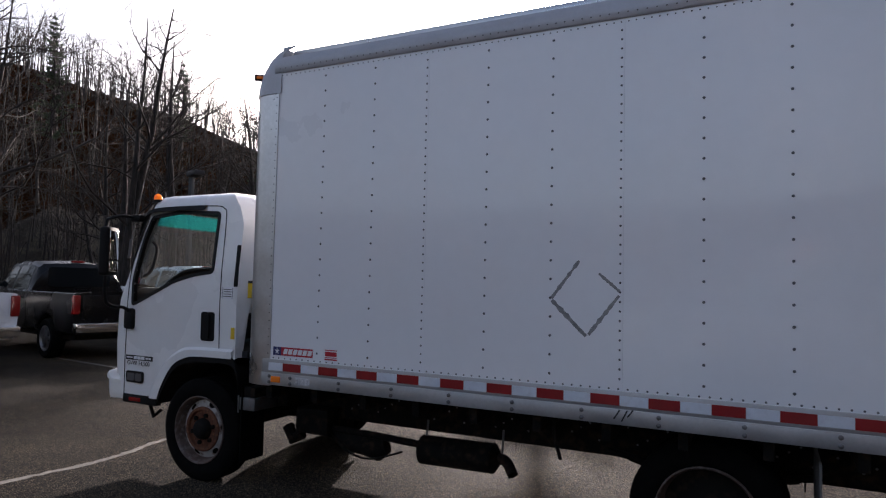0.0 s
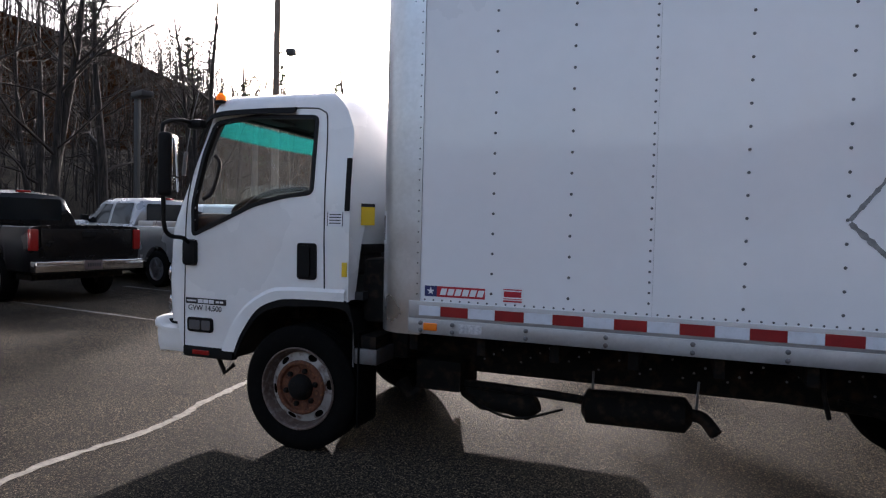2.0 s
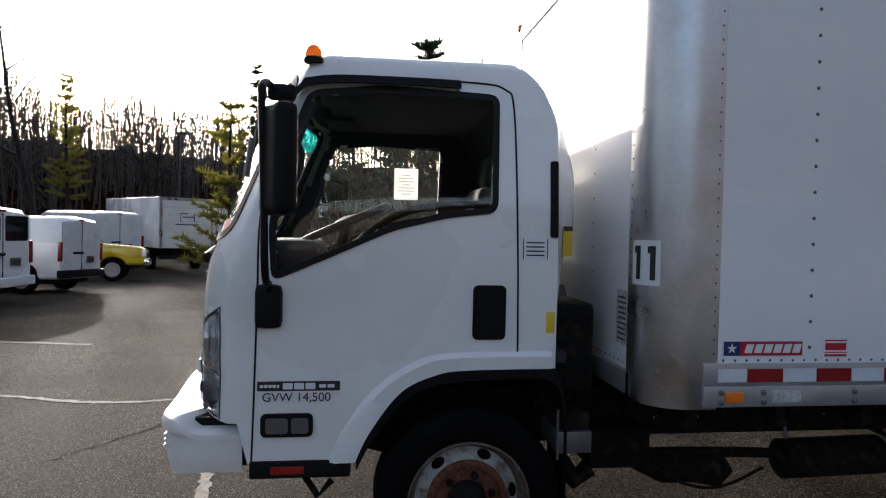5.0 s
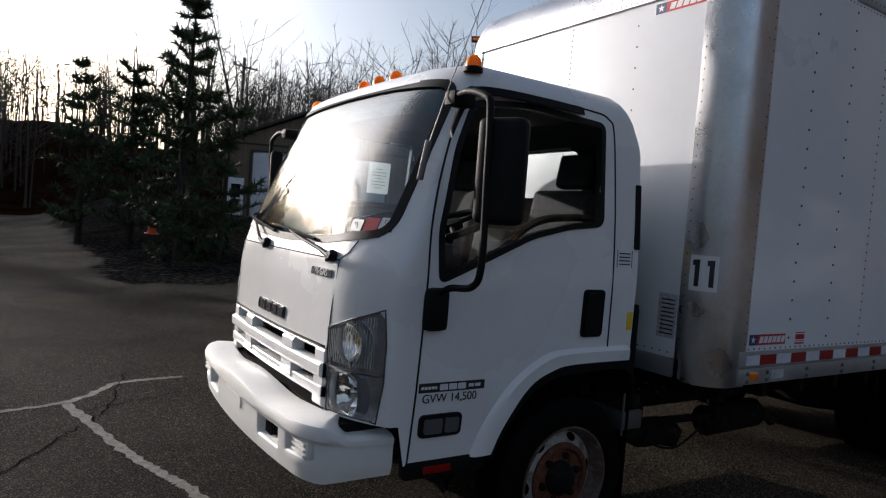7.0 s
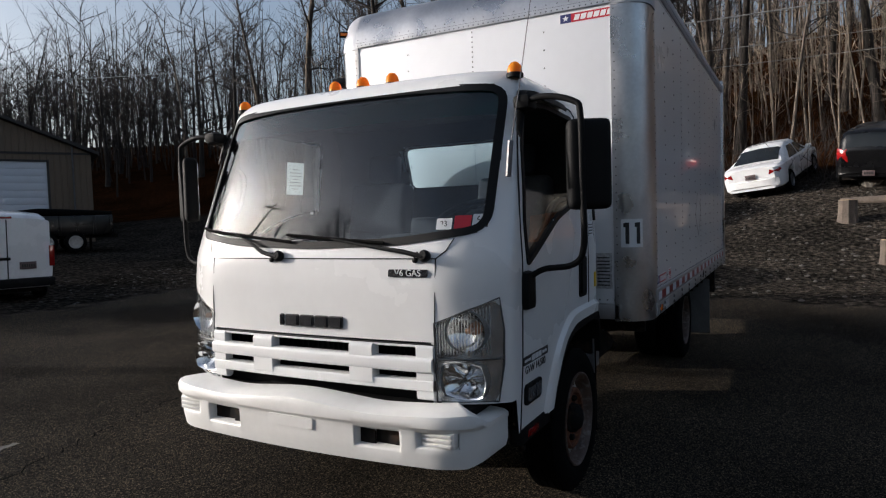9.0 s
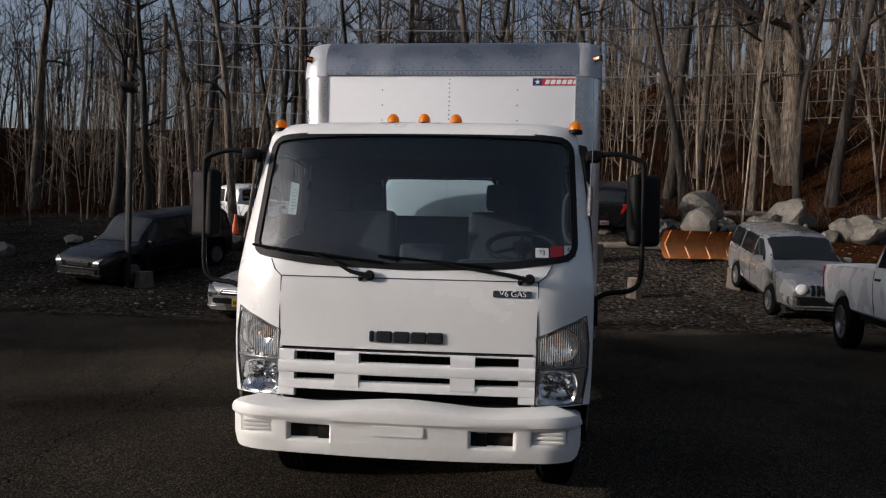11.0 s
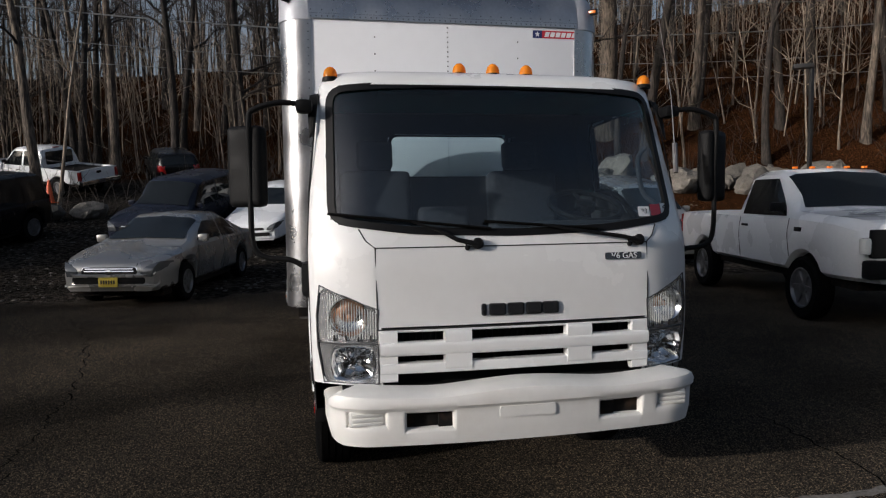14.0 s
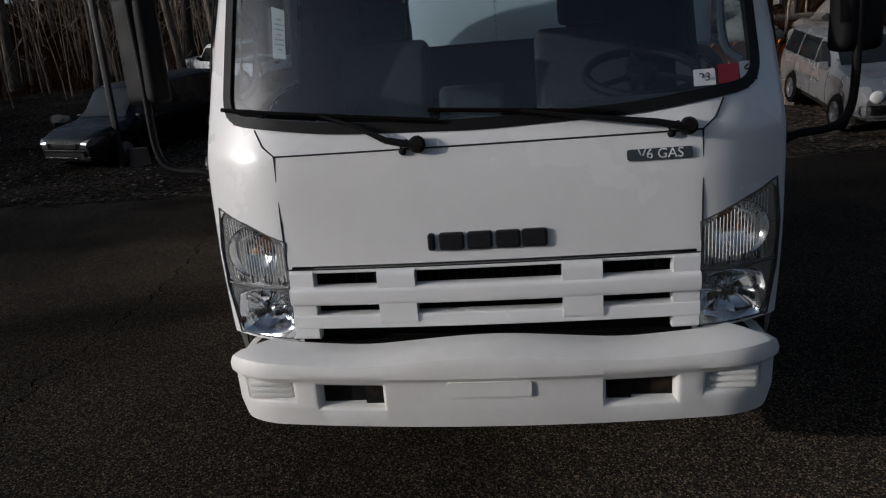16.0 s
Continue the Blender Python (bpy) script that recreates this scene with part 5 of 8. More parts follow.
box(bm, 1.71, 1.85, -0.91, -0.67, 0.70, 0.78, 0.012)
part("box_cover", bm, CHASSIS, tray)
bm = bmesh.new()
tube(bm, [(1.700, -0.925, 0.58), (1.700, -0.925, 0.80)], 0.006, 6)
part("clip_rod", bm, STEEL, tray)
bm = bmesh.new()
box(bm, 1.66, 1.96, YC - 0.70, YC + 0.70, 0.60, 1.14, 0.05)
box(bm, 1.70, 1.90, YC - 0.86, YC - 0.50, 0.85, 1.26, 0.04)
part("air_intake_box", bm, CHASSIS, truck)
bm = bmesh.new()
slab(bm, [(1.72, 1.32), (1.90, 1.30), (1.95, 1.05), (1.93, 1.0), (1.88, 1.22), (1.70, 1.26)], lambda a, b, c: (a, YC - 0.40 + c, b), 0.30)
part("intake_duct", bm, STEEL, truck)
for x, y, w in ((1.735, YC - 0.84, 0.26), (5.62, -0.92, 0.55), (5.62, 0.96, 0.55), (1.735, YC + 0.84, 0.26)):
    bm = bmesh.new()
    box(bm, x - 0.006, x + 0.006, y - w / 2, y + w / 2, 0.17 if x > 3 else 0.20, 0.80, 0.003)
    part("mud_flap", bm, RUBBER if x < 3 else FLAP, truck, "hanging mud flap")
bm = bmesh.new()
tube(bm, [(4.26, -1.02, 0.86), (4.27, -1.02, 0.72), (4.30, -1.0, 0.60)], 0.012, 8)
part("drain_hose", bm, CHASSIS, truck)
for s in (-1, 1):
    bm = bmesh.new()
    tube(bm, [(0.55, YC + s * 0.86, 0.58), (0.66, YC + s * 0.88, 0.42), (0.72, YC + s * 0.86, 0.48)], 0.016, 8)
    part("step_bracket", bm, CHASSIS, truck)

# ---- cargo box ----
BX0, BX1, BY, BZ0, BZ1 = 1.98, 7.02, 1.22, 0.885, 3.105
TOP = 3.29
SEAMS = [2.262, 3.482, 4.70, 5.92, 6.96]


def rivet(bm, p, nrm, r=0.0065):
    d, u, v = frame_of(nrm)
    p = Vector(p)
    ring = [bm.verts.new(p + (u * math.cos(2 * math.pi * k / 7) + v * math.sin(2 * math.pi * k / 7)) * r) for k in range(7)]
    up = [bm.verts.new(p + d * r * 0.55 + (u * math.cos(2 * math.pi * k / 7) + v * math.sin(2 * math.pi * k / 7)) * r * 0.6) for k in range(7)]
    for k in range(7):
        q = (k + 1) % 7
        bm.faces.new((ring[k], ring[q], up[q], up[k]))
    bm.faces.new(up)


cargo = part("cargo_box", box(box(bmesh.new(), 2.285, BX1, -BY + 0.03, BY - 0.03, BZ0 + 0.01, TOP - 0.06), BX0 + 0.03, 2.285, -0.99, 0.99, BZ0 + 0.01, 2.98), PANEL, truck, "white riveted aluminium cargo box")
for side in (-1, 1):
    for x0, x1 in zip(SEAMS, SEAMS[1:]):
        bm = bmesh.new()
        box(bm, x0 + 0.0005, x1 - 0.0005, min(side * BY, side * (BY - 0.028)), max(side * BY, side * (BY - 0.028)), BZ0 + 0.13, BZ1)
        sheet = part("side_panel", bm, PANEL, cargo, "white side panel", smooth=20)
        bm = bmesh.new()
        y = side * BY
        for c in range(1, 4):
            x = x0 + 0.406 * c
            dense = c == 3
            if dense:
                x = x1 - 0.016
            if x > x1:
                continue
            n = 38 if dense else 19
            for k in range(n):
                z = 1.125 + (3.035 - 1.125) * k / (n - 1)
                rivet(bm, (x, y, z), (0, side, 0), 0.0068 if dense else 0.0082)
        for k in range(24):
            rivet(bm, (x0 + 0.028 + (x1 - x0 - 0.05) * k / 23, y, 1.072), (0, side, 0), 0.006)
        for k in range(30):
            rivet(bm, (x0 + 0.02 + (x1 - x0 - 0.04) * k / 29, y, 3.082), (0, side, 0), 0.005)
        tagged(part("rivets", bm, RIVET, sheet, smooth=0), kind="stuff")
    # aluminium rails along the foot and the roof
    bm = bmesh.new()
    box(bm, 2.20, BX1 + 0.02, side * (BY + 0.004) - 0.012, side * (BY + 0.004) + 0.012, BZ0, 0.968, 0.003)
    foot = part("lower_rail", bm, RAIL, cargo, "scuffed bare aluminium lower rail")
    bm = bmesh.new()
    box(bm, 2.20, BX1 + 0.02, side * (BY + 0.001) - 0.01, side * (BY + 0.001) + 0.01, 0.968, 1.062, 0.003)
    part("tape_rail", bm, RAIL, cargo)
    bm = bmesh.new()
    bm.free()
    for x in [2.275] + [2.46 + 0.405 * k for k in range(12)]:
        for z in (0.905, 0.945):
            bm = bmesh.new()
            lathe(bm, [(0.013, 0.0), (0.012, 0.006), (0.006, 0.010)], (x, side * (BY + 0.016), z), (0, side, 0), 8)
            part("rail_bolt", bm, STEEL, foot)
    bm = bmesh.new()
    ring_mesh(bm, [[(x, side * (BY + 0.006), BZ1 - 0.005), (x, side * (BY + 0.014), BZ1 + 0.005), (x, side * (BY + 0.014), 3.185), (x, side * (BY - 0.01), 3.222), (x, side * (BY - 0.10), 3.245), (x, side * (BY - 0.10), BZ1)] for x in (2.22, 4.6, BX1 + 0.02)], True)
    part("top_rail", bm, CAP, cargo, "grey aluminium roof rail")
    bm = bmesh.new()
    for k in range(92):
        rivet(bm, (2.27 + 0.051 * k, side * (BY + 0.014), 3.13), (0, side, 0), 0.005)
    tagged(part("rail_rivets", bm, RIVET, cargo, smooth=0), kind="stuff")
    # reflective strips
    for k in range(15):
        x = 2.389 + 0.3062 * k
        y = side * (BY + 0.0125)
        bm = bmesh.new()
        box(bm, x, x + 0.155, y - 0.001, y + 0.001, 0.986, 1.040)
        part("red_strip", bm, RED_TAPE, cargo)
        bm = bmesh.new()
        a = x - 0.149 if k else 2.262
        box(bm, a, x - 0.002, y - 0.001, y + 0.001, 0.986, 1.040)
        part("white_strip", bm, WHITE_TAPE, cargo)
    bm = bmesh.new()
    box(bm, 2.292, 2.372, side * (BY + 0.016) - 0.008, side * (BY + 0.016) + 0.008, 0.905, 0.948, 0.006)
    part("side_marker_lamp", bm, AMBER, cargo)
    bm = bmesh.new()
    box(bm, 2.50, 2.625, side * (BY + 0.016) - 0.002, side * (BY + 0.016) + 0.002, 0.902, 0.952, 0.002)
    part("maker_plate", bm, STICKER_GREY, cargo)
    # rounded corner post
    bm = bmesh.new()
    R = 0.19
    rings = []
    for z in (BZ0 - 0.01, 1.6, 2.3, 2.965):
        ring = [(2.262, side * (BY + 0.006)), (1.98 + R, side * (BY + 0.006))]
        for k in range(1, 12):
            a = radians(90 * k / 12)
            ring.append((1.972 + R * (1 - math.sin(a)), side * (BY + 0.006 - R * (1 - math.cos(a)))))
        ring += [(1.972, side * (BY - R)), (1.972, side * 1.0), (1.995, side * 1.0), (2.03, side * 1.1), (2.2, side * 1.18), (2.262, side * 1.19)]
        rings.append([(x, y, z) for x, y in ring])
    ring_mesh(bm, rings)
    post = part("corner_post", bm, ALU, cargo, "brushed aluminium rounded corner post", smooth=30)
    bm = bmesh.new()
    for k in range(36):
        rivet(bm, (2.245, side * (BY + 0.006), 0.93 + 0.057 * k), (0, side, 0), 0.005)
        rivet(bm, (1.972, side * 1.022, 0.93 + 0.057 * k), (-1, 0, 0), 0.005)
    tagged(part("post_rivets", bm, RIVET, post, smooth=0), kind="stuff")
    # cast corner over the post
    bm = bmesh.new()
    rings = []
    for k in range(9):
        t = k / 8
        a = radians(90 * t)
        z = 2.955 + 0.335 * math.sin(a)
        back = 0.26 * (1 - math.cos(a))
        ring = []
        for q in range(9):
            b = radians(90 * q / 8)
            rr = R
            ring.append((1.968 + back + rr * (1 - math.sin(b)), side * (BY + 0.014 - rr * (1 - math.cos(b)) - 0.02 * t), z))
        ring += [(1.968 + back, side * 1.0, z), (2.28, side * 1.0, z), (2.28, side * (BY + 0.012 - 0.02 * t), z)]
        rings.append(ring)
    ring_mesh(bm, rings)
    cap = part("corner_cap", bm, CAP, cargo, "grey cast corner cap", smooth=40)
    bm = bmesh.new()
    box(bm, -0.045, 0.045, -0.012, 0.012, -0.024, 0.024, 0.006, Matrix.Translation((2.03, side * 1.168, 3.11)) @ Euler((radians(side * 0), 0, radians(side * 42 + 90))).to_matrix().to_4x4())
    lampm = part("clearance_lamp", bm, BLACK, cap)
    bm = bmesh.new()
    box(bm, -0.028, 0.028, -0.02, 0.02, -0.012, 0.010, 0.004, Matrix.Translation((2.026, side * 1.172, 3.11)) @ Euler((0, 0, radians(side * 42 + 90))).to_matrix().to_4x4())
    part("lens", bm, AMBER, lampm)

# front wall with its rivets
bm = bmesh.new()
box(bm, BX0, BX0 + 0.03, -1.03, 1.03, 0.99, 3.01, 0.001)
wall = part("front_panel", bm, PANEL, cargo, "white front wall")
bm = bmesh.new()
for y in (-0.545, 0.0, 0.545):
    n = 56 if y == 0 else 17
    for k in range(n):
        rivet(bm, (BX0, y + 0.0, 1.02 + 1.95 * k / (n - 1)), (-1, 0, 0), 0.006)
for k in range(40):
    rivet(bm, (BX0, -1.0 + 2.0 * k / 39, 1.015), (-1, 0, 0), 0.0055)
tagged(part("front_rivets", bm, RIVET, wall, smooth=0), kind="stuff")
bm = bmesh.new()
box(bm, BX0 - 0.008, BX0 + 0.02, -1.05, 1.05, BZ0, 0.985, 0.004)
part("front_sill", bm, RAIL, cargo)
# rounded nose along the roof's front edge
bm = bmesh.new()
rings = []
for y in (-1.02, -0.5, 0.5, 1.02):
    ring = [(1.972 + 0.26 * (1 - math.cos(radians(90 * k / 10))), 2.995 + 0.295 * math.sin(radians(90 * k / 10))) for k in range(11)]
    ring = [(1.966, 2.965), (1.966, 2.995)] + ring[1:] + [(2.35, 3.29), (2.35, 2.965)]
    rings.append([(x, y, z) for x, z in ring])
ring_mesh(bm, rings)
nose = part("roof_nose", bm, ALU, cargo, "rounded bare aluminium roof nose", smooth=35)
bm = bmesh.new()
for k in range(52):
    rivet(bm, (1.966, -1.0 + 2.0 * k / 51, 2.98), (-1, 0, 0), 0.0055)
    if k % 2:
        rivet(bm, (1.974, -1.0 + 2.0 * k / 51, 3.025), (-1, 0, 0.1), 0.0065)
tagged(part("nose_rivets", bm, RIVET, nose, smooth=0), kind="stuff")
bm = bmesh.new()
box(bm, 2.3, BX1, -1.14, 1.14, 3.23, 3.288, 0.02)
part("box_roof", bm, ALU, cargo)
bm = bmesh.new()
tube(bm, [(1.969, -1.02, 3.0), (1.969, 1.02, 3.0)], 0.0025, 5)
part("nose_seam", bm, GAP, nose)
# rear frame, step bumper and lamps
bm = bmesh.new()
for s in (-1, 1):
    box(bm, 6.96, 7.08, s * 1.17 - 0.07, s * 1.17 + 0.07, 0.86, 3.26, 0.01)
box(bm, 6.96, 7.08, -1.1, 1.1, 3.12, 3.26, 0.01)
box(bm, 6.96, 7.08, -1.1, 1.1, 0.80, 0.95, 0.01)
rear = part("rear_frame", bm, ALU, cargo)
bm = bmesh.new()
box(bm, 7.0, 7.03, -1.1, 1.1, 0.95, 3.12)
part("roll_up_door", bm, PANEL, cargo, "white roll-up rear door")
bm = bmesh.new()
box(bm, 7.06, 7.31, -1.0, 1.0, 0.47, 0.56, 0.01)
for s in (-1, 1):
    box(bm, 7.10, 7.18, s * 1.0 - 0.1, s * 1.0 + 0.1, 0.47, 0.88, 0.01)
part("rear_step", bm, CHASSIS, truck, "black steel rear step")

# worn square of tape marks left on the side
CORNERS = {"t": (4.470, 1.776), "r": (4.692, 1.586), "b": (4.505, 1.340), "l": (4.298, 1.543)}
for a, b, f0, f1, w in (("l", "t", 0.02, 0.93, 0.022), ("t", "r", 0.45, 0.97, 0.020), ("r", "b", 0.06, 0.95, 0.026), ("l", "b", 0.03, 0.98, 0.028)):
    p, q = Vector(CORNERS[a]), Vector(CORNERS[b])
    t = (q - p).normalized()
    nrm = Vector((-t.y, t.x))
    rng = random.Random(a + b)
    bm = bmesh.new()
    rows = []
    for k in range(15):
        c = p + (q - p) * (f0 + (f1 - f0) * k / 14)
        h = w / 2 * rng.uniform(0.55, 1.15)
        rows.append([(v.x, -BY - 0.0015, v.y) for v in (c - nrm * h, c + nrm * h * rng.uniform(0.7, 1.0))])
    ring_mesh(bm, rows, False)
    part("tape_residue", bm, GREY_TAPE, cargo, "grey remains of old tape", smooth=0)
bm = bmesh.new()
for x, z, l in ((4.66, 0.94, 0.05), (4.70, 0.935, 0.06), (4.73, 0.95, 0.04)):
    tube(bm, [(x, -BY - 0.0165, z - l / 2), (x + 0.03, -BY - 0.0165, z + l / 2)], 0.004, 5)
part("scuff", bm, INK, cargo, "dark scuff marks on the rail")


def maker_sticker(parent, place, w, h):
    """A navy and red maker's sticker with a star and pale bars."""
    bm = bmesh.new()
    ring_mesh(bm, [[place(a, b, o) for a, b in round_rect(w, h, 0.003)] for o in (0.0, 0.0012)])
    base = part("maker_sticker", bm, STICKER, parent, "navy and red maker's sticker with a star")
    for x0, x1, ma, nm in ((-0.485, -0.285, NAVY, "navy_field"), (-0.285, 0.485, RED_STICKER, "red_field")):
        bm = bmesh.new()
        ring_mesh(bm, [[place(a * w, b * h, o) for a, b in ((x0, -0.44), (x1, -0.44), (x1, 0.44), (x0, 0.44))] for o in (0.0012, 0.002)])
        part(nm, bm, ma, base)
    bm = bmesh.new()
    star = [(-0.385 * w + (0.34 if k % 2 == 0 else 0.14) * h * math.sin(math.pi * k / 5), (0.34 if k % 2 == 0 else 0.14) * h * math.cos(math.pi * k / 5)) for k in range(10)]
    ring_mesh(bm, [[place(a, b, o) for a, b in star] for o in (0.002, 0.0028)])
    part("star", bm, STICKER, base)
    for k in range(6):
        bm = bmesh.new()
        a0 = (-0.235 + 0.118 * k) * w
        sk = 0.03 * w
        ring_mesh(bm, [[place(a, b, o) for a, b in ((a0, -0.27 * h), (a0 + 0.092 * w, -0.27 * h), (a0 + 0.092 * w + sk, 0.27 * h), (a0 + sk, 0.27 * h))] for o in (0.002, 0.0028)])
        part("pale_bar", bm, STICKER, base)


maker_sticker(cargo, lambda a, b, o: Vector((2.462 + a, -BY - o, 1.121 + b)), 0.356, 0.066)
maker_sticker(cargo, lambda a, b, o: Vector((BX0 - o, -0.845 - a, 2.912 + b)), 0.372, 0.066)
bm = bmesh.new()
box(bm, 2.725, 2.845, -BY - 0.0015, -BY, 1.082, 1.166)
dealer = part("dealer_sticker", bm, STICKER, cargo, "white dealer's sticker with red bars")
bm = bmesh.new()
for x0, x1, z0, z1 in ((2.738, 2.832, 1.113, 1.143), (2.735, 2.835, 1.150, 1.156), (2.735, 2.835, 1.087, 1.096), (2.735, 2.835, 1.102, 1.106)):
    box(bm, x0, x1, -BY - 0.0025, -BY - 0.001, z0, z1)
part("red_bar", bm, RED_STICKER, dealer)
# number plates of the fleet on the corner post
R = 0.19
def post_point(arc, z, off):
    """A place on the rounded post, arc metres round from its side face towards the front."""
    a = min(max(arc / R, 0.0), math.pi / 2)
    return Vector((1.972 + R - (R + off) * math.sin(a), -(BY + 0.006 - R) - (R + off) * math.cos(a), z))
for c0 in (0.178, 0.250):
    bm = bmesh.new()
    ring_mesh(bm, [[post_point(c0 - 0.036 + 0.072 * k / 8, z, 0.002) for k in range(9)] for z in (1.367, 1.553)], False)
    plate = part("number_decal", bm, STICKER, cargo, "white decal with a black numeral one")
    bm = bmesh.new()
    ring_mesh(bm, [[post_point(c0 - 0.004 - 0.012 + 0.024 * k / 4, z, 0.0035) for k in range(5)] for z in (1.39, 1.53)], False)
    ring_mesh(bm, [[post_point(c0 + 0.008 + 0.012 * k / 2, z, 0.0035) for k in range(3)] for z in (1.50, 1.528)], False)
    part("numeral", bm, INK, plate)
bm = bmesh.new()
box(bm, BX0 - 0.0015, BX0, -0.985, -0.865, 1.09, 1.33)
doc = part("capacity_label", bm, STICKER_GREY, cargo, "faded printed label")
bm = bmesh.new()
for k in range(9):
    box(bm, BX0 - 0.003, BX0 - 0.001, -0.97, -0.885, 1.11 + 0.023 * k, 1.118 + 0.023 * k)
part("print_line", bm, INK, doc)

# ---- parked vehicles ----
def wheel_parts(parent, x, y, r, width, side, rim_material, spokes=6, wheel_name="wheel"):
    """A tyre with its rim; side is the sign of y on which the rim shows."""
    bm = bmesh.new()
    w = width / 2
    lathe(bm, [(r * 0.62, -w * 0.9), (r * 0.9, -w), (r * 0.985, -w * 0.75), (r, -w * 0.4), (r, w * 0.4), (r * 0.985, w * 0.75), (r * 0.9, w), (r * 0.62, w * 0.9)], (x, y, r), (0, side, 0), 28, cap=False)
    tyre = part(wheel_name, bm, RUBBER, parent)
    bm = bmesh.new()
    lathe(bm, [(r * 0.64, w * 0.55), (r * 0.64, w * 0.93), (r * 0.60, w * 0.95), (r * 0.57, w * 0.62), (r * 0.2, w * 0.5)], (x, y, r), (0, side, 0), 24, cap=False)
    for k in range(spokes):
        a = 2 * math.pi * k / spokes
        d, u, v = frame_of((0, side, 0))
        e = u * math.cos(a) + v * math.sin(a)
        f = d.cross(e)
        c = Vector((x, y, r))
        q = [c + d * w * 0.78 + e * r * s + f * r * t for s, t in ((0.06, -0.09), (0.6, -0.055), (0.6, 0.055), (0.06, 0.09))]
        p = [c + d * w * 0.58 + e * r * s + f * r * t for s, t in ((0.06, -0.09), (0.6, -0.055), (0.6, 0.055), (0.06, 0.09))]
        a4, b4 = [bm.verts.new(i) for i in q], [bm.verts.new(i) for i in p]
        bm.faces.new(a4)
        for i in range(4):
            bm.faces.new((a4[i], a4[(i + 1) % 4], b4[(i + 1) % 4], b4[i]))
    lathe(bm, [(r * 0.17, w * 0.5), (r * 0.16, w * 0.84), (r * 0.05, w * 0.9)], (x, y, r), (0, side, 0), 16)
    part("rim", bm, rim_material, tyre, "spoked metal rim")


class Shape:
    """A vehicle's skin: for each place along its length the sill, the belt, the top and the widths. It faces +x, its rear bumper at x = 0."""

    def __init__(self, length, half, sill, belt, top, roof_half, wheels, wheel_r, nose=0.10, tail=0.05, bed=None, soft=0.11, hard=0.0):
        self.length, self.half, self.sill, self.belt, self.top, self.roof_half = length, half, sill, belt, top, roof_half
        self.wheels, self.wheel_r, self.nose, self.tail, self.bed = wheels, wheel_r, nose, tail, bed
        self.soft, self.hard = soft, hard

    def bottom(self, x):
        z = self.sill
        for w in self.wheels:
            d, r = abs(x - w), self.wheel_r * 1.16
            if d < r:
                z = max(z, self.wheel_r * 0.98 + math.sqrt(r * r - d * d) * 0.98)
        return z

    def width(self, x):
        """The half width at the belt: the corners are rounded in plan."""
        w = self.half
        f, b = (self.length - x) / 0.75, x / 0.35
        if f < 1:
            w -= self.half * self.nose * 2.2 * (1 - f) ** 2.2
        if b < 1:
            w -= self.half * self.tail * 2 * (1 - b) ** 2.2
        return w

    def eased(self, x, table):
        """The table's value, its corners rounded off."""
        r = min(self.soft, max(0.0, x - self.hard) if self.hard else x, self.length - x)
        if r < 0.004:
            return interp(x, table)
        return sum(interp(x + r * k / 3, table) * w for k, w in ((-3, 1), (-2, 2), (-1, 3), (0, 4), (1, 3), (2, 2), (3, 1))) / 16

    def front(self, y, z):
        """How far forward the nose reaches at a height and a distance from the middle."""
        return self.reach(y, z, self.length * 0.6, self.length)

    def rear(self, y, z):
        return self.reach(y, z, self.length * 0.4, 0.0)

    def reach(self, y, z, near, far):
        """Halves the way between a place inside the skin and the car's end until the skin is met."""
        for _ in range(15):
            x = (near + far) / 2
            if self.width(x) * 0.985 < abs(y) or self.eased(x, self.top) < z:
                far = x
            else:
                near = x
        return near

    def end_patch(self, outline, side, rear=False, lift=0.008):
        """A piece lying on the nose or the tail, bounded by an outline in y and z."""
        cy, cz = sum(a for a, _ in outline) / len(outline), sum(b for _, b in outline) / len(outline)
        at_end = (lambda a, b: self.rear(a, b) - lift) if rear else (lambda a, b: self.front(a, b) + lift)
        rings = []
        for k, sink in ((1.0, 0.035), (1.0, 0.0), (0.75, 0.0), (0.4, 0.0), (0.06, 0.0)):
            rings.append([Vector((at_end(cy + (a - cy) * k, cz + (b - cz) * k) + (sink if rear else -sink), side * (cy + (a - cy) * k), cz + (b - cz) * k)) for a, b in outline])
        bm = bmesh.new()
        ring_mesh(bm, rings, True, False)
        bm.verts.ensure_lookup_table()
        bm.faces.new(bm.verts[-len(outline):])
        return bm

    def section(self, x):
        """Points from the sill's middle up to the roof's middle, on the +y side."""
        w, zb, belt, top = self.width(x), self.bottom(x), self.eased(x, self.belt), self.eased(x, self.top)
        lo = min(zb + 0.05, belt - 0.05)
        mid = min(max((zb + belt) / 2, self.sill + 0.28), belt - 0.03)
        pts = [(0, zb), (w * 0.90, zb), (w * 0.965, lo), (w * 0.998, max(mid, lo + 0.005)), (w, max(belt - 0.16, mid + 0.005)), (w * 0.972, belt)]
        if self.bed and self.bed[0] < x < self.bed[1]:
            floor = self.bed[2]
            pts += [(w * 0.95, belt + 0.015), (w * 0.90, belt + 0.012), (w * 0.885, belt - 0.05), (w * 0.88, floor), (0, floor)]
        elif top > belt + 0.08:
            rh = self.roof_half * w / self.half
            g = min(1.0, (top - belt) / 0.35)
            edge = w * 0.95 + (rh - w * 0.95) * g
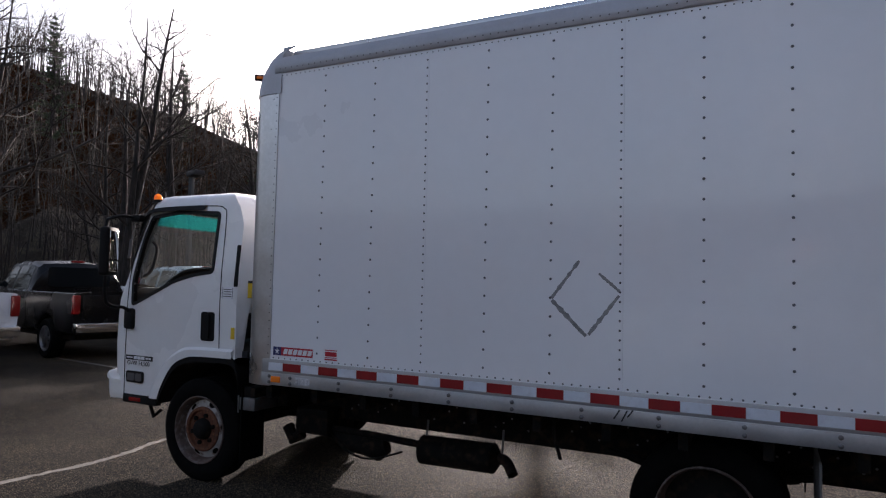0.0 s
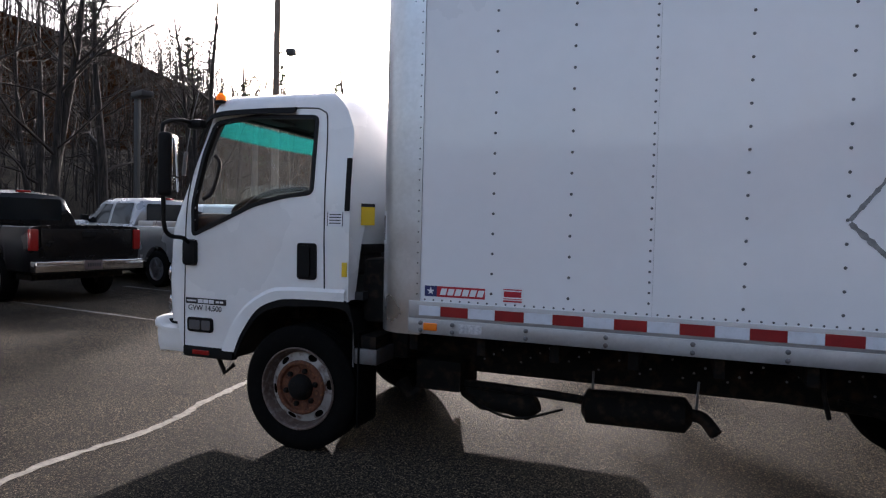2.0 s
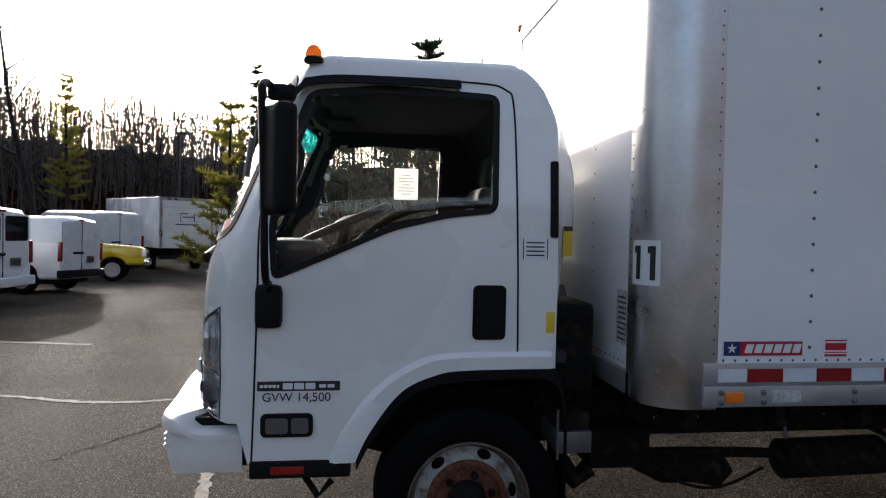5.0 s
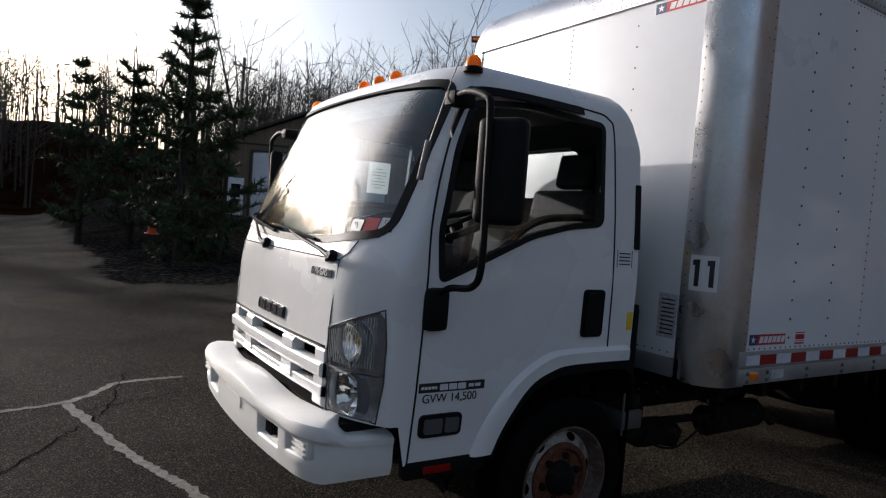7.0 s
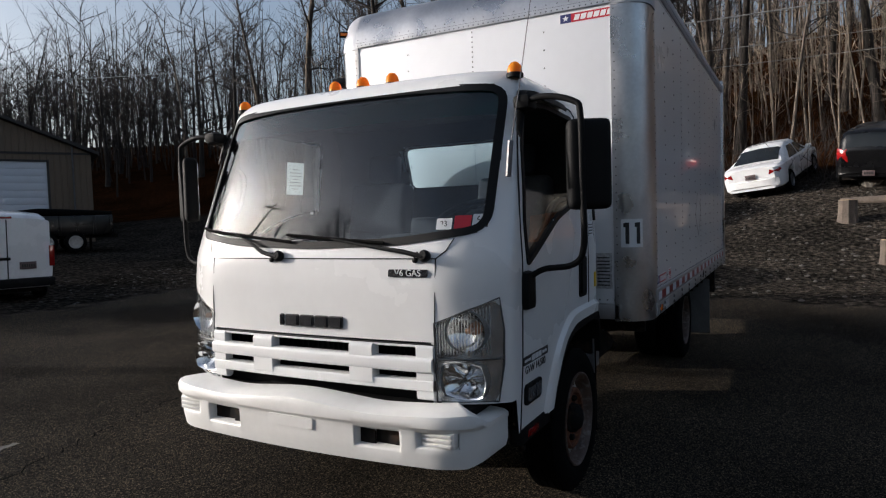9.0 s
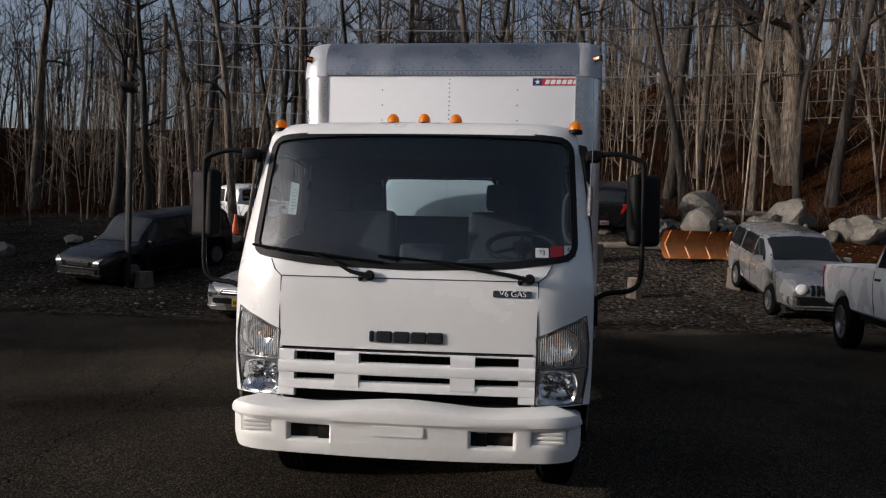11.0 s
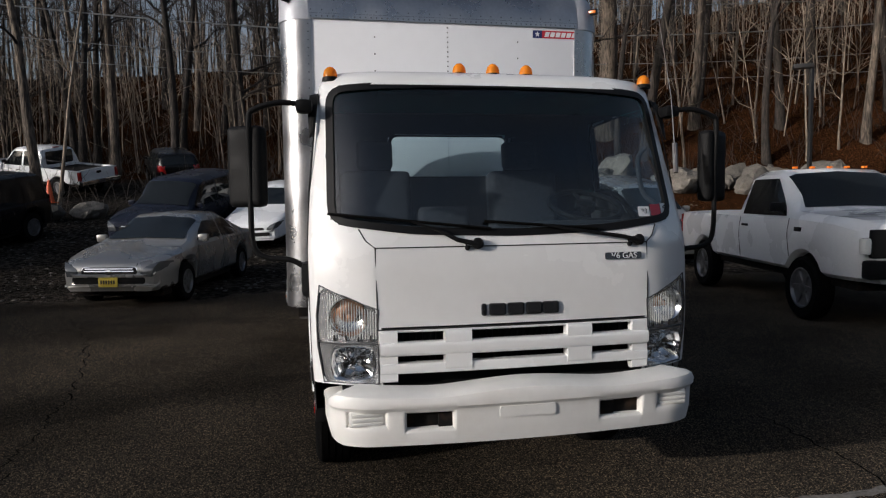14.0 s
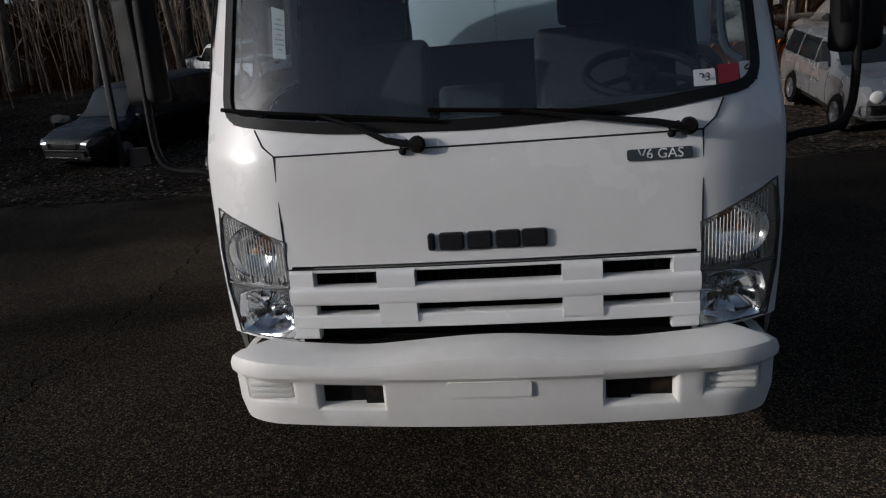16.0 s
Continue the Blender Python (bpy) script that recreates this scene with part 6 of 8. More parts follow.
            pts += [(w * 0.955, belt + 0.015), (w * 0.955 + (edge - w * 0.955) * 0.5, (belt + top) / 2), (edge, top - 0.09 * g), (edge - 0.11 * g, top - 0.015 * g), (0, top + 0.02)]
        else:
            pts += [(w * 0.95, belt + 0.012), (w * 0.88, max(top, belt + 0.02)), (w * 0.7, max(top, belt + 0.02) + 0.012), (w * 0.4, max(top, belt + 0.02) + 0.022), (0, max(top, belt + 0.02) + 0.026)]
        return pts

    def stations(self):
        xs = {round(k * self.length / 64, 4) for k in range(65)}
        for w in self.wheels:
            r = self.wheel_r * 1.16
            xs |= {round(w + r * math.sin(radians(a)), 4) for a in range(-90, 91, 15)} | {round(w - r - 0.004, 4), round(w + r + 0.004, 4)}
        for t in (self.belt, self.top):
            xs |= {round(a, 4) for a, _ in t}
        if self.bed:
            xs |= {self.bed[0] + 0.001, self.bed[0] - 0.001, self.bed[1] - 0.001, self.bed[1] + 0.001}
        return sorted(x for x in xs if 0 <= x <= self.length)

    def skin(self):
        bm = bmesh.new()
        rings = []
        for x in self.stations():
            s = self.section(x)
            rings.append([(x, y, z) for y, z in s] + [(x, -y, z) for y, z in s[-2:0:-1]])
        ring_mesh(bm, rings)
        return bm

    def side_patch(self, x0, x1, z0, z1, side, lift=0.006, n=8, slant=(0.0, 0.0), inset=0.0):
        """A panel lying on the side, from z0 to z1; slant moves its top corners along x."""
        bm = bmesh.new()
        rows = []
        for j in range(5):
            v = j / 4
            row = []
            for i in range(n + 1):
                u = i / n
                xa, xb = x0 + slant[0] * v, x1 + slant[1] * v
                x, z = xa + (xb - xa) * u, z0 + (z1 - z0) * v
                row.append((x, side * (self.side_y(x, z) + lift - inset), z))
            rows.append(row)
        ring_mesh(bm, rows, closed=False)
        return bm

    def side_y(self, x, z):
        s = [p for p in self.section(min(max(x, 0.02), self.length - 0.02))[1:]]
        for (ya, za), (yb, zb) in zip(s, s[1:]):
            if za <= z <= zb and zb > za:
                return ya + (yb - ya) * (z - za) / (zb - za)
        return s[0][0] if z < s[0][1] else s[-2][0]

    def top_patch(self, x0, x1, y0, y1, lift=0.008, n=8, m=10, waist=1.0):
        """A pane lying on the skin's upper side between two stations, y as a share of the top's half width at each end."""
        bm = bmesh.new()
        rows = []
        for i in range(n + 1):
            x = x0 + (x1 - x0) * i / n
            s = self.section(x)
            k = y0 + (y1 - y0) * i / n
            edge = s[-3][0] * k
            row = []
            for j in range(m + 1):
                y = edge * (2 * j / m - 1)
                a = abs(y)
                tail = s[-3:]
                z = tail[-1][1]
                for (ya, za), (yb, zb) in zip(tail, tail[1:]):
                    if yb <= a <= ya and ya > yb:
                        z = za + (zb - za) * (ya - a) / (ya - yb)
                row.append((x - (lift if x0 < x1 else -lift) * 0.0, y, z + lift))
            rows.append(row)
        ring_mesh(bm, rows, closed=False)
        return bm


def plate_part(parent, x, z, face, colour, y=0.0):
    """A number plate with unreadable bars."""
    bm = bmesh.new()
    box(bm, x - 0.008, x + 0.008, y - 0.15, y + 0.15, z - 0.075, z + 0.075, 0.004)
    p = part("number_plate", bm, colour, parent)
    bm = bmesh.new()
    for k in range(6):
        box(bm, x + face * 0.011 - 0.002, x + face * 0.011 + 0.002, y - 0.115 + 0.04 * k, y - 0.09 + 0.04 * k, z - 0.03, z + 0.03)
    part("plate_mark", bm, INK, p)


PAINTS = {}


def paint(name, colour, metal=0.0, rough=0.28):
    if name not in PAINTS:
        PAINTS[name] = mat(name + "_car_paint", colour, rough, metal, scale=1.4, amount=0.06, coat=0.7 if max(colour) > 0.05 else 0.1, rough_var=0.06, dirt=tuple(0.6 * c + 0.05 for c in colour), dirt_amount=0.05, spec=0.5 if max(colour) > 0.05 else 0.25)
    return PAINTS[name]


ALLOY = mat("alloy_wheel", (0.24, 0.24, 0.25), 0.35, 0.8, scale=20, amount=0.12)
LENS_CAR = mat("clear_car_lamp", (0.10, 0.105, 0.11), 0.12, 0.3, coat=0.6)
PLATE_Y = mat("yellow_plate", (0.55, 0.42, 0.05), 0.5)
PLATE_W = mat("dark_plate", (0.10, 0.07, 0.07), 0.5)


def vehicle(name, m, label, category, shape, body, windows, screens, lamps, extra=None, group="", rim=ALLOY, tyre_w=0.22, mirrors=None, handles=(), doors=(), trim=BLACK):
    """A parked vehicle. windows: (x0, x1, z0, z1, slant) on both sides. screens: (x0, x1, k0, k1) panes on the upper skin. lamps: (name, material, x, y, z, dx, dy, dz)."""
    top = thing(name, m, label, category, group)
    part("body", shape.skin(), body, top, smooth=32)
    for side in (1, -1):
        for x0, x1, z0, z1, slant in windows:
            part("side_window", shape.side_patch(x0, x1, z0, z1, side, 0.007, slant=slant), DARK_GLASS, top, "dark tinted side window")
        for x0, x1 in doors:
            for x in (x0, x1):
                bm = bmesh.new()
                b, t = shape.bottom(x) + 0.06, interp(x, shape.belt)
                tube(bm, [(x, side * (shape.side_y(x, b + (t - b) * k / 6) + 0.001), b + (t - b) * k / 6) for k in range(7)], 0.006, 5)
                part("door_gap", bm, GAP, top)
        for x, z in handles:
            bm = bmesh.new()
            y = shape.side_y(x, z)
            box(bm, x - 0.10, x + 0.10, side * y - 0.02, side * y + 0.02, z - 0.018, z + 0.018, 0.01)
            part("door_handle", bm, trim, top)
        if mirrors:
            x, z = mirrors
            y = side * (shape.side_y(x, z) + 0.13)
            bm = bmesh.new()
            box(bm, x - 0.05, x + 0.06, y - 0.095, y + 0.085, z - 0.05, z + 0.085, 0.04)
            box(bm, x - 0.02, x + 0.03, y - side * 0.10 - 0.08, y - side * 0.10 + 0.08, z - 0.06, z - 0.02, 0.01)
            part("door_mirror", bm, trim, top)
        for wx in shape.wheels:
            wheel_parts(top, wx, side * (shape.half - tyre_w / 2 - 0.015), shape.wheel_r, tyre_w, side, rim)
    for x0, x1, k0, k1 in screens:
        part("windscreen" if x0 > shape.length * 0.4 else "rear_window", shape.top_patch(x0, x1, k0, k1, 0.016, 14, 14), DARK_GLASS, top, "dark glass")
    bm = bmesh.new()
    box(bm, 0.25, shape.length - 0.3, -shape.half * 0.8, shape.half * 0.8, shape.sill - 0.12, shape.sill + 0.5)
    part("underbody", bm, CHASSIS, top)
    for n, material, x, y, z, dx, dy, dz in lamps:
        for side in ((1, -1) if y else (1,)):
            bm = bmesh.new()
            box(bm, x - dx / 2, x + dx / 2, side * y - dy / 2, side * y + dy / 2, z - dz / 2, z + dz / 2, min(dx, dy, dz) * 0.3)
            part(n, bm, material, top)
    if extra:
        extra(top, shape)
    return top


def at(x, y, heading, lift=0.0):
    """A pose for a vehicle whose rear middle stands at (x, y), heading in degrees, on the slope of the ground under it."""
    a = radians(heading)
    c, s = math.cos(a), math.sin(a)
    h0, h1 = height(x, y), height(x + 4 * c, y + 4 * s)
    hl, hr = height(x + 2 * c - s, y + 2 * s + c), height(x + 2 * c + s, y + 2 * s - c)
    return Matrix.Translation((x, y, h0 + lift)) @ Euler((math.atan2(hl - hr, 2), -math.atan2(h1 - h0, 4), a)).to_matrix().to_4x4()


def pickup(name, m, label, colour, length=5.7, half=0.98, roof=1.88, belt=1.12, cab=(2.2, 4.1), wheel_r=0.39, lifted=0.0, axle=(1.15, 4.6), double=True, tail=RED_LENS, chrome=CHROME, toolbox=False, tall_sill=0.52, work_truck=False):
    """A pickup truck with an open bed."""
    c0, c1 = cab
    L = length
    s = Shape(L, half, tall_sill + lifted, [(0, belt + lifted), (c0, belt + lifted), (c1, belt + 0.02 + lifted), (L - 0.55, belt - 0.02 + lifted), (L, belt - 0.14 + lifted)],
              [(0, belt + lifted), (c0 - 0.002, belt + lifted), (c0 + 0.002, roof - 0.25 + lifted), (c0 + 0.12, roof - 0.06 + lifted), (c0 + 0.45, roof + lifted), (c1 - 0.75, roof - 0.01 + lifted), (c1 - 0.55, roof - 0.08 + lifted), (c1, belt + 0.12 + lifted), (L - 0.45, belt + 0.07 + lifted), (L - 0.06, belt + 0.02 + lifted), (L, belt - 0.10 + lifted)],
              half * 0.78, axle, wheel_r, nose=0.10, tail=0.02, bed=(0.09, c0 - 0.05, 0.86 + lifted), hard=c0 + 0.15)
    z0, z1 = belt + 0.05 + lifted, roof - 0.13 + lifted
    if double:
        mid = (c0 + c1) / 2 - 0.12
        wins = [(c0 + 0.18, mid - 0.05, z0, z1, (0.05, 0.0)), (mid + 0.05, c1 - 0.16, z0, z1 - 0.02, (0.0, -0.52))]
        doors = [(c0 + 0.1, mid), (mid, c1 - 0.05)]
        hand = [(c0 + 0.35, belt - 0.12 + lifted), (mid + 0.22, belt - 0.12 + lifted)]
    else:
        wins = [(c0 + 0.14, c1 - 0.16, z0, z1 - 0.02, (0.05, -0.52))]
        doors = [(c0 + 0.1, c1 - 0.05)]
        hand = [(c0 + 0.3, belt - 0.12 + lifted)]

    def extra(top, sh):
        bm = bmesh.new()
        box(bm, -0.03, 0.02, -half * 0.80, half * 0.80, 0.80 + lifted, belt - 0.02 + lifted, 0.015)
        part("tailgate", bm, colour, top)
        bm = bmesh.new()
        box(bm, -0.045, -0.02, -0.12, 0.12, belt - 0.16 + lifted, belt - 0.06 + lifted, 0.01)
        part("tailgate_handle", bm, BLACK, top)
        bm = bmesh.new()
        box(bm, -0.16, 0.02, -half * 0.96, half * 0.96, 0.56 + lifted, 0.74 + lifted, 0.03)
        part("rear_bumper", bm, chrome, top, "chromed steel step bumper")
        bm = bmesh.new()
        box(bm, L - 0.06, L + 0.10, -half * 0.93, half * 0.93, 0.50 + lifted, 0.72 + lifted, 0.04)
        part("front_bumper", bm, chrome, top)
        bm = bmesh.new()
        box(bm, L - 0.05, L + 0.025, -half * (0.86 if work_truck else 0.58), half * (0.86 if work_truck else 0.58), 0.74 + lifted, belt - (0.06 if work_truck else 0.14) + lifted, 0.03)
        part("grille", bm, BLACK, top)
        plate_part(top, -0.17, 0.66 + lifted, -1, PLATE_W)
        x = c0 - 0.006
        bm = bmesh.new()
        slab(bm, round_rect(half * 1.28, roof - belt - 0.24, 0.06), lambda a, b, c: (x - c, a, (roof + belt) / 2 + lifted - 0.02 + b), 0.012)
        part("rear_window", bm, DARK_GLASS, top, "dark tinted rear window")
        bm = bmesh.new()
        box(bm, c0 + 0.10, c0 + 0.16, -0.13, 0.13, roof + lifted - 0.035, roof + lifted + 0.012, 0.01)
        part("high_brake_lamp", bm, RED_LENS, top)
        if work_truck:
            for side in (1, -1):
                bm = bmesh.new()
                box(bm, c1 + 0.12, c1 + 0.30, side * half * 0.99 - 0.012, side * half * 0.99 + 0.012, belt + lifted - 0.15, belt + lifted - 0.09, 0.005)
                part("fender_badge", bm, BLACK, top)
            for k in range(5):
                bm = bmesh.new()
                box(bm, c1 - 0.80, c1 - 0.73, -0.52 + 0.26 * k - 0.03, -0.52 + 0.26 * k + 0.03, roof + lifted - 0.005, roof + lifted + 0.03, 0.012)
                part("cab_lamp", bm, AMBER, top, "small amber cab roof lamp")
        if toolbox:
            bm = bmesh.new()
            box(bm, c0 - 0.62, c0 - 0.08, -half * 0.9, half * 0.9, belt - 0.08 + lifted, belt + 0.13 + lifted, 0.02)
            part("tool_box", bm, ALU, top, "bare metal tool box across the bed")

    return vehicle(name, m, label, "pickup truck", s, colour, wins, [(c1 - 0.03, c1 - 0.56, 0.86, 0.93)],
                   [("tail_lamp", tail, 0.02, half - 0.09, belt - 0.20 + lifted, 0.10, 0.14, 0.36), ("head_lamp", WHITE_LENS, L - 0.06, half - 0.24, 0.88 + lifted, 0.14, 0.34, 0.20)],
                   extra, rim=ALLOY, mirrors=(c1 - 0.30, belt + 0.16 + lifted), handles=hand, doors=doors, tyre_w=0.25)


def van(name, m, label, length, half, roof, colour, belt=1.25, nose=0.95, wheel_r=0.34, axle=(0.95, 3.9), sill=0.34, rear_glass=True, side_glass=False, red_top=True):
    """A panel van seen mostly from its back doors."""
    L = length
    s = Shape(L, half, sill, [(0, belt), (L - nose - 0.4, belt), (L - 0.35, belt - 0.28), (L, belt - 0.45)],
              [(0, roof - 0.10), (0.05, roof - 0.03), (0.25, roof), (L - nose - 1.15, roof), (L - nose - 0.8, roof - 0.08), (L - nose, belt + 0.10), (L - 0.25, belt - 0.16), (L, belt - 0.42)], half * 0.86, axle, wheel_r, nose=0.09, tail=0.03)
    wins = [(L - nose - 1.30, L - nose - 0.22, belt + 0.05, roof - 0.22, (0.0, -0.45))]
    if side_glass:
        wins += [(0.35, 1.3, belt + 0.05, roof - 0.22, (0, 0))]

    def extra(top, sh):
        h = half * 0.90
        for side in (1, -1):
            bm = bmesh.new()
            slab(bm, round_rect(h - 0.02, roof - 0.14 - sill - 0.24, 0.06), lambda a, b, c: (-0.012 + c, side * (h / 2) + a, (roof - 0.12 + sill + 0.22) / 2 + b), 0.02)
            door = part("rear_door", bm, colour, top)
            bm = bmesh.new()
            slab(bm, round_rect(h - 0.14, (roof - belt) - 0.22, 0.05), lambda a, b, c: (-0.018 + c, side * (h / 2) + a, (belt + 0.05 + roof - 0.16) / 2 + b), 0.01)
            if rear_glass:
                part("rear_window", bm, DARK_GLASS, door, "dark glass in the rear door")
            else:
                part("pressed_panel", bm, colour, door)
        bm = bmesh.new()
        box(bm, -0.02, 0.0, -0.008, 0.008, sill + 0.2, roof - 0.12)
        part("door_gap", bm, GAP, top)
        bm = bmesh.new()
        box(bm, -0.10, 0.06, -half * 0.96, half * 0.96, sill + 0.02, sill + 0.20, 0.03)
        part("rear_bumper", bm, BLACK if not rear_glass else colour, top)
        bm = bmesh.new()
        box(bm, -0.035, 0.0, -0.05, 0.35, belt - 0.22, belt - 0.16, 0.01)
        part("door_handle", bm, BLACK, top)
        plate_part(top, -0.03, belt - 0.34, -1, PLATE_W, y=-0.35)
        if red_top:
            bm = bmesh.new()
            box(bm, -0.015, 0.03, -0.10, 0.10, roof - 0.10, roof - 0.055, 0.01)
            part("high_brake_lamp", bm, RED_LENS, top)

    return vehicle(name, m, label, "van", s, colour, wins, [(L - nose - 0.02, L - nose - 0.78, 0.88, 0.95)],
                   [("tail_lamp", RED_LENS, 0.0, half - 0.07, belt - 0.16, 0.07, 0.10, 0.44), ("head_lamp", WHITE_LENS, L - 0.12, half - 0.25, belt - 0.42, 0.16, 0.3, 0.18)],
                   extra, rim=ALLOY, mirrors=(L - nose - 0.25, belt + 0.12), handles=[(L - nose - 1.2, belt - 0.14)], doors=[(L - nose - 1.35, L - nose - 0.1)], tyre_w=0.2)


def sedan(name, m, label, colour, length=4.75, half=0.89, roof=1.45, wheel_r=0.325, category="car", estate=False, suv=False, grille=None, plate=None):
    """A saloon, an estate or a sport utility car."""
    L = length
    belt = 0.92 if not suv else 1.05
    bon = belt - 0.04 if not suv else belt + 0.0
    if estate or suv:
        top = [(0, belt + 0.05), (0.03, belt + 0.12), (0.16, roof - 0.14), (0.35, roof - 0.03), (0.8, roof), (L - 2.15, roof), (L - 1.95, roof - 0.06), (L - 1.28, belt + 0.08), (L - 0.5, bon), (L - 0.08, bon - 0.13), (L, bon - 0.25)]
        screens = [(L - 1.30, L - 1.93, 0.88, 0.95), (0.04, 0.20, 0.92, 0.92)]
        wins = [(0.35, 1.15, belt + 0.05, roof - 0.12, (0.06, 0)), (1.22, 2.1, belt + 0.05, roof - 0.12, (0, 0)), (2.17, L - 1.46, belt + 0.05, roof - 0.15, (0, -0.55))]
        doors = [(1.2, 2.13), (2.13, L - 1.42)]
    else:
        top = [(0, belt - 0.06), (0.06, belt + 0.05), (0.62, belt + 0.10), (1.35, roof - 0.10), (1.75, roof), (L - 2.2, roof - 0.01), (L - 2.0, roof - 0.07), (L - 1.22, belt + 0.07), (L - 0.45, bon - 0.03), (L - 0.12, bon - 0.11), (L - 0.03, bon - 0.18), (L, bon - 0.27)]
        screens = [(L - 1.26, L - 1.97, 0.88, 0.95), (0.66, 1.36, 0.84, 0.92)]
        wins = [(1.15, 2.05, belt + 0.05, roof - 0.14, (0.45, 0)), (2.13, L - 1.50, belt + 0.05, roof - 0.15, (0, -0.60))]
        doors = [(1.25, 2.09), (2.09, L - 1.4)]
    s = Shape(L, half, 0.30 if not suv else 0.38, [(0, belt), (1.0, belt + 0.01), (L - 1.3, belt - 0.03), (L - 0.4, bon - 0.08), (L - 0.1, bon - 0.16), (L, bon - 0.30)], top, half * 0.74 if not suv else half * 0.80, (0.98, L - 0.92), wheel_r, nose=0.09, tail=0.12)

    def extra(t, sh):
        low = sh.sill + 0.05
        part("front_bumper", sh.end_patch(round_rect(half * 1.72, 0.20, 0.05, 4, cy=low + 0.13), 1, lift=0.03), colour if grille != "slots" else BLACK, t)
        part("air_intake", sh.end_patch(round_rect(half * 1.30, 0.10, 0.03, 4, cy=low + 0.12), 1, lift=0.038), BLACK, t)
        part("front_lip", sh.end_patch(round_rect(half * 1.66, 0.035, 0.012, 4, cy=low + 0.035), 1, lift=0.05), colour, t)
        if grille == "slats":
            gz = bon - 0.28
            back = part("grille", sh.end_patch(round_rect(0.86, 0.15, 0.05, 4, cy=gz), 1, lift=0.014), BLACK, t, "dark grille with chromed bars")
            part("grille_frame", sh.end_patch(round_rect(0.885, 0.172, 0.06, 4, cy=gz), 1, lift=0.007), CHROME, back)
            part("emblem", sh.end_patch(round_rect(0.10, 0.07, 0.034, 5, cy=gz), 1, lift=0.034), CHROME, back)
            for k in range(4):
                part("grille_bar", sh.end_patch(round_rect(0.80 - 0.03 * abs(k - 1.5), 0.015, 0.005, 3, cy=gz - 0.054 + 0.036 * k), 1, lift=0.026), CHROME, back)
        elif grille == "slots":
            bm = bmesh.new()
            for k in range(7):
                box(bm, L - 0.08, L + 0.02, -0.36 + 0.11 * k, -0.30 + 0.11 * k, 0.68, 0.90, 0.02)
            part("grille", bm, BLACK, t, "seven upright grille slots")
        else:
            part("grille", sh.end_patch(round_rect(0.84, 0.11, 0.04, 4, cy=bon - 0.29), 1, lift=0.010), BLACK, t)
        part("rear_bumper", sh.end_patch(round_rect(half * 1.75, 0.24, 0.06, 4, cy=sh.sill + 0.20), 1, True, 0.04), colour, t)
        if plate:
            plate_part(t, L + 0.055, 0.45, 1, plate)
        plate_part(t, -0.04 if not (estate or suv) else -0.055, 0.72 if not suv else 0.5, -1, PLATE_W)

        zl = bon - 0.27
        for side in (1, -1):
            if grille == "slots":
                bm = bmesh.new()
                lathe(bm, [(0.115, 0.0), (0.115, 0.03), (0.09, 0.045), (0.03, 0.05)], (sh.front(half * 0.62, zl + 0.03) - 0.01, side * half * 0.62, zl + 0.03), (1, 0, 0), 18)
                part("head_lamp", bm, WHITE_LENS, t)
            else:
                part("head_lamp", sh.end_patch([(half * 0.55, zl - 0.075), (half * 0.76, zl - 0.08), (half * 0.90, zl - 0.04), (half * 0.965, zl + 0.06), (half * 0.95, zl + 0.13), (half * 0.86, zl + 0.145), (half * 0.70, zl + 0.10), (half * 0.58, zl + 0.03)], side, lift=0.018), LENS_CAR, t)
            zt = belt - (0.12 if not (estate or suv) else 0.05)
            ht = 0.075 if not (estate or suv) else 0.19
            part("tail_lamp", sh.end_patch([(half * 0.58, zt - ht), (half * 0.9, zt - ht * 0.9), (half * 0.955, zt), (half * 0.92, zt + ht), (half * 0.62, zt + ht * 0.9)], side, True, 0.012), RED_LENS, t)

    return vehicle(name, m, label, category, s, colour, wins, screens, [], extra, mirrors=(L - 1.55, belt + 0.08), handles=[(2.25, belt - 0.10), (1.35, belt - 0.10)], doors=doors, trim=colour, tyre_w=0.2)

# ---- what stands round the lot ----
WHITE_CAR, SILVER, DARK, NAVY_CAR, YELLOW_CAR, GREY_SILVER = (paint("white", (0.72, 0.73, 0.74)), paint("silver", (0.34, 0.34, 0.34), 0.6), paint("black", (0.0035, 0.0035, 0.004)),
                                                               paint("navy", (0.010, 0.012, 0.022)), paint("yellow", (0.62, 0.42, 0.015)), paint("champagne", (0.36, 0.35, 0.33), 0.6))


def rear_of(fx, fy, heading, length):
    """Where the rear stands when the front's middle is known."""
    return fx - length * math.cos(radians(heading)), fy - length * math.sin(radians(heading))


pickup("pickup_truck", at(-5.95, 3.85, 169), "black crew-cab pickup truck with chrome bumper on asphalt", DARK, cab=(2.0, 4.15), roof=1.93, belt=1.28)
pickup("pickup_truck", at(-6.24, 0.98, 169), "white crew-cab pickup truck with red tail lamps", WHITE_CAR, cab=(2.0, 4.15), roof=1.93, belt=1.28)
pickup("pickup_truck", at(-5.6, 7.1, 168), "silver pickup truck with a beige tailgate and red lamps", SILVER, cab=(2.0, 4.15), roof=1.93, belt=1.28, toolbox=True)
van("van", at(-5.75, 9.45, 173), "white compact van with one wide dark rear window", 4.75, 0.90, 1.86, WHITE_CAR, belt=1.16, axle=(0.85, 3.7), wheel_r=0.33)
van("van", at(-5.65, 12.7, 172), "small white panel van with blank rear doors", 4.45, 0.91, 1.77, WHITE_CAR, belt=1.12, axle=(0.85, 3.5), wheel_r=0.33, rear_glass=False)
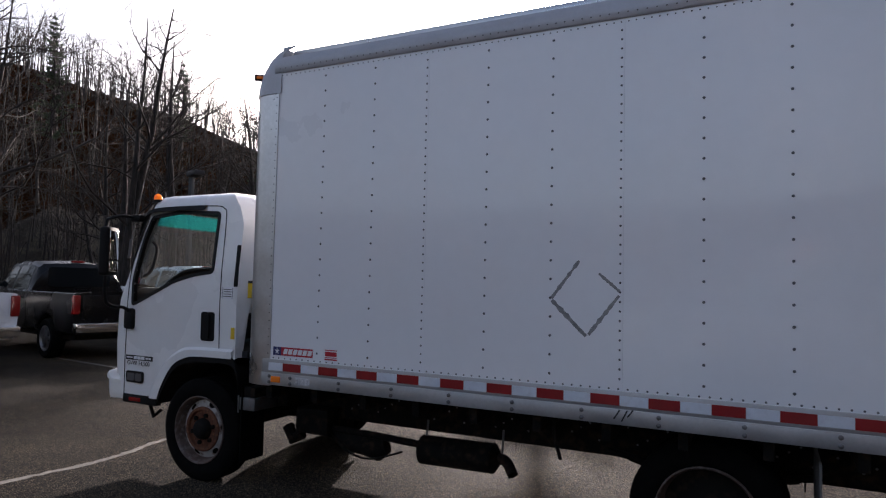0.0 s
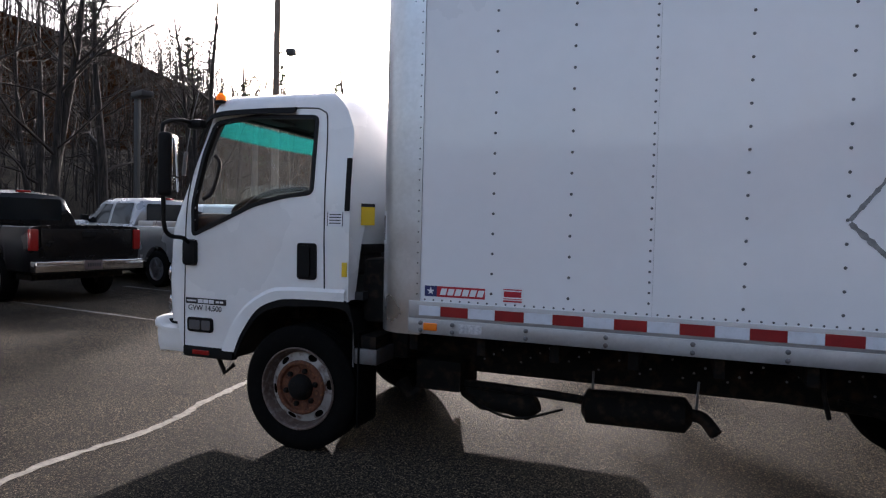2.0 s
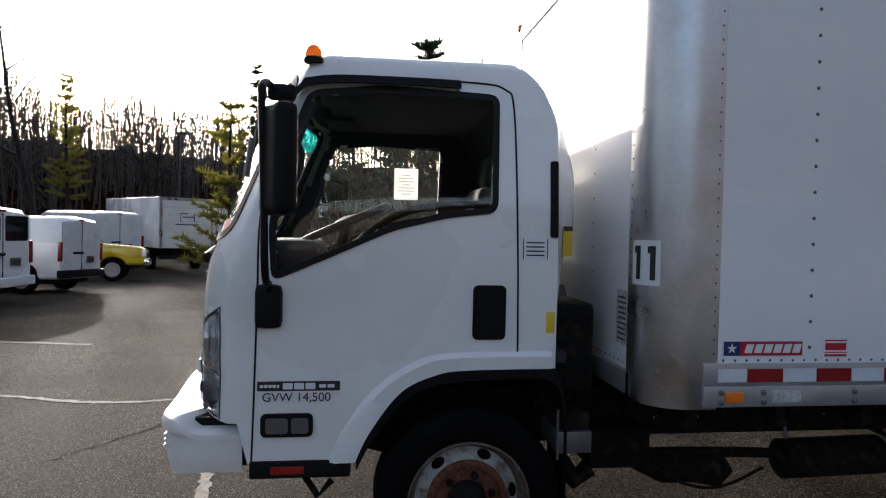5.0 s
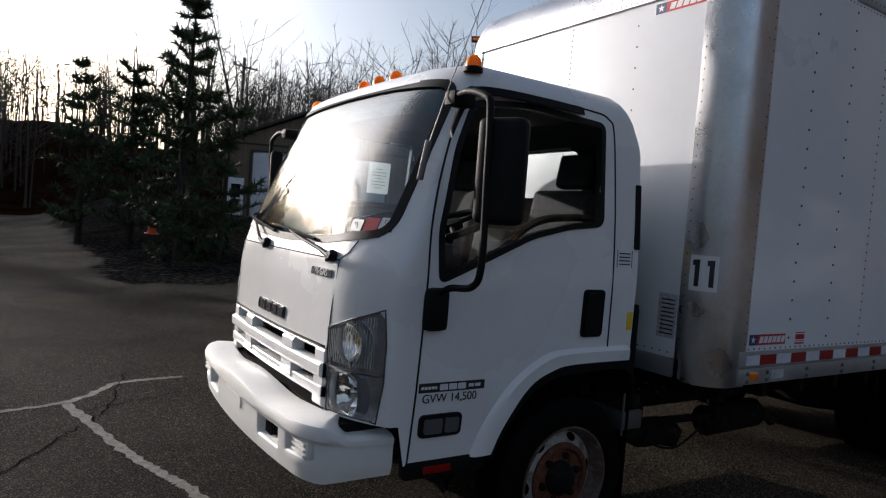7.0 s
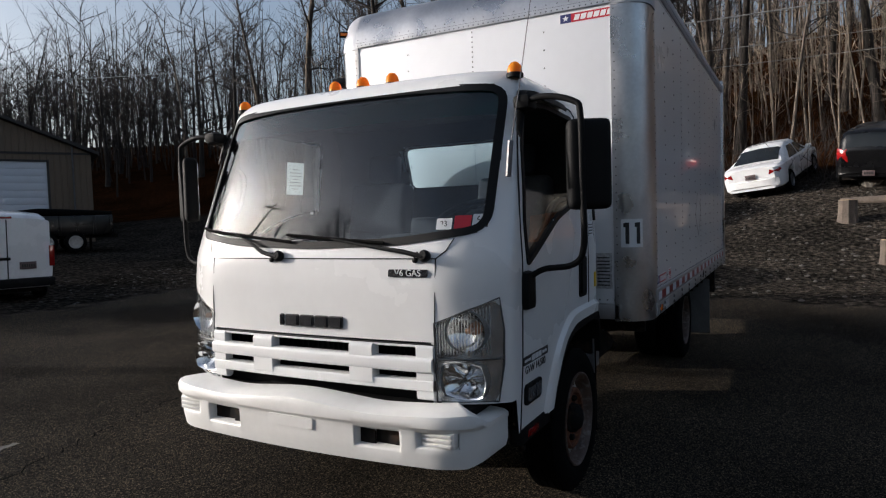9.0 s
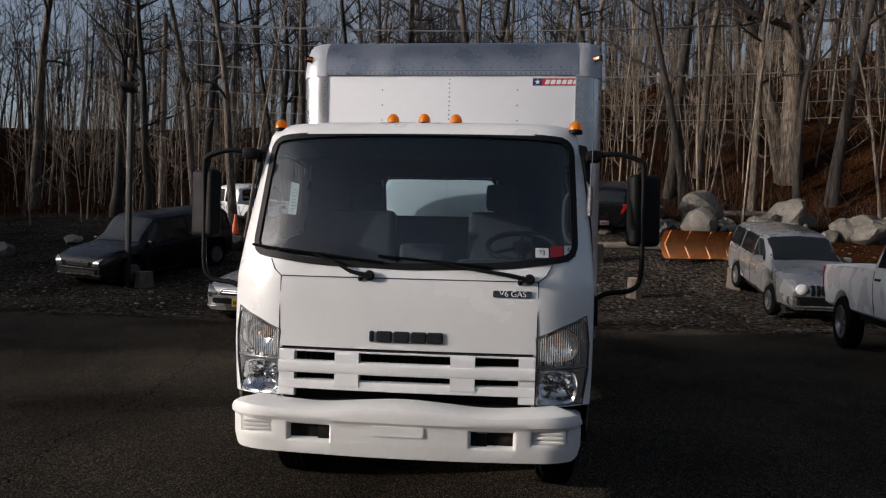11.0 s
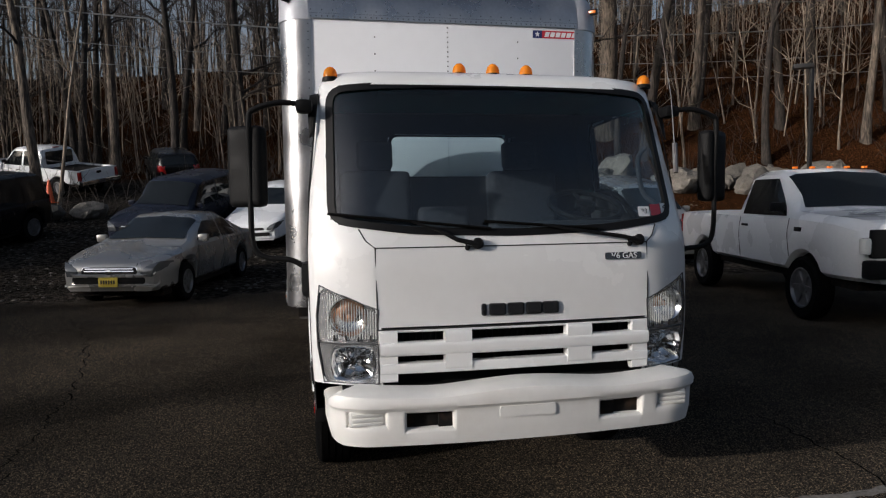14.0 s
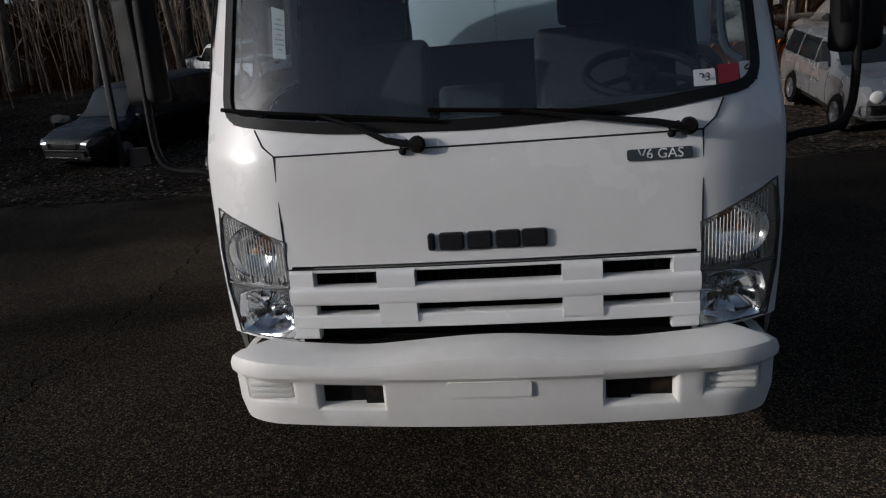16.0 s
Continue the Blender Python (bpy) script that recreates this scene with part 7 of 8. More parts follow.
pickup("pickup_truck", at(-10.9, 17.7, 14), "yellow compact pickup truck behind the vans", YELLOW_CAR, length=5.0, half=0.88, roof=1.72, belt=1.04, cab=(2.2, 3.75), axle=(1.05, 4.05), wheel_r=0.36, double=False)
van("van", at(-8.35, 23.1, 140), "tall white high-roof panel van", 5.9, 1.02, 2.38, WHITE_CAR, belt=1.4, axle=(1.0, 4.7), rear_glass=False)
van("van", at(5.05, 11.95, 74), "white compact panel van with blank rear doors", 4.5, 0.86, 1.86, WHITE_CAR, belt=1.14, axle=(0.85, 3.6), wheel_r=0.32, rear_glass=False)
sedan("car", at(19.75, -1.0, -14), "white saloon car parked on gravel by the woods", WHITE_CAR, length=4.65, half=0.89, roof=1.46)
sedan("car", at(19.6, -3.9, -16), "black sport utility car with red tail lamps", DARK, length=4.6, half=0.9, roof=1.7, suv=True, wheel_r=0.35)
x, y = rear_of(8.1, 4.2, 168, 4.74)
sedan("car", at(x, y, 168), "silver saloon car with a slatted chrome grille", GREY_SILVER, length=4.74, half=0.88, roof=1.44, grille="slats", plate=PLATE_Y)
x, y = rear_of(15.1, 2.75, 164, 4.7)
sedan("car", at(x, y, 164), "white saloon car behind the silver one", WHITE_CAR, length=4.7, half=0.88, roof=1.45)
x, y = rear_of(14.6, 5.45, 163, 5.0)
sedan("car", at(x, y, 163), "dark navy sport utility car with a chrome grille", NAVY_CAR, length=5.0, half=0.92, roof=1.78, suv=True, wheel_r=0.37, grille="slats")
sedan("car", at(18.2, 9.3, 163), "black full-size sport utility car on the gravel slope", DARK, length=5.2, half=1.0, roof=1.86, suv=True, wheel_r=0.39)
pickup("pickup_truck", at(26.0, 9.6, 60), "white crew-cab pickup truck high on the gravel bank", WHITE_CAR, cab=(2.0, 4.15), tall_sill=0.58)
sedan("car", at(26.5, 6.6, 20), "dark car with red tail lamps by the woods", DARK, length=4.6, half=0.9, roof=1.65, suv=True)
x, y = rear_of(10.75, -7.1, 177, 4.4)
sedan("car", at(x, y, 177), "silver boxy sport utility car with a seven-slot grille", SILVER, length=4.4, half=0.88, roof=1.66, suv=True, wheel_r=0.34, grille="slots")
pickup("pickup_truck", at(9.1, -7.24, 169), "white lifted single-cab pickup truck with dark wheels", WHITE_CAR, length=5.75, half=0.98, roof=1.88, belt=1.14, cab=(2.55, 4.2), axle=(1.1, 4.5), wheel_r=0.43, lifted=0.2, double=False, chrome=BLACK, tall_sill=0.44, work_truck=True)


def parked_box_truck(name, m, label, length, w, floor, top):
    """A box truck seen from behind."""
    t = thing(name, m, label, "box truck")
    bm = bmesh.new()
    box(bm, 0.0, length, -w, w, floor, top, 0.03)
    body = part("cargo_box", bm, WHITE_CAR, t)
    bm = bmesh.new()
    for s in (-1, 1):
        box(bm, -0.05, 0.02, s * (w - 0.05) - 0.05, s * (w - 0.05) + 0.05, floor, top)
    box(bm, -0.05, 0.02, -w + 0.1, w - 0.1, top - 0.12, top)
    part("rear_frame", bm, ALU, body)
    for k in range(6):
        bm = bmesh.new()
        h = (top - 0.12 - floor) / 6
        box(bm, -0.03, 0.0, -w + 0.1, w - 0.1, floor + h * k + 0.006, floor + h * (k + 1) - 0.006, 0.004)
        part("door_slat", bm, BUMPER, body)
    bm = bmesh.new()
    zc = (floor + top) / 2 + 0.25
    for y0, y1, z0, z1 in ((0.28, 0.30, -0.2, 0.16), (-0.02, 0.28, 0.12, 0.16), (-0.32, 0.2, -0.02, 0.02), (-0.32, -0.28, -0.2, 0.16)):
        box(bm, -0.034, -0.03, y0, y1, zc + z0, zc + z1)
    part("sign_mark", bm, INK, body)
    bm = bmesh.new()
    box(bm, -0.034, -0.03, -0.5, 0.5, zc - 0.34, zc - 0.29)
    part("sign_bar", bm, NAVY, body)
    bm = bmesh.new()
    box(bm, length + 0.15, length + 1.9, -w * 0.85, w * 0.85, 0.6, 2.25, 0.15, None, 3)
    part("cab", bm, WHITE_CAR, t)
    bm = bmesh.new()
    box(bm, 0.3, length + 1.4, -0.45, 0.45, 0.5, floor - 0.02)
    box(bm, -0.1, 0.1, -w, w, 0.5, 0.64)
    part("chassis", bm, CHASSIS, t)
    for x in (1.3, length + 0.9):
        for s in (-1, 1):
            wheel_parts(t, x, s * (w - 0.16), 0.40, 0.24, s, ALLOY)


parked_box_truck("box_truck", at(-6.3, 24.9, 128), "white box truck with a dark sign on its roll-up door", 6.2, 1.14, 0.95, 3.05)
parked_box_truck("box_truck", at(-5.9, 33.4, 128), "white box truck parked farther along the row", 4.6, 1.1, 0.9, 2.9)

# ---- the brown garage ----
BROWN = mat("brown_ribbed_siding", (0.135, 0.095, 0.062), 0.55, scale=1.2, amount=0.12, rough_var=0.1)
DARK_TRIM = mat("dark_roof_trim", (0.02, 0.017, 0.015), 0.6)
ROLL_WHITE = mat("white_sectional_door", (0.66, 0.69, 0.74), 0.45, scale=1.5, amount=0.05)
garage = thing("garage", Matrix.Translation((11.38, 27.05, 1.02)) @ Euler((0, 0, math.atan2(-0.488, 0.874))).to_matrix().to_4x4(), "brown metal-sided gable garage with two white overhead doors", "garage")
HW, EAVE, APEX, DEEP = 4.75, 3.75, 5.72, 15.0
DOORS = [(-3.45, -0.95), (0.62, 3.10)]
DOOR_TOP = 3.38
bm = bmesh.new()
xs, x = [], -HW
while x < HW - 0.001:
    xs += [(x, 0.0), (x + 0.16, 0.0), (x + 0.18, -0.025), (x + 0.22, -0.025)]
    x += 0.24
xs = [(min(a, HW), b) for a, b in xs] + [(HW, 0.0)]
for (xa, ya), (xb, yb) in zip(xs, xs[1:]):
    if xb <= xa:
        continue
    mid = (xa + xb) / 2
    lo = DOOR_TOP if any(d0 < mid < d1 for d0, d1 in DOORS) else -0.6
    za, zb = [EAVE + (APEX - EAVE) * (1 - abs(q) / HW) for q in (xa, xb)]
    f = [bm.verts.new(p) for p in ((xa, ya, lo), (xb, yb, lo), (xb, yb, zb), (xa, ya, za))]
    bm.faces.new(f)
part("front_wall", bm, BROWN, garage, "brown ribbed metal gable wall", smooth=0)
for s in (-1, 1):
    bm = bmesh.new()
    for k in range(60):
        y0 = DEEP * k / 60
        box(bm, s * HW - 0.02, s * HW + (0.02 if k % 2 else 0.0), y0, y0 + DEEP / 60, -0.6, EAVE)
    part("side_wall", bm, BROWN, garage, smooth=0)
bm = bmesh.new()
box(bm, -HW, HW, DEEP - 0.05, DEEP, -0.6, EAVE)
part("back_wall", bm, BROWN, garage)
for s in (-1, 1):
    bm = bmesh.new()
    t = math.atan2(APEX - EAVE, HW)
    L = HW / math.cos(t) + 0.35
    a, c = Vector((0, 0, APEX + 0.05)), Vector((s * (HW + 0.3), 0, APEX + 0.05 - (APEX - EAVE) * (HW + 0.3) / HW))
    for y0, y1 in ((-0.3, DEEP + 0.3),):
        q = [a + Vector((0, y0, 0)), a + Vector((0, y1, 0)), c + Vector((0, y1, 0)), c + Vector((0, y0, 0))]
        up = Vector((0, 0, 0.14))
        lo4, hi4 = [bm.verts.new(p) for p in q], [bm.verts.new(p + up) for p in q]
        bm.faces.new(lo4)
        bm.faces.new(hi4)
        for i in range(4):
            bm.faces.new((lo4[i], lo4[(i + 1) % 4], hi4[(i + 1) % 4], hi4[i]))
    part("roof", bm, DARK_TRIM, garage, "dark roof slope with a deep edge")
bm = bmesh.new()
box(bm, -HW, HW, -0.05, -0.005, EAVE - 0.06, EAVE + 0.03)
part("belt_trim", bm, DARK_TRIM, garage)
for d0, d1 in DOORS:
    bm = bmesh.new()
    box(bm, d0 - 0.08, d0, -0.05, 0.06, -0.5, DOOR_TOP + 0.08)
    box(bm, d1, d1 + 0.08, -0.05, 0.06, -0.5, DOOR_TOP + 0.08)
    box(bm, d0, d1, -0.05, 0.06, DOOR_TOP, DOOR_TOP + 0.08)
    fr = part("door_frame", bm, DARK_TRIM, garage)
    for k in range(11):
        bm = bmesh.new()
        z = 0.1 + (DOOR_TOP - 0.1) * k / 11
        box(bm, d0, d1, 0.02, 0.06, z + 0.006, z + (DOOR_TOP - 0.1) / 11 - 0.006, 0.004)
        part("door_section", bm, ROLL_WHITE, fr)
    bm = bmesh.new()
    box(bm, d0, d1, 0.06, 0.09, -0.4, DOOR_TOP)
    part("door_backing", bm, ROLL_WHITE, fr)
bm = bmesh.new()
box(bm, -4.5, -3.75, -0.03, 0.03, -0.2, 2.05)
door = part("side_door", bm, ROLL_WHITE, garage, "white entrance door with a small window")
bm = bmesh.new()
box(bm, -4.35, -3.9, -0.04, -0.03, 1.1, 1.75)
part("pane", bm, DARK_GLASS, door)
bm = bmesh.new()
tube(bm, [(4.05, -0.06, -0.3), (4.05, -0.06, 3.5), (4.05, -0.06, 4.6)], 0.035, 8)
tube(bm, [(4.05, -0.06, 4.58), (4.05, -0.1, 4.7)], 0.06, 8)
part("vent_pipe", bm, STEEL, garage)

# ---- a black dump trailer in front of it ----
trailer = thing("dump_trailer", Matrix.Translation((12.0, 21.6, height(12.0, 21.6))) @ Euler((0, 0, radians(-27))).to_matrix().to_4x4(), "black steel dump trailer with a tarpaulin roll", "trailer")
bm = bmesh.new()
box(bm, -1.7, 1.7, -0.95, 0.95, 0.62, 1.30, 0.03)
tub = part("tub", bm, DARK, trailer)
for k in range(7):
    bm = bmesh.new()
    box(bm, -1.66 + 0.54 * k, -1.58 + 0.54 * k, -1.0, -0.95, 0.6, 1.3, 0.01)
    part("tub_rib", bm, DARK, tub)
bm = bmesh.new()
tube(bm, [(-1.75, -0.2, 1.38), (-0.6, -0.25, 1.44), (0.3, -0.22, 1.42), (1.75, -0.25, 1.36)], [0.10, 0.16, 0.14, 0.10], 10)
part("tarpaulin_roll", bm, RUBBER, trailer)
bm = bmesh.new()
box(bm, -1.9, 1.9, -0.5, 0.5, 0.48, 0.62)
tube(bm, [(1.0, -0.4, 0.0), (1.0, -0.4, 0.6)], 0.05, 8)
part("trailer_frame", bm, CHASSIS, trailer)
for s in (-1, 1):
    for x in (-0.45, 0.45):
        wheel_parts(trailer, x, s * 1.0, 0.36, 0.22, s, ALLOY)

# ---- poles, lamps and wires ----
POLE_WOOD = mat("weathered_pole_wood", (0.17, 0.13, 0.10), 0.85, scale=3.0, amount=0.3, fine=40, bump=0.004)
DARK_METAL = mat("dark_lamp_metal", (0.012, 0.012, 0.012), 0.5)


def utility_pole(x, y, top, r, arms=(), heads=(), label="weathered wooden utility pole with cross-arms"):
    z0 = height(x, y)
    p = thing("utility_pole", Matrix.Translation((x, y, z0)), label, "utility pole")
    bm = bmesh.new()
    tube(bm, [(0, 0, -0.3), (0, 0, (top - z0) / 2), (0.02, 0, top - z0)], [r, r * 0.88, r * 0.72], 12)
    part("pole", bm, POLE_WOOD, p)
    for z, span, az in arms:
        d = Vector((math.cos(radians(az)), math.sin(radians(az)), 0))
        m = Matrix.Translation((0, 0, z - z0)) @ Euler((0, 0, radians(az))).to_matrix().to_4x4()
        bm = bmesh.new()
        box(bm, -span / 2, span / 2, -r - 0.1, -r, -0.06, 0.06, 0.01, m)
        arm = part("cross_arm", bm, POLE_WOOD, p)
        for k in (-0.46, -0.2, 0.2, 0.46):
            bm = bmesh.new()
            lathe(bm, [(0.05, 0.0), (0.06, 0.05), (0.035, 0.09), (0.045, 0.13), (0.02, 0.16)], m @ Vector((span * k, -r - 0.05, 0.06)), (0, 0, 1), 10)
            part("insulator", bm, DARK_METAL, arm)
    for z, dx, dy in heads:
        bm = bmesh.new()
        tube(bm, [(0, 0, z - z0 - 0.1), (dx * 0.5, dy * 0.5, z - z0 + 0.05), (dx, dy, z - z0)], 0.03, 8)
        box(bm, dx - 0.16, dx + 0.16, dy - 0.14, dy + 0.14, z - z0 - 0.12, z - z0 + 0.14, 0.04)
        part("flood_lamp", bm, DARK_METAL, p)
    return p


utility_pole(-11.25, 16.9, 11.4, 0.15, arms=[(10.45, 2.6, 20)], heads=[(7.9, 0.55, 0.15)])
utility_pole(-13.58, 18.81, 6.4, 0.15, label="short wooden pole stub without arms")
utility_pole(30.1, 17.7, 13.5, 0.17, arms=[(12.9, 2.4, 80)], heads=[(11.6, -0.5, -0.35), (11.9, 0.3, 0.5)])
utility_pole(-31, 3, 14.0, 0.17, arms=[(13.2, 2.4, 60)])
utility_pole(28.0, -34, 14.5, 0.17, arms=[(13.6, 2.4, 90)])
utility_pole(14.0, 52.0, 14.0, 0.17, arms=[(13.2, 2.4, 20)])


def lamp_post(x, y, top, az):
    z0 = height(x, y)
    p = thing("lamp_post", Matrix.Translation((x, y, z0)), "dark metal lot lamp post with a flat head", "lamp post")
    bm = bmesh.new()
    box(bm, -0.06, 0.06, -0.06, 0.06, -0.3, top - z0, 0.01)
    part("post", bm, DARK_METAL, p)
    d = Vector((math.cos(radians(az)), math.sin(radians(az)), 0))
    bm = bmesh.new()
    m = Matrix.Translation((0, 0, top - z0)) @ Euler((0, 0, radians(az))).to_matrix().to_4x4()
    box(bm, -0.05, 0.62, -0.17, 0.17, -0.10, 0.06, 0.03, m)
    part("lamp_head", bm, DARK_METAL, p)


lamp_post(13.6, 9.65, 5.6, 200)
lamp_post(18.4, -16.9, 6.5, 60)
lamp_post(-10.9, 9.8, 4.9, -20)
lamp_post(-9.0, 34.0, 6.6, -10)


CABLE = mat("weathered_grey_cable", (0.14, 0.14, 0.14), 0.55)


def wire(a, b, sag, r=0.011):
    a, b = Vector(a), Vector(b)
    w = thing("overhead_wire", Matrix.Translation(a), "thin black overhead power line", "power line", group="overhead wires")
    bm = bmesh.new()
    tube(bm, [(b - a) * (k / 24) - Vector((0, 0, 4 * sag * (k / 24) * (1 - k / 24))) for k in range(25)], r, 5)
    part("cable", bm, CABLE, w)


for dz, off in ((0.15, -1.0), (0.15, 0.0), (0.15, 1.0), (-0.7, 0.5)):
    wire((30.1, 17.7 + off, 12.9 + dz), (28.0, -34 + off, 13.6 + dz), 1.2, 0.02)
wire((30.1, 17.7, 10.95), (28.0, -34, 11.6), 1.4, 0.035)
wire((30.1, 17.7, 9.6), (28.0, -34, 10.0), 1.3, 0.018)
wire((30.1, 17.7, 8.6), (28.0, -34, 8.9), 1.0, 0.018)
for off, dz in ((-1.1, 0.2), (0.0, 0.2), (1.1, 0.2), (0.3, -0.75)):
    wire((-11.25 + off * 0.9, 16.9 + off * 0.3, 10.45 + dz), (-31 + off * 0.4, 3 + off * 0.9, 13.2 + dz), 0.7)
    wire((-11.25 + off * 0.9, 16.9 + off * 0.3, 10.45 + dz), (14 + off, 52 + off * 0.3, 13.2 + dz), 1.4)
wire((14.0, 52.0, 11.5), (30.1, 17.7, 11.6), 1.2, 0.016)
wire((14.0, 52.0, 12.3), (30.1, 17.7, 12.4), 1.1, 0.012)

# ---- stones, stumps, logs and oddments along the wood's edge ----
STONE = mat("grey_field_stone", (0.135, 0.122, 0.105), 0.9, scale=2.2, amount=0.4, fine=22, bump=0.05, dirt=(0.06, 0.055, 0.045), dirt_amount=0.8)
PEBBLE = mat("dull_gravel_stone", (0.085, 0.078, 0.068), 0.9, scale=9.0, amount=0.4)
CUT_WOOD = mat("sawn_wood", (0.34, 0.24, 0.14), 0.8, scale=9.0, amount=0.2)
BARK = mat("grey_brown_bark", (0.105, 0.083, 0.066), 0.9, scale=3.0, amount=0.35, fine=26, bump=0.02)
ORANGE = mat("orange_painted_steel", (0.55, 0.20, 0.05), 0.5, scale=5, amount=0.2, dirt=(0.2, 0.1, 0.06), dirt_amount=0.5)
CONE_ORANGE = mat("traffic_cone_plastic", (0.75, 0.12, 0.03), 0.5)


def boulder(x, y, size, seed, sink=0.25):
    rng = random.Random(seed)
    bm = bmesh.new()
    bmesh.ops.create_icosphere(bm, subdivisions=3, radius=1.0)
    cuts = [(Vector((rng.gauss(0, 1), rng.gauss(0, 1), rng.gauss(0, 0.7))).normalized(), rng.uniform(0.55, 0.85)) for _ in range(9)]
    sx, sy, sz = size * rng.uniform(0.8, 1.3), size * rng.uniform(0.7, 1.1), size * rng.uniform(0.6, 1.0)
    for v in bm.verts:
        q = v.co.copy()
        # broken flat faces
        for d, reach in cuts:
            over = q.dot(d) - reach
            if over > 0:
                q -= d * over
        n1 = noise.noise(q * 1.1 + Vector((seed * 3.1, 0, 0))) * 0.18 + noise.noise(q * 2.7 + Vector((0, seed * 1.7, 0))) * 0.16
        cell = 0.10 * noise.noise(q * 5.5 + Vector((0, 0, seed * 2.3)))
        v.co = Vector((q.x * sx, q.y * sy, q.z * sz)) * (1 + n1 + cell)
    ob = mesh_ob("boulder", bm, STONE, 28)
    ob.matrix_world = Matrix.Translation((x, y, height(x, y) + sz * (1 - sink) - size * 0.1)) @ Euler((rng.uniform(-0.3, 0.3), rng.uniform(-0.3, 0.3), rng.uniform(0, 6))).to_matrix().to_4x4()
    return tagged(ob, "weathered grey boulder at the edge of the woods", "rock", group="boulders along the woods")


rng = random.Random(11)
for k in range(70):
    y = -3.5 - 17 * (k / 69) + rng.uniform(-0.5, 0.5)
    x = 20.8 + rng.uniform(-0.9, 1.6) - 0.16 * max(0, -y - 8)
    boulder(x, y, rng.choice((0.28, 0.35, 0.42, 0.5, 0.62, 0.85)), 100 + k)
for k, (x, y, s) in enumerate(((19.75, 9.25, 0.42), (20.4, 8.3, 0.5), (23.2, 12.2, 0.4), (15.2, 11.4, 0.35), (21.5, 14.5, 0.5), (20.0, 15.6, 0.4), (17.6, 16.5, 0.35), (24.5, 5.2, 0.6), (24.2, 3.4, 0.5))):
    boulder(x, y, s, 200 + k)


def stump(x, y, r, h, label="sawn tree stump standing on the gravel"):
    bm = bmesh.new()
    n = 18
    rings = [[(rr * math.cos(2 * math.pi * k / n) * (1 + 0.08 * math.sin(3 * k)), rr * math.sin(2 * math.pi * k / n) * (1 + 0.06 * math.cos(5 * k)), z) for k in range(n)] for rr, z in ((r * 1.25, -0.1), (r * 1.05, 0.12), (r, h * 0.6), (r * 0.98, h))]
    ring_mesh(bm, rings)
    t = thing("tree_stump", Matrix.Translation((x, y, height(x, y))), label, "tree stump")
    part("stump_bark", bm, BARK, t)
    bm = bmesh.new()
    lathe(bm, [(r * 0.93, 0.0), (r * 0.9, 0.012)], (0, 0, h - 0.002), (0, 0, 1), 18)
    part("sawn_face", bm, CUT_WOOD, t)


stump(13.9, 9.35, 0.22, 0.42)
stump(13.4, -3.75, 0.17, 0.48)
stump(14.6, -6.6, 0.22, 0.5)
stump(16.3, -3.2, 0.2, 0.5)
cone = thing("traffic_cone", Matrix.Translation((19.75, 9.25, height(19.75, 9.25) + 0.58)), "faded orange traffic cone standing on a boulder", "traffic cone")
bm = bmesh.new()
lathe(bm, [(0.17, 0.03), (0.14, 0.05), (0.03, 0.72), (0.0, 0.73)], (0, 0, 0), (0, 0, 1), 20)
part("cone", bm, CONE_ORANGE, cone)
bm = bmesh.new()
box(bm, -0.2, 0.2, -0.2, 0.2, 0.0, 0.04, 0.01)
part("cone_base", bm, CONE_ORANGE, cone)
copy_thing(cone, Matrix.Translation((2.6, 19.4, height(2.6, 19.4) + 0.25)))

plow = thing("snow_plow", Matrix.Translation((16.6, -6.1, height(16.6, -6.1))) @ Euler((0, 0, radians(-70))).to_matrix().to_4x4(), "weathered orange snow plow blade on the gravel", "snow plow")
bm = bmesh.new()
ring_mesh(bm, [[(x, 0.32 * math.cos(radians(a)) - 0.32, 0.45 + 0.42 * math.sin(radians(a))) for a in range(-75, 80, 15)] for x in (-1.15, -0.4, 0.4, 1.15)], False)
part("blade", bm, ORANGE, plow, smooth=60)
for x in (-1.0, -0.35, 0.35, 1.0):
    bm = bmesh.new()
    tube(bm, [(x, -0.26, 0.06), (x, 0.02, 0.45), (x, -0.26, 0.84)], 0.03, 6)
    part("blade_rib", bm, ORANGE, plow)
bm = bmesh.new()
tube(bm, [(-0.9, 0.2, 0.30), (0.0, 0.9, 0.30), (0.9, 0.2, 0.30)], 0.06, 8)
tube(bm, [(0.0, 0.9, 0.3), (0.0, 0.9, 0.0)], 0.05, 8)
part("push_frame", bm, RUST, plow)
for x, y, l, az, r in ((15.7, -7.6, 2.4, 20, 0.14), (17.8, -4.6, 3.0, 75, 0.12), (25.0, -10.0, 4.0, 95, 0.13)):
    bm = bmesh.new()
    d = Vector((math.cos(radians(az)), math.sin(radians(az)), 0))
    tube(bm, [-d * l / 2, Vector((0, 0, 0.03)), d * l / 2], [r * 1.1, r, r * 0.85], 10)
    ob = mesh_ob("log", bm, BARK, 40)
    ob.matrix_world = Matrix.Translation((x, y, height(x, y) + r * 0.8))
    tagged(ob, "fallen grey log lying on leaf litter", "log")

# loose stones over the gravel
V, F = [], []
rng = random.Random(31)
ico = bmesh.new()
bmesh.ops.create_icosphere(ico, subdivisions=1, radius=1.0)
unit, tris = [v.co.copy() for v in ico.verts], [tuple(v.index for v in f.verts) for f in ico.faces]
ico.free()
laid = 0
while laid < 2600:
    x, y = rng.uniform(5.5, 21), rng.uniform(-12, 15)
    if paved(x, y) > -0.2:
        continue
    r = 0.012 + 0.04 * rng.random() ** 3
    base, n0 = Vector((x, y, height(x, y))), len(V)
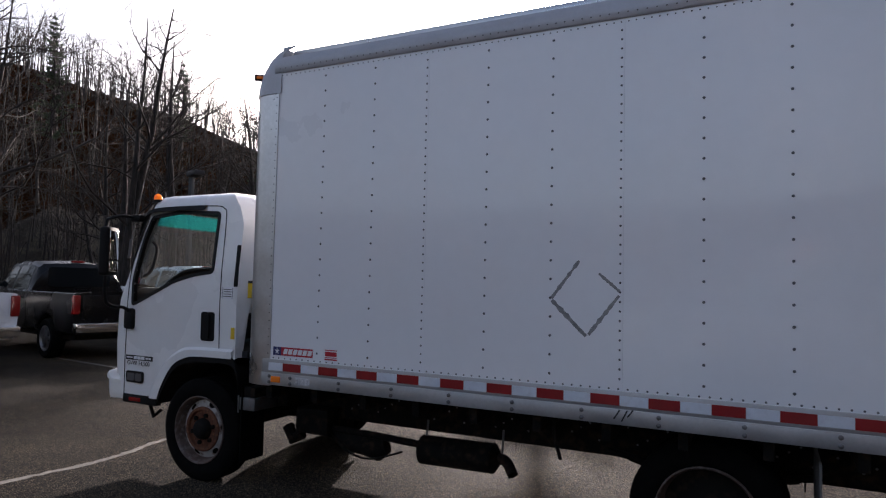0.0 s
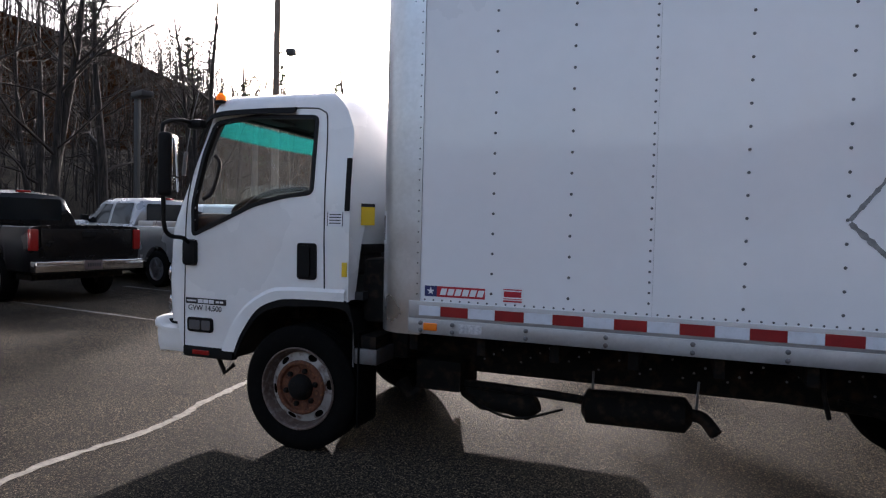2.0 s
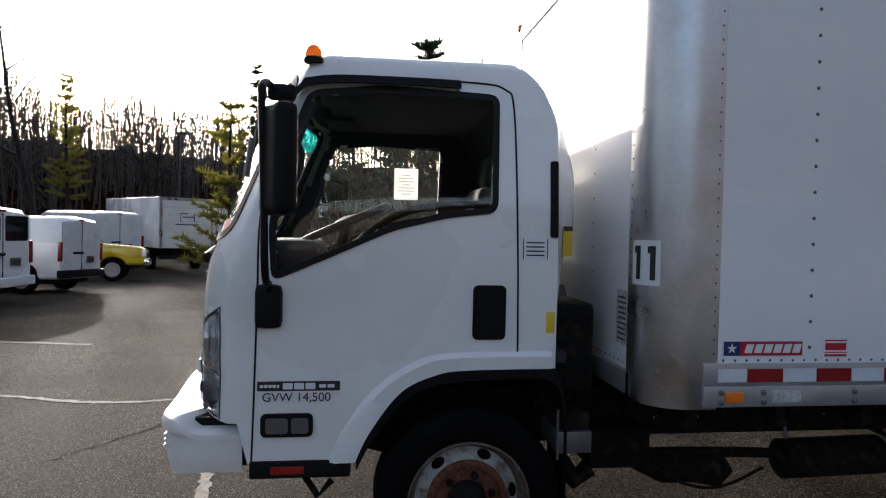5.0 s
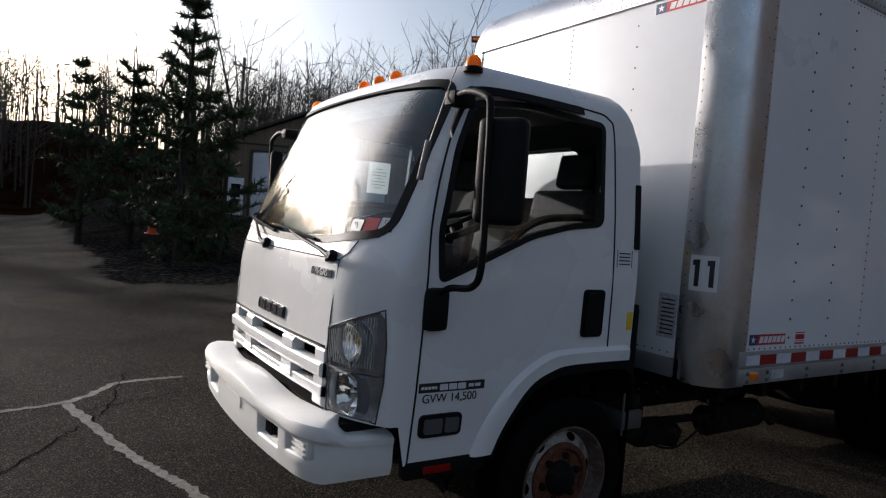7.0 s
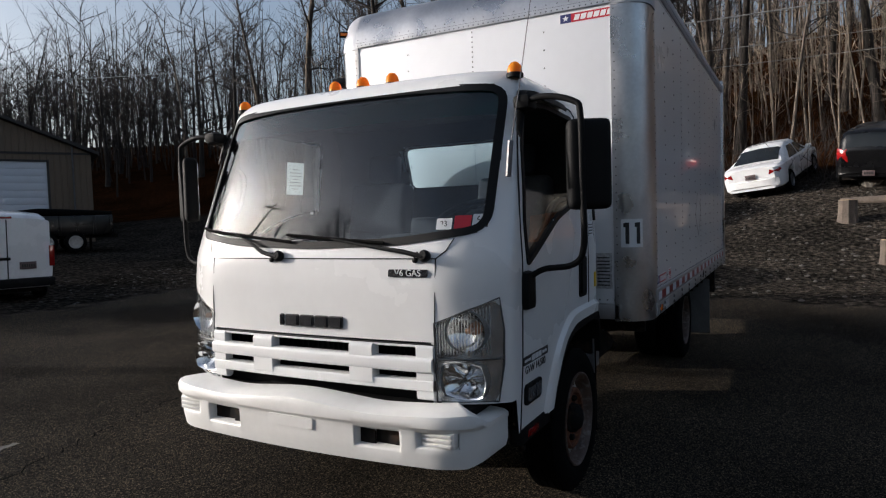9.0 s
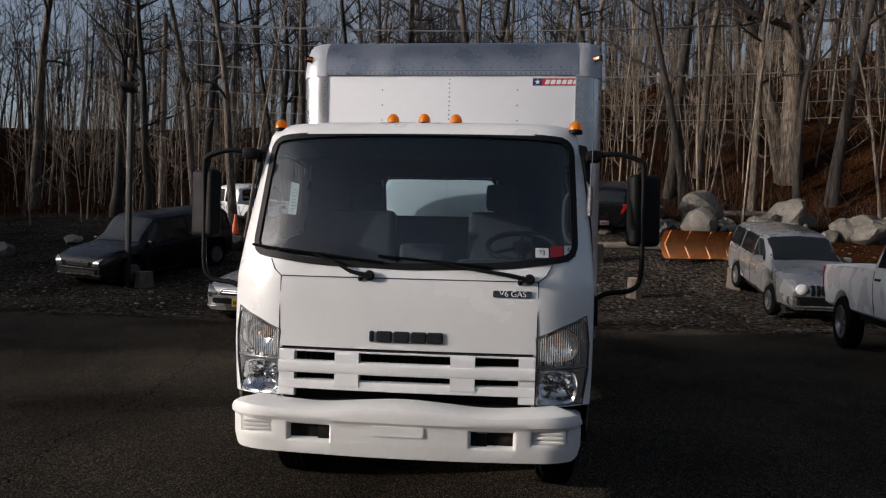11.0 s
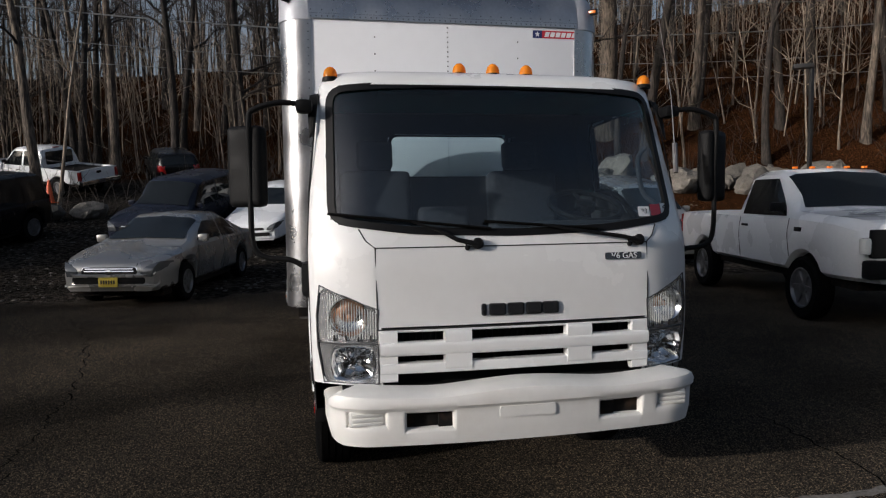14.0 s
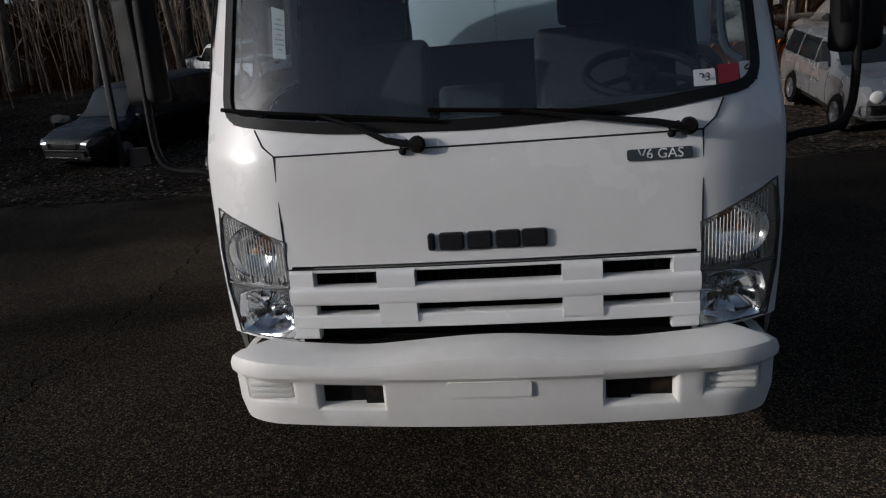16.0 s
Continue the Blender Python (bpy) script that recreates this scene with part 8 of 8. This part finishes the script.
    sx, sy = rng.uniform(0.7, 1.4), rng.uniform(0.7, 1.4)
    V += [base + Vector((v.x * sx, v.y * sy, v.z * 0.7)) * r * rng.uniform(0.85, 1.15) for v in unit]
    F += [tuple(n0 + i for i in t) for t in tris]
    laid += 1
me = bpy.data.meshes.new("gravel_stones")
me.from_pydata([tuple(v) for v in V], [], F)
me.materials.append(PEBBLE)
tagged(new("gravel_stones", me), "loose grey stones scattered over the gravel", "gravel", kind="stuff")

# ---- trees ----
def bark(name, base, groove=0.3):
    """Furrowed bark: upright ridges and dark grooves, with broad grey patches."""
    m = mat(name, base, 0.92)
    n, l = m.node_tree.nodes, m.node_tree.links
    b, co = n["Principled BSDF"], n.new("ShaderNodeTexCoord")
    tall, ridges, patches = n.new("ShaderNodeMapping"), n.new("ShaderNodeTexNoise"), n.new("ShaderNodeTexNoise")
    tall.inputs["Scale"].default_value = (1, 1, 0.13)
    l.new(co.outputs["Object"], tall.inputs["Vector"])
    l.new(tall.outputs[0], ridges.inputs["Vector"])
    l.new(co.outputs["Object"], patches.inputs["Vector"])
    ridges.inputs["Scale"].default_value, ridges.inputs["Detail"].default_value = 17, 5
    patches.inputs["Scale"].default_value, patches.inputs["Detail"].default_value = 1.1, 4
    deep, broad, both, tint = n.new("ShaderNodeMapRange"), n.new("ShaderNodeMapRange"), n.new("ShaderNodeMath"), n.new("ShaderNodeVectorMath")
    for node, lo, hi in ((deep, groove, 1.35), (broad, 0.65, 1.3)):
        node.inputs["From Min"].default_value, node.inputs["From Max"].default_value = 0.36, 0.62
        node.inputs["To Min"].default_value, node.inputs["To Max"].default_value = lo, hi
    l.new(ridges.outputs["Fac"], deep.inputs["Value"])
    l.new(patches.outputs["Fac"], broad.inputs["Value"])
    both.operation, tint.operation = "MULTIPLY", "SCALE"
    l.new(deep.outputs[0], both.inputs[0])
    l.new(broad.outputs[0], both.inputs[1])
    tint.inputs[0].default_value = base
    l.new(both.outputs[0], tint.inputs["Scale"])
    l.new(tint.outputs[0], b.inputs["Base Color"])
    bp = n.new("ShaderNodeBump")
    bp.inputs["Strength"].default_value, bp.inputs["Distance"].default_value = 1.0, 0.05
    l.new(ridges.outputs["Fac"], bp.inputs["Height"])
    l.new(bp.outputs[0], b.inputs["Normal"])
    return m


BARK_DARK = bark("dark_winter_bark", (0.026, 0.020, 0.016))
BARK_LIGHT = bark("pale_grey_bark", (0.100, 0.079, 0.061))
BARK_PALE = bark("pale_sapling_bark", (0.185, 0.148, 0.112), 0.6)
# paler than TWIG: the ridge's backlit haze is put into this colour
HAZED_TWIG = mat("hazed_ridge_twigs", (0.075, 0.060, 0.050), 0.9)
TWIG = mat("brown_twigs", (0.020, 0.0145, 0.0112), 0.9)


def sweep(V, F, pts, radii, sides):
    """Adds a tapered branch to vertex and face lists."""
    d, u, v = frame_of(pts[1] - pts[0])
    start = len(V)
    for i, p in enumerate(pts):
        t = (pts[min(i + 1, len(pts) - 1)] - pts[max(i - 1, 0)]).normalized()
        u = (u - t * u.dot(t)).normalized()
        v = t.cross(u)
        for k in range(sides):
            a = 2 * math.pi * k / sides
            V.append(p + (u * math.cos(a) + v * math.sin(a)) * radii[i])
    for i in range(len(pts) - 1):
        for k in range(sides):
            q = (k + 1) % sides
            a, b = start + i * sides, start + (i + 1) * sides
            F.append((a + k, a + q, b + q, b + k))


def spike(V, F, p, q, r):
    """A twig running out to a point."""
    _, u, v = frame_of(q - p)
    n0 = len(V)
    V += [p + u * r, p - u * r * 0.5 + v * r * 0.87, p - u * r * 0.5 - v * r * 0.87, q]
    F += [(n0, n0 + 1, n0 + 3), (n0 + 1, n0 + 2, n0 + 3), (n0 + 2, n0, n0 + 3)]


def limb(rng, p, d, length, segs, bend, lift):
    pts, d = [p.copy()], d.normalized()
    for _ in range(segs):
        d = (d + Vector((rng.gauss(0, bend), rng.gauss(0, bend), rng.gauss(0, bend) + lift))).normalized()
        pts.append(pts[-1] + d * length / segs)
    return pts, d


def grow(seed, tall, r, clear, spread, counts, lift=0.06, fork=False):
    """A bare tree: lists for the trunk and for the crown of limbs, boughs and twigs."""
    rng = random.Random(seed)
    TV, TF, CV, CF = [], [], [], []
    stems = [(Vector((0, 0, -0.3)), Vector((rng.gauss(0, 0.03), rng.gauss(0, 0.03), 1)), tall, r)]
    if fork:
        stems.append((Vector((0.1, 0.05, 0.3)), Vector((rng.uniform(0.12, 0.25), rng.uniform(-0.2, 0.2), 1)), tall * 0.9, r * 0.75))
    for base, d0, h, r0 in stems:
        pts, _ = limb(rng, base, d0, h, 10, 0.045, 0.03)
        rad = [r0 * (1.35 if i == 0 else 1) * (1 - 0.88 * (i / 10) ** 1.1) for i in range(11)]
        sweep(TV, TF, pts, rad, 8)
        for _ in range(counts[0]):
            f = clear + (1 - clear) * rng.random() ** 0.8
            i = min(int(f * 10), 9)
            p = pts[i].lerp(pts[i + 1], f * 10 - i)
            az = rng.uniform(0, 2 * math.pi)
            up = rng.uniform(0.25, 0.95)
            d = Vector((math.cos(az), math.sin(az), up))
            l1 = h * spread * (1.15 - f) * rng.uniform(0.6, 1.25) + 0.6
            p1, _ = limb(rng, p, d, l1, 5, 0.16, lift)
            ra = rad[i] * rng.uniform(0.32, 0.55)
            sweep(CV, CF, p1, [ra * (1 - 0.82 * k / 5) for k in range(6)], 5)
            for _ in range(counts[1]):
                k = rng.randint(1, 5)
                d2 = ((p1[k] - p1[k - 1]).normalized() + Vector((rng.gauss(0, 0.55), rng.gauss(0, 0.55), rng.gauss(0.1, 0.4)))).normalized()
                l2 = l1 * rng.uniform(0.28, 0.6)
                p2, _ = limb(rng, p1[k - 1].lerp(p1[k], rng.random()), d2, l2, 3, 0.2, lift)
                sweep(CV, CF, p2, [ra * 0.42 * (1 - 0.8 * q / 3) for q in range(4)], 3)
                for _ in range(counts[2]):
                    q = rng.randint(1, 3)
                    d3 = ((p2[q] - p2[q - 1]).normalized() + Vector((rng.gauss(0, 0.6), rng.gauss(0, 0.6), rng.gauss(0.08, 0.45)))).normalized()
                    root = p2[q - 1].lerp(p2[q], rng.random())
                    spike(CV, CF, root, root + d3.normalized() * l2 * rng.uniform(0.3, 0.75), max(ra * 0.15, 0.007))
    return TV, TF, CV, CF


def mesh_of(name, V, F, material):
    me = bpy.data.meshes.new(name)
    me.from_pydata([tuple(v) for v in V], [], F)
    me.materials.append(material)
    me.polygons.foreach_set("use_smooth", [True] * len(me.polygons))
    return me


def tree_kind(seed, tall, r, clear, spread, counts, skin, **kw):
    TV, TF, CV, CF = grow(seed, tall, r, clear, spread, counts, **kw)
    return mesh_of("trunk", TV, TF, skin), mesh_of("crown", CV, CF, BARK_PALE if skin is BARK_PALE else BARK_DARK if skin is BARK_LIGHT else TWIG), tall


def plant(kind, x, y, scale, turn, label, group="", lean=0.0):
    t = thing("tree", Matrix.Translation((x, y, height(x, y) - 0.1)) @ Euler((lean, 0, turn)).to_matrix().to_4x4() @ Matrix.Scale(scale, 4), label, "tree", group)
    for me, n in ((kind[0], "trunk"), (kind[1], "crown")):
        ob = new(n, me)
        ob.parent = t
    return t


WOOD = [tree_kind(s, 19, 0.225, 0.36, 0.20, (16, 5, 5), BARK_LIGHT if s in (1, 4) else BARK_DARK, lift=0.08) for s in range(1, 6)]
SLIM = [tree_kind(s, 13, 0.062, 0.22, 0.15, (13, 4, 4), BARK_PALE if s % 2 else BARK_LIGHT, lift=0.10) for s in range(20, 24)]
SPREAD = [tree_kind(s, 14, 0.24, 0.22, 0.42, (14, 6, 8), BARK_DARK, lift=0.05, fork=s % 2 == 0) for s in range(40, 44)]
BIG = tree_kind(60, 22, 0.52, 0.30, 0.26, (18, 6, 6), BARK_LIGHT, lift=0.08, fork=True)

rng = random.Random(5)
placed = []


def clear_of(x, y, gap):
    if any((x - a) ** 2 + (y - b) ** 2 < gap * gap for a, b in placed):
        return False
    placed.append((x, y))
    return True


# the wood behind the truck's tail: large trunks that can be told apart first
plant(BIG, 29.5, -14.0, 1.0, 0.6, "huge forked pale-barked oak at the wood's edge")
placed.append((29.5, -14.0))
for x, y, k, s in ((31.0, 10.4, 0, 1.05), (33.5, 12.6, 2, 0.95), (29.0, 7.4, 1, 0.9), (27.2, -8.6, 2, 0.95), (27.5, -17.8, 0, 1.1), (30.0, -19.5, 4, 1.05), (25.0, -20.8, 2, 0.9), (32.0, -10.5, 3, 1.0), (36.0, 0.5, 1, 1.1), (33.0, -5.5, 4, 1.0), (35.0, 5.5, 0, 1.15), (24.8, -12.5, 1, 0.75)):
    plant(WOOD[k], x, y, s, rng.uniform(0, 6), "tall bare winter tree in the woods behind the lot", "bare woodland trees")
    placed.append((x, y))
count = 0
while count < 84:
    az, r = radians(rng.uniform(-62, 50)), rng.uniform(29, 62)
    x, y = -2 + r * math.cos(az), r * math.sin(az)
    if y > 16 and 4 < x < 26 and y < 46:
        continue
    if clear_of(x, y, 2.3):
        plant(rng.choice(WOOD + SPREAD[:2] if y > 2 else WOOD), x, y, rng.uniform(0.75, 1.2), rng.uniform(0, 6.3), "tall bare winter tree in the woods behind the lot", "bare woodland trees", rng.gauss(0, 0.03))
        count += 1
count = 0
while count < 80:
    az, r = radians(rng.uniform(-62, 42)), rng.uniform(25.5, 48)
    x, y = -2 + r * math.cos(az), r * math.sin(az)
    if (y > 14 and 4 < x < 26) or x < 21.5:
        continue
    if clear_of(x, y, 1.1):
        plant(rng.choice(SLIM), x, y, rng.uniform(0.55, 1.1), rng.uniform(0, 6.3), "slim bare sapling at the edge of the woods", "bare saplings", rng.gauss(0, 0.05))
        count += 1
# trees behind the garage
count = 0
while count < 66:
    x, y = rng.uniform(2, 40), rng.uniform(43, 72)
    if clear_of(x, y, 1.9):
        plant(rng.choice(WOOD[:2] + SPREAD), x, y, rng.uniform(0.5, 0.78), rng.uniform(0, 6.3), "bare winter tree behind the garage", "bare trees behind the garage")
        count += 1
# spreading trees along the foot of the hill beyond the parked row
for x, y, k, s, a in ((-19.0, 13.6, 0, 1.0, 0.3), (-20.6, 17.6, 1, 1.0, 1.4), (-22.0, 9.0, 2, 1.05, 2.2), (-17.5, 21.5, 3, 0.95, 4.0), (-22.6, 25.8, 0, 1.0, 2.9), (-25.0, 4.0, 1, 1.05, 5.0), (-27.0, 12.0, 3, 1.1, 0.9), (-28.0, 20.0, 2, 1.0, 3.3), (-24.0, 31.0, 1, 0.95, 5.6), (-31.0, 27.0, 0, 1.1, 4.4), (-30.0, -2.0, 2, 1.0, 1.0), (-24.5, 38.0, 3, 0.85, 2.0), (-35.0, 8.0, 3, 1.1, 2.6), (-14.0, 44.0, 2, 0.75, 0.5)):
    plant(SPREAD[k], x, y, s, a, "bare spreading winter tree at the foot of the hill", "bare trees below the hill")
    placed.append((x, y))
count = 0
while count < 42:
    az, r = radians(rng.uniform(117, 186)), rng.uniform(34, 70)
    x, y = 2 + r * math.cos(az), r * math.sin(az)
    if clear_of(x, y, 2.6):
        plant(rng.choice(WOOD[:3] + SPREAD[:2] + SLIM), x, y, rng.uniform(0.6, 0.95), rng.uniform(0, 6.3), "bare winter tree on the wooded hillside", "bare hillside trees")
        count += 1


def far_woods(name, label, az0, az1, r0, r1, n, seed, tall, thick=1.0, skin=TWIG, limbs=8, reach=1.0, twigs=4):
    """A far wooded slope: many small bare trees in one mesh."""
    rng = random.Random(seed)
    V, F = [], []
    for _ in range(n):
        az, r = radians(rng.uniform(az0, az1)), r0 + (r1 - r0) * rng.random() ** 0.8
        x, y = 2 + r * math.cos(az), r * math.sin(az)
        z, h = height(x, y), tall * rng.uniform(0.65, 1.15)
        base = Vector((x, y, z - 0.3))
        pts, _ = limb(rng, base, Vector((rng.gauss(0, 0.04), rng.gauss(0, 0.04), 1)), h, 4, 0.05, 0.02)
        w = (0.08 + 0.08 * rng.random()) * thick
        sweep(V, F, pts, [w, w * 0.85, w * 0.6, w * 0.35, 0.03], 4)
        for _ in range(limbs):
            i = rng.randint(1, 3)
            a = rng.uniform(0, 6.3)
            d = Vector((math.cos(a), math.sin(a), rng.uniform(0.5, 1.3) / reach))
            p1, _ = limb(rng, pts[i].lerp(pts[i + 1], rng.random()), d, h * rng.uniform(0.14, 0.30) * reach, 2, 0.2, 0.08 * reach)
            sweep(V, F, p1, [w * 0.35, w * 0.22, 0.02], 3)
            for _ in range(twigs):
                d2 = (p1[2] - p1[1]).normalized() + Vector((rng.gauss(0, 0.6), rng.gauss(0, 0.6), rng.gauss(0.2, 0.4)))
                k = rng.randint(0, 1)
                root = p1[k].lerp(p1[k + 1], rng.random())
                spike(V, F, root, root + d2.normalized() * h * rng.uniform(0.07, 0.17), w * 0.16)
    ob = new(name, mesh_of(name, V, F, skin))
    return tagged(ob, label, "woods", kind="stuff")


far_woods("far_woods", "grey-brown bare woods on the far hillside", 96, 190, 64, 190, 1700, 71, 10, 0.85, limbs=6, reach=1.3)
far_woods("far_woods", "dense thin dark trees at the foot of the hill", 122, 184, 37, 66, 460, 78, 8, 0.6, limbs=6)
# ridge trees take the twig colour with haze in it
far_woods("far_woods", "dense low woods on the ridge", 92, 122, 58, 105, 420, 76, 12, 0.7, HAZED_TWIG, limbs=8, reach=1.5, twigs=6)
far_woods("far_woods", "grey-brown bare woods beyond the lot", 60, 98, 62, 190, 420, 72, 12, 0.75, limbs=9, reach=1.5, twigs=7)
far_woods("far_woods", "dense dark woods close behind the garage", 50, 80, 50, 84, 200, 77, 9, 0.6, limbs=9, reach=1.5, twigs=7)
far_woods("far_woods", "dense bare woods rising behind the gravel", -66, 60, 55, 130, 1200, 73, 15)
far_woods("thin_saplings", "thin bare saplings and brush below the tall trees", -62, 44, 29, 58, 620, 75, 6.5, 0.32, BARK_PALE)
far_woods("far_woods", "bare woods across the road", 190, 294, 75, 150, 120, 74, 12)

# ---- evergreens ----
NEEDLE = mat("pine_needles", (0.030, 0.050, 0.016), 0.75, scale=4.0, amount=0.4)
# sun shining through the boughs is put into this brighter needle colour
NEEDLE_SUN = backlit("sunlit_yellow_green_needles", (0.22, 0.20, 0.035), 0.6, 0.75)


def evergreen(x, y, tall, seed, needle, label, low=0.12, wide=0.24):
    """A conifer: whorls of boughs, each carrying many needle tufts."""
    rng = random.Random(seed)
    TV, TF, NV, NF = [], [], [], []
    pts, _ = limb(rng, Vector((0, 0, -0.3)), Vector((0, 0, 1)), tall, 8, 0.02, 0.02)
    sweep(TV, TF, pts, [0.02 * tall * (1 - 0.92 * i / 8) for i in range(9)], 7)
    for w in range(int(tall * 2.0)):
        f = low + (1 - low) * (w + rng.random()) / (tall * 2.0)
        i = min(int(f * 8), 7)
        c = pts[i].lerp(pts[i + 1], f * 8 - i)
        for _ in range(5):
            if rng.random() < 0.22:
                continue
            a = rng.uniform(0, 6.3)
            l = tall * wide * (1.04 - f) * rng.uniform(0.55, 1.2) + 0.25
            b, _ = limb(rng, c, Vector((math.cos(a), math.sin(a), rng.uniform(-0.05, 0.35))), l, 4, 0.10, 0.05)
            sweep(TV, TF, b, [0.03, 0.022, 0.015, 0.01, 0.006], 3)
            for _ in range(int(16 + l * 18)):
                k = rng.randint(1, 4)
                p = b[k - 1].lerp(b[k], rng.random())
                d = ((b[k] - b[k - 1]).normalized() * 0.6 + Vector((rng.gauss(0, 0.6), rng.gauss(0, 0.6), rng.gauss(0.15, 0.35)))).normalized()
                _, u, v = frame_of(d)
                s = rng.uniform(0.16, 0.34)
                for q in range(4):
                    e = (d + (u * math.cos(q * 1.57) + v * math.sin(q * 1.57)) * 0.55).normalized()
                    side = e.cross(d).normalized() * 0.028
                    n0 = len(NV)
                    NV += [p - side, p + side, p + e * s]
                    NF.append((n0, n0 + 1, n0 + 2))
    t = thing("evergreen_tree", Matrix.Translation((x, y, height(x, y))), label, "evergreen tree")
    for me, n in ((mesh_of("trunk", TV, TF, BARK_DARK), "trunk"), (mesh_of("crown", NV, NF, needle), "crown")):
        ob = new(n, me)
        ob.parent = t


evergreen(3.3, 16.6, 7.5, 81, NEEDLE, "dark green pine beside the garage drive", low=0.06, wide=0.19)
evergreen(2.6, 15.2, 7.2, 101, NEEDLE, "dense dark green pine beside the garage drive", low=0.0, wide=0.22)
evergreen(3.5, 14.6, 4.6, 102, NEEDLE, "low dark green pine beside the garage drive", low=0.0, wide=0.30)
evergreen(0.6, 20.4, 6.0, 82, NEEDLE, "dark green pine beside the garage drive")
evergreen(2.0, 19.5, 6.4, 83, NEEDLE, "dark green pine beside the garage drive", wide=0.24)
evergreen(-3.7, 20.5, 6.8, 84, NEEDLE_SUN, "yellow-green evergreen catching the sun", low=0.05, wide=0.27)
evergreen(-5.6, 38.0, 12.0, 85, NEEDLE, "thin tall pine beyond the box trucks", low=0.35, wide=0.16)
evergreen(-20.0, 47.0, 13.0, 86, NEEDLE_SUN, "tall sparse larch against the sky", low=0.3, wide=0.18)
for k, (az, r) in enumerate(((128, 62), (133, 75), (120, 70), (140, 90), (125, 95), (150, 70))):
    evergreen(2 + r * math.cos(radians(az)), r * math.sin(radians(az)), 12 + k % 3, 90 + k, NEEDLE, "dark pine among the bare hillside trees", wide=0.2)

# ---- brush and dry stems at the wood's edge ----
V, F = [], []
rng = random.Random(9)
for _ in range(1700):
    az, r = radians(rng.uniform(-58, 40)), rng.uniform(22, 56)
    x, y = -2 + r * math.cos(az), r * math.sin(az)
    if x < 20 or (y > 14 and x < 26):
        continue
    for _ in range(3):
        p, _ = limb(rng, Vector((x + rng.gauss(0, 0.2), y + rng.gauss(0, 0.2), height(x, y) - 0.05)), Vector((rng.gauss(0, 0.35), rng.gauss(0, 0.35), 1)), rng.uniform(0.5, 2.4), 3, 0.2, 0.02)
        sweep(V, F, p, [0.014, 0.011, 0.008, 0.003], 3)
tagged(new("undergrowth", mesh_of("undergrowth", V, F, TWIG)), "thin bare brush stems among fallen leaves", "undergrowth", kind="stuff")
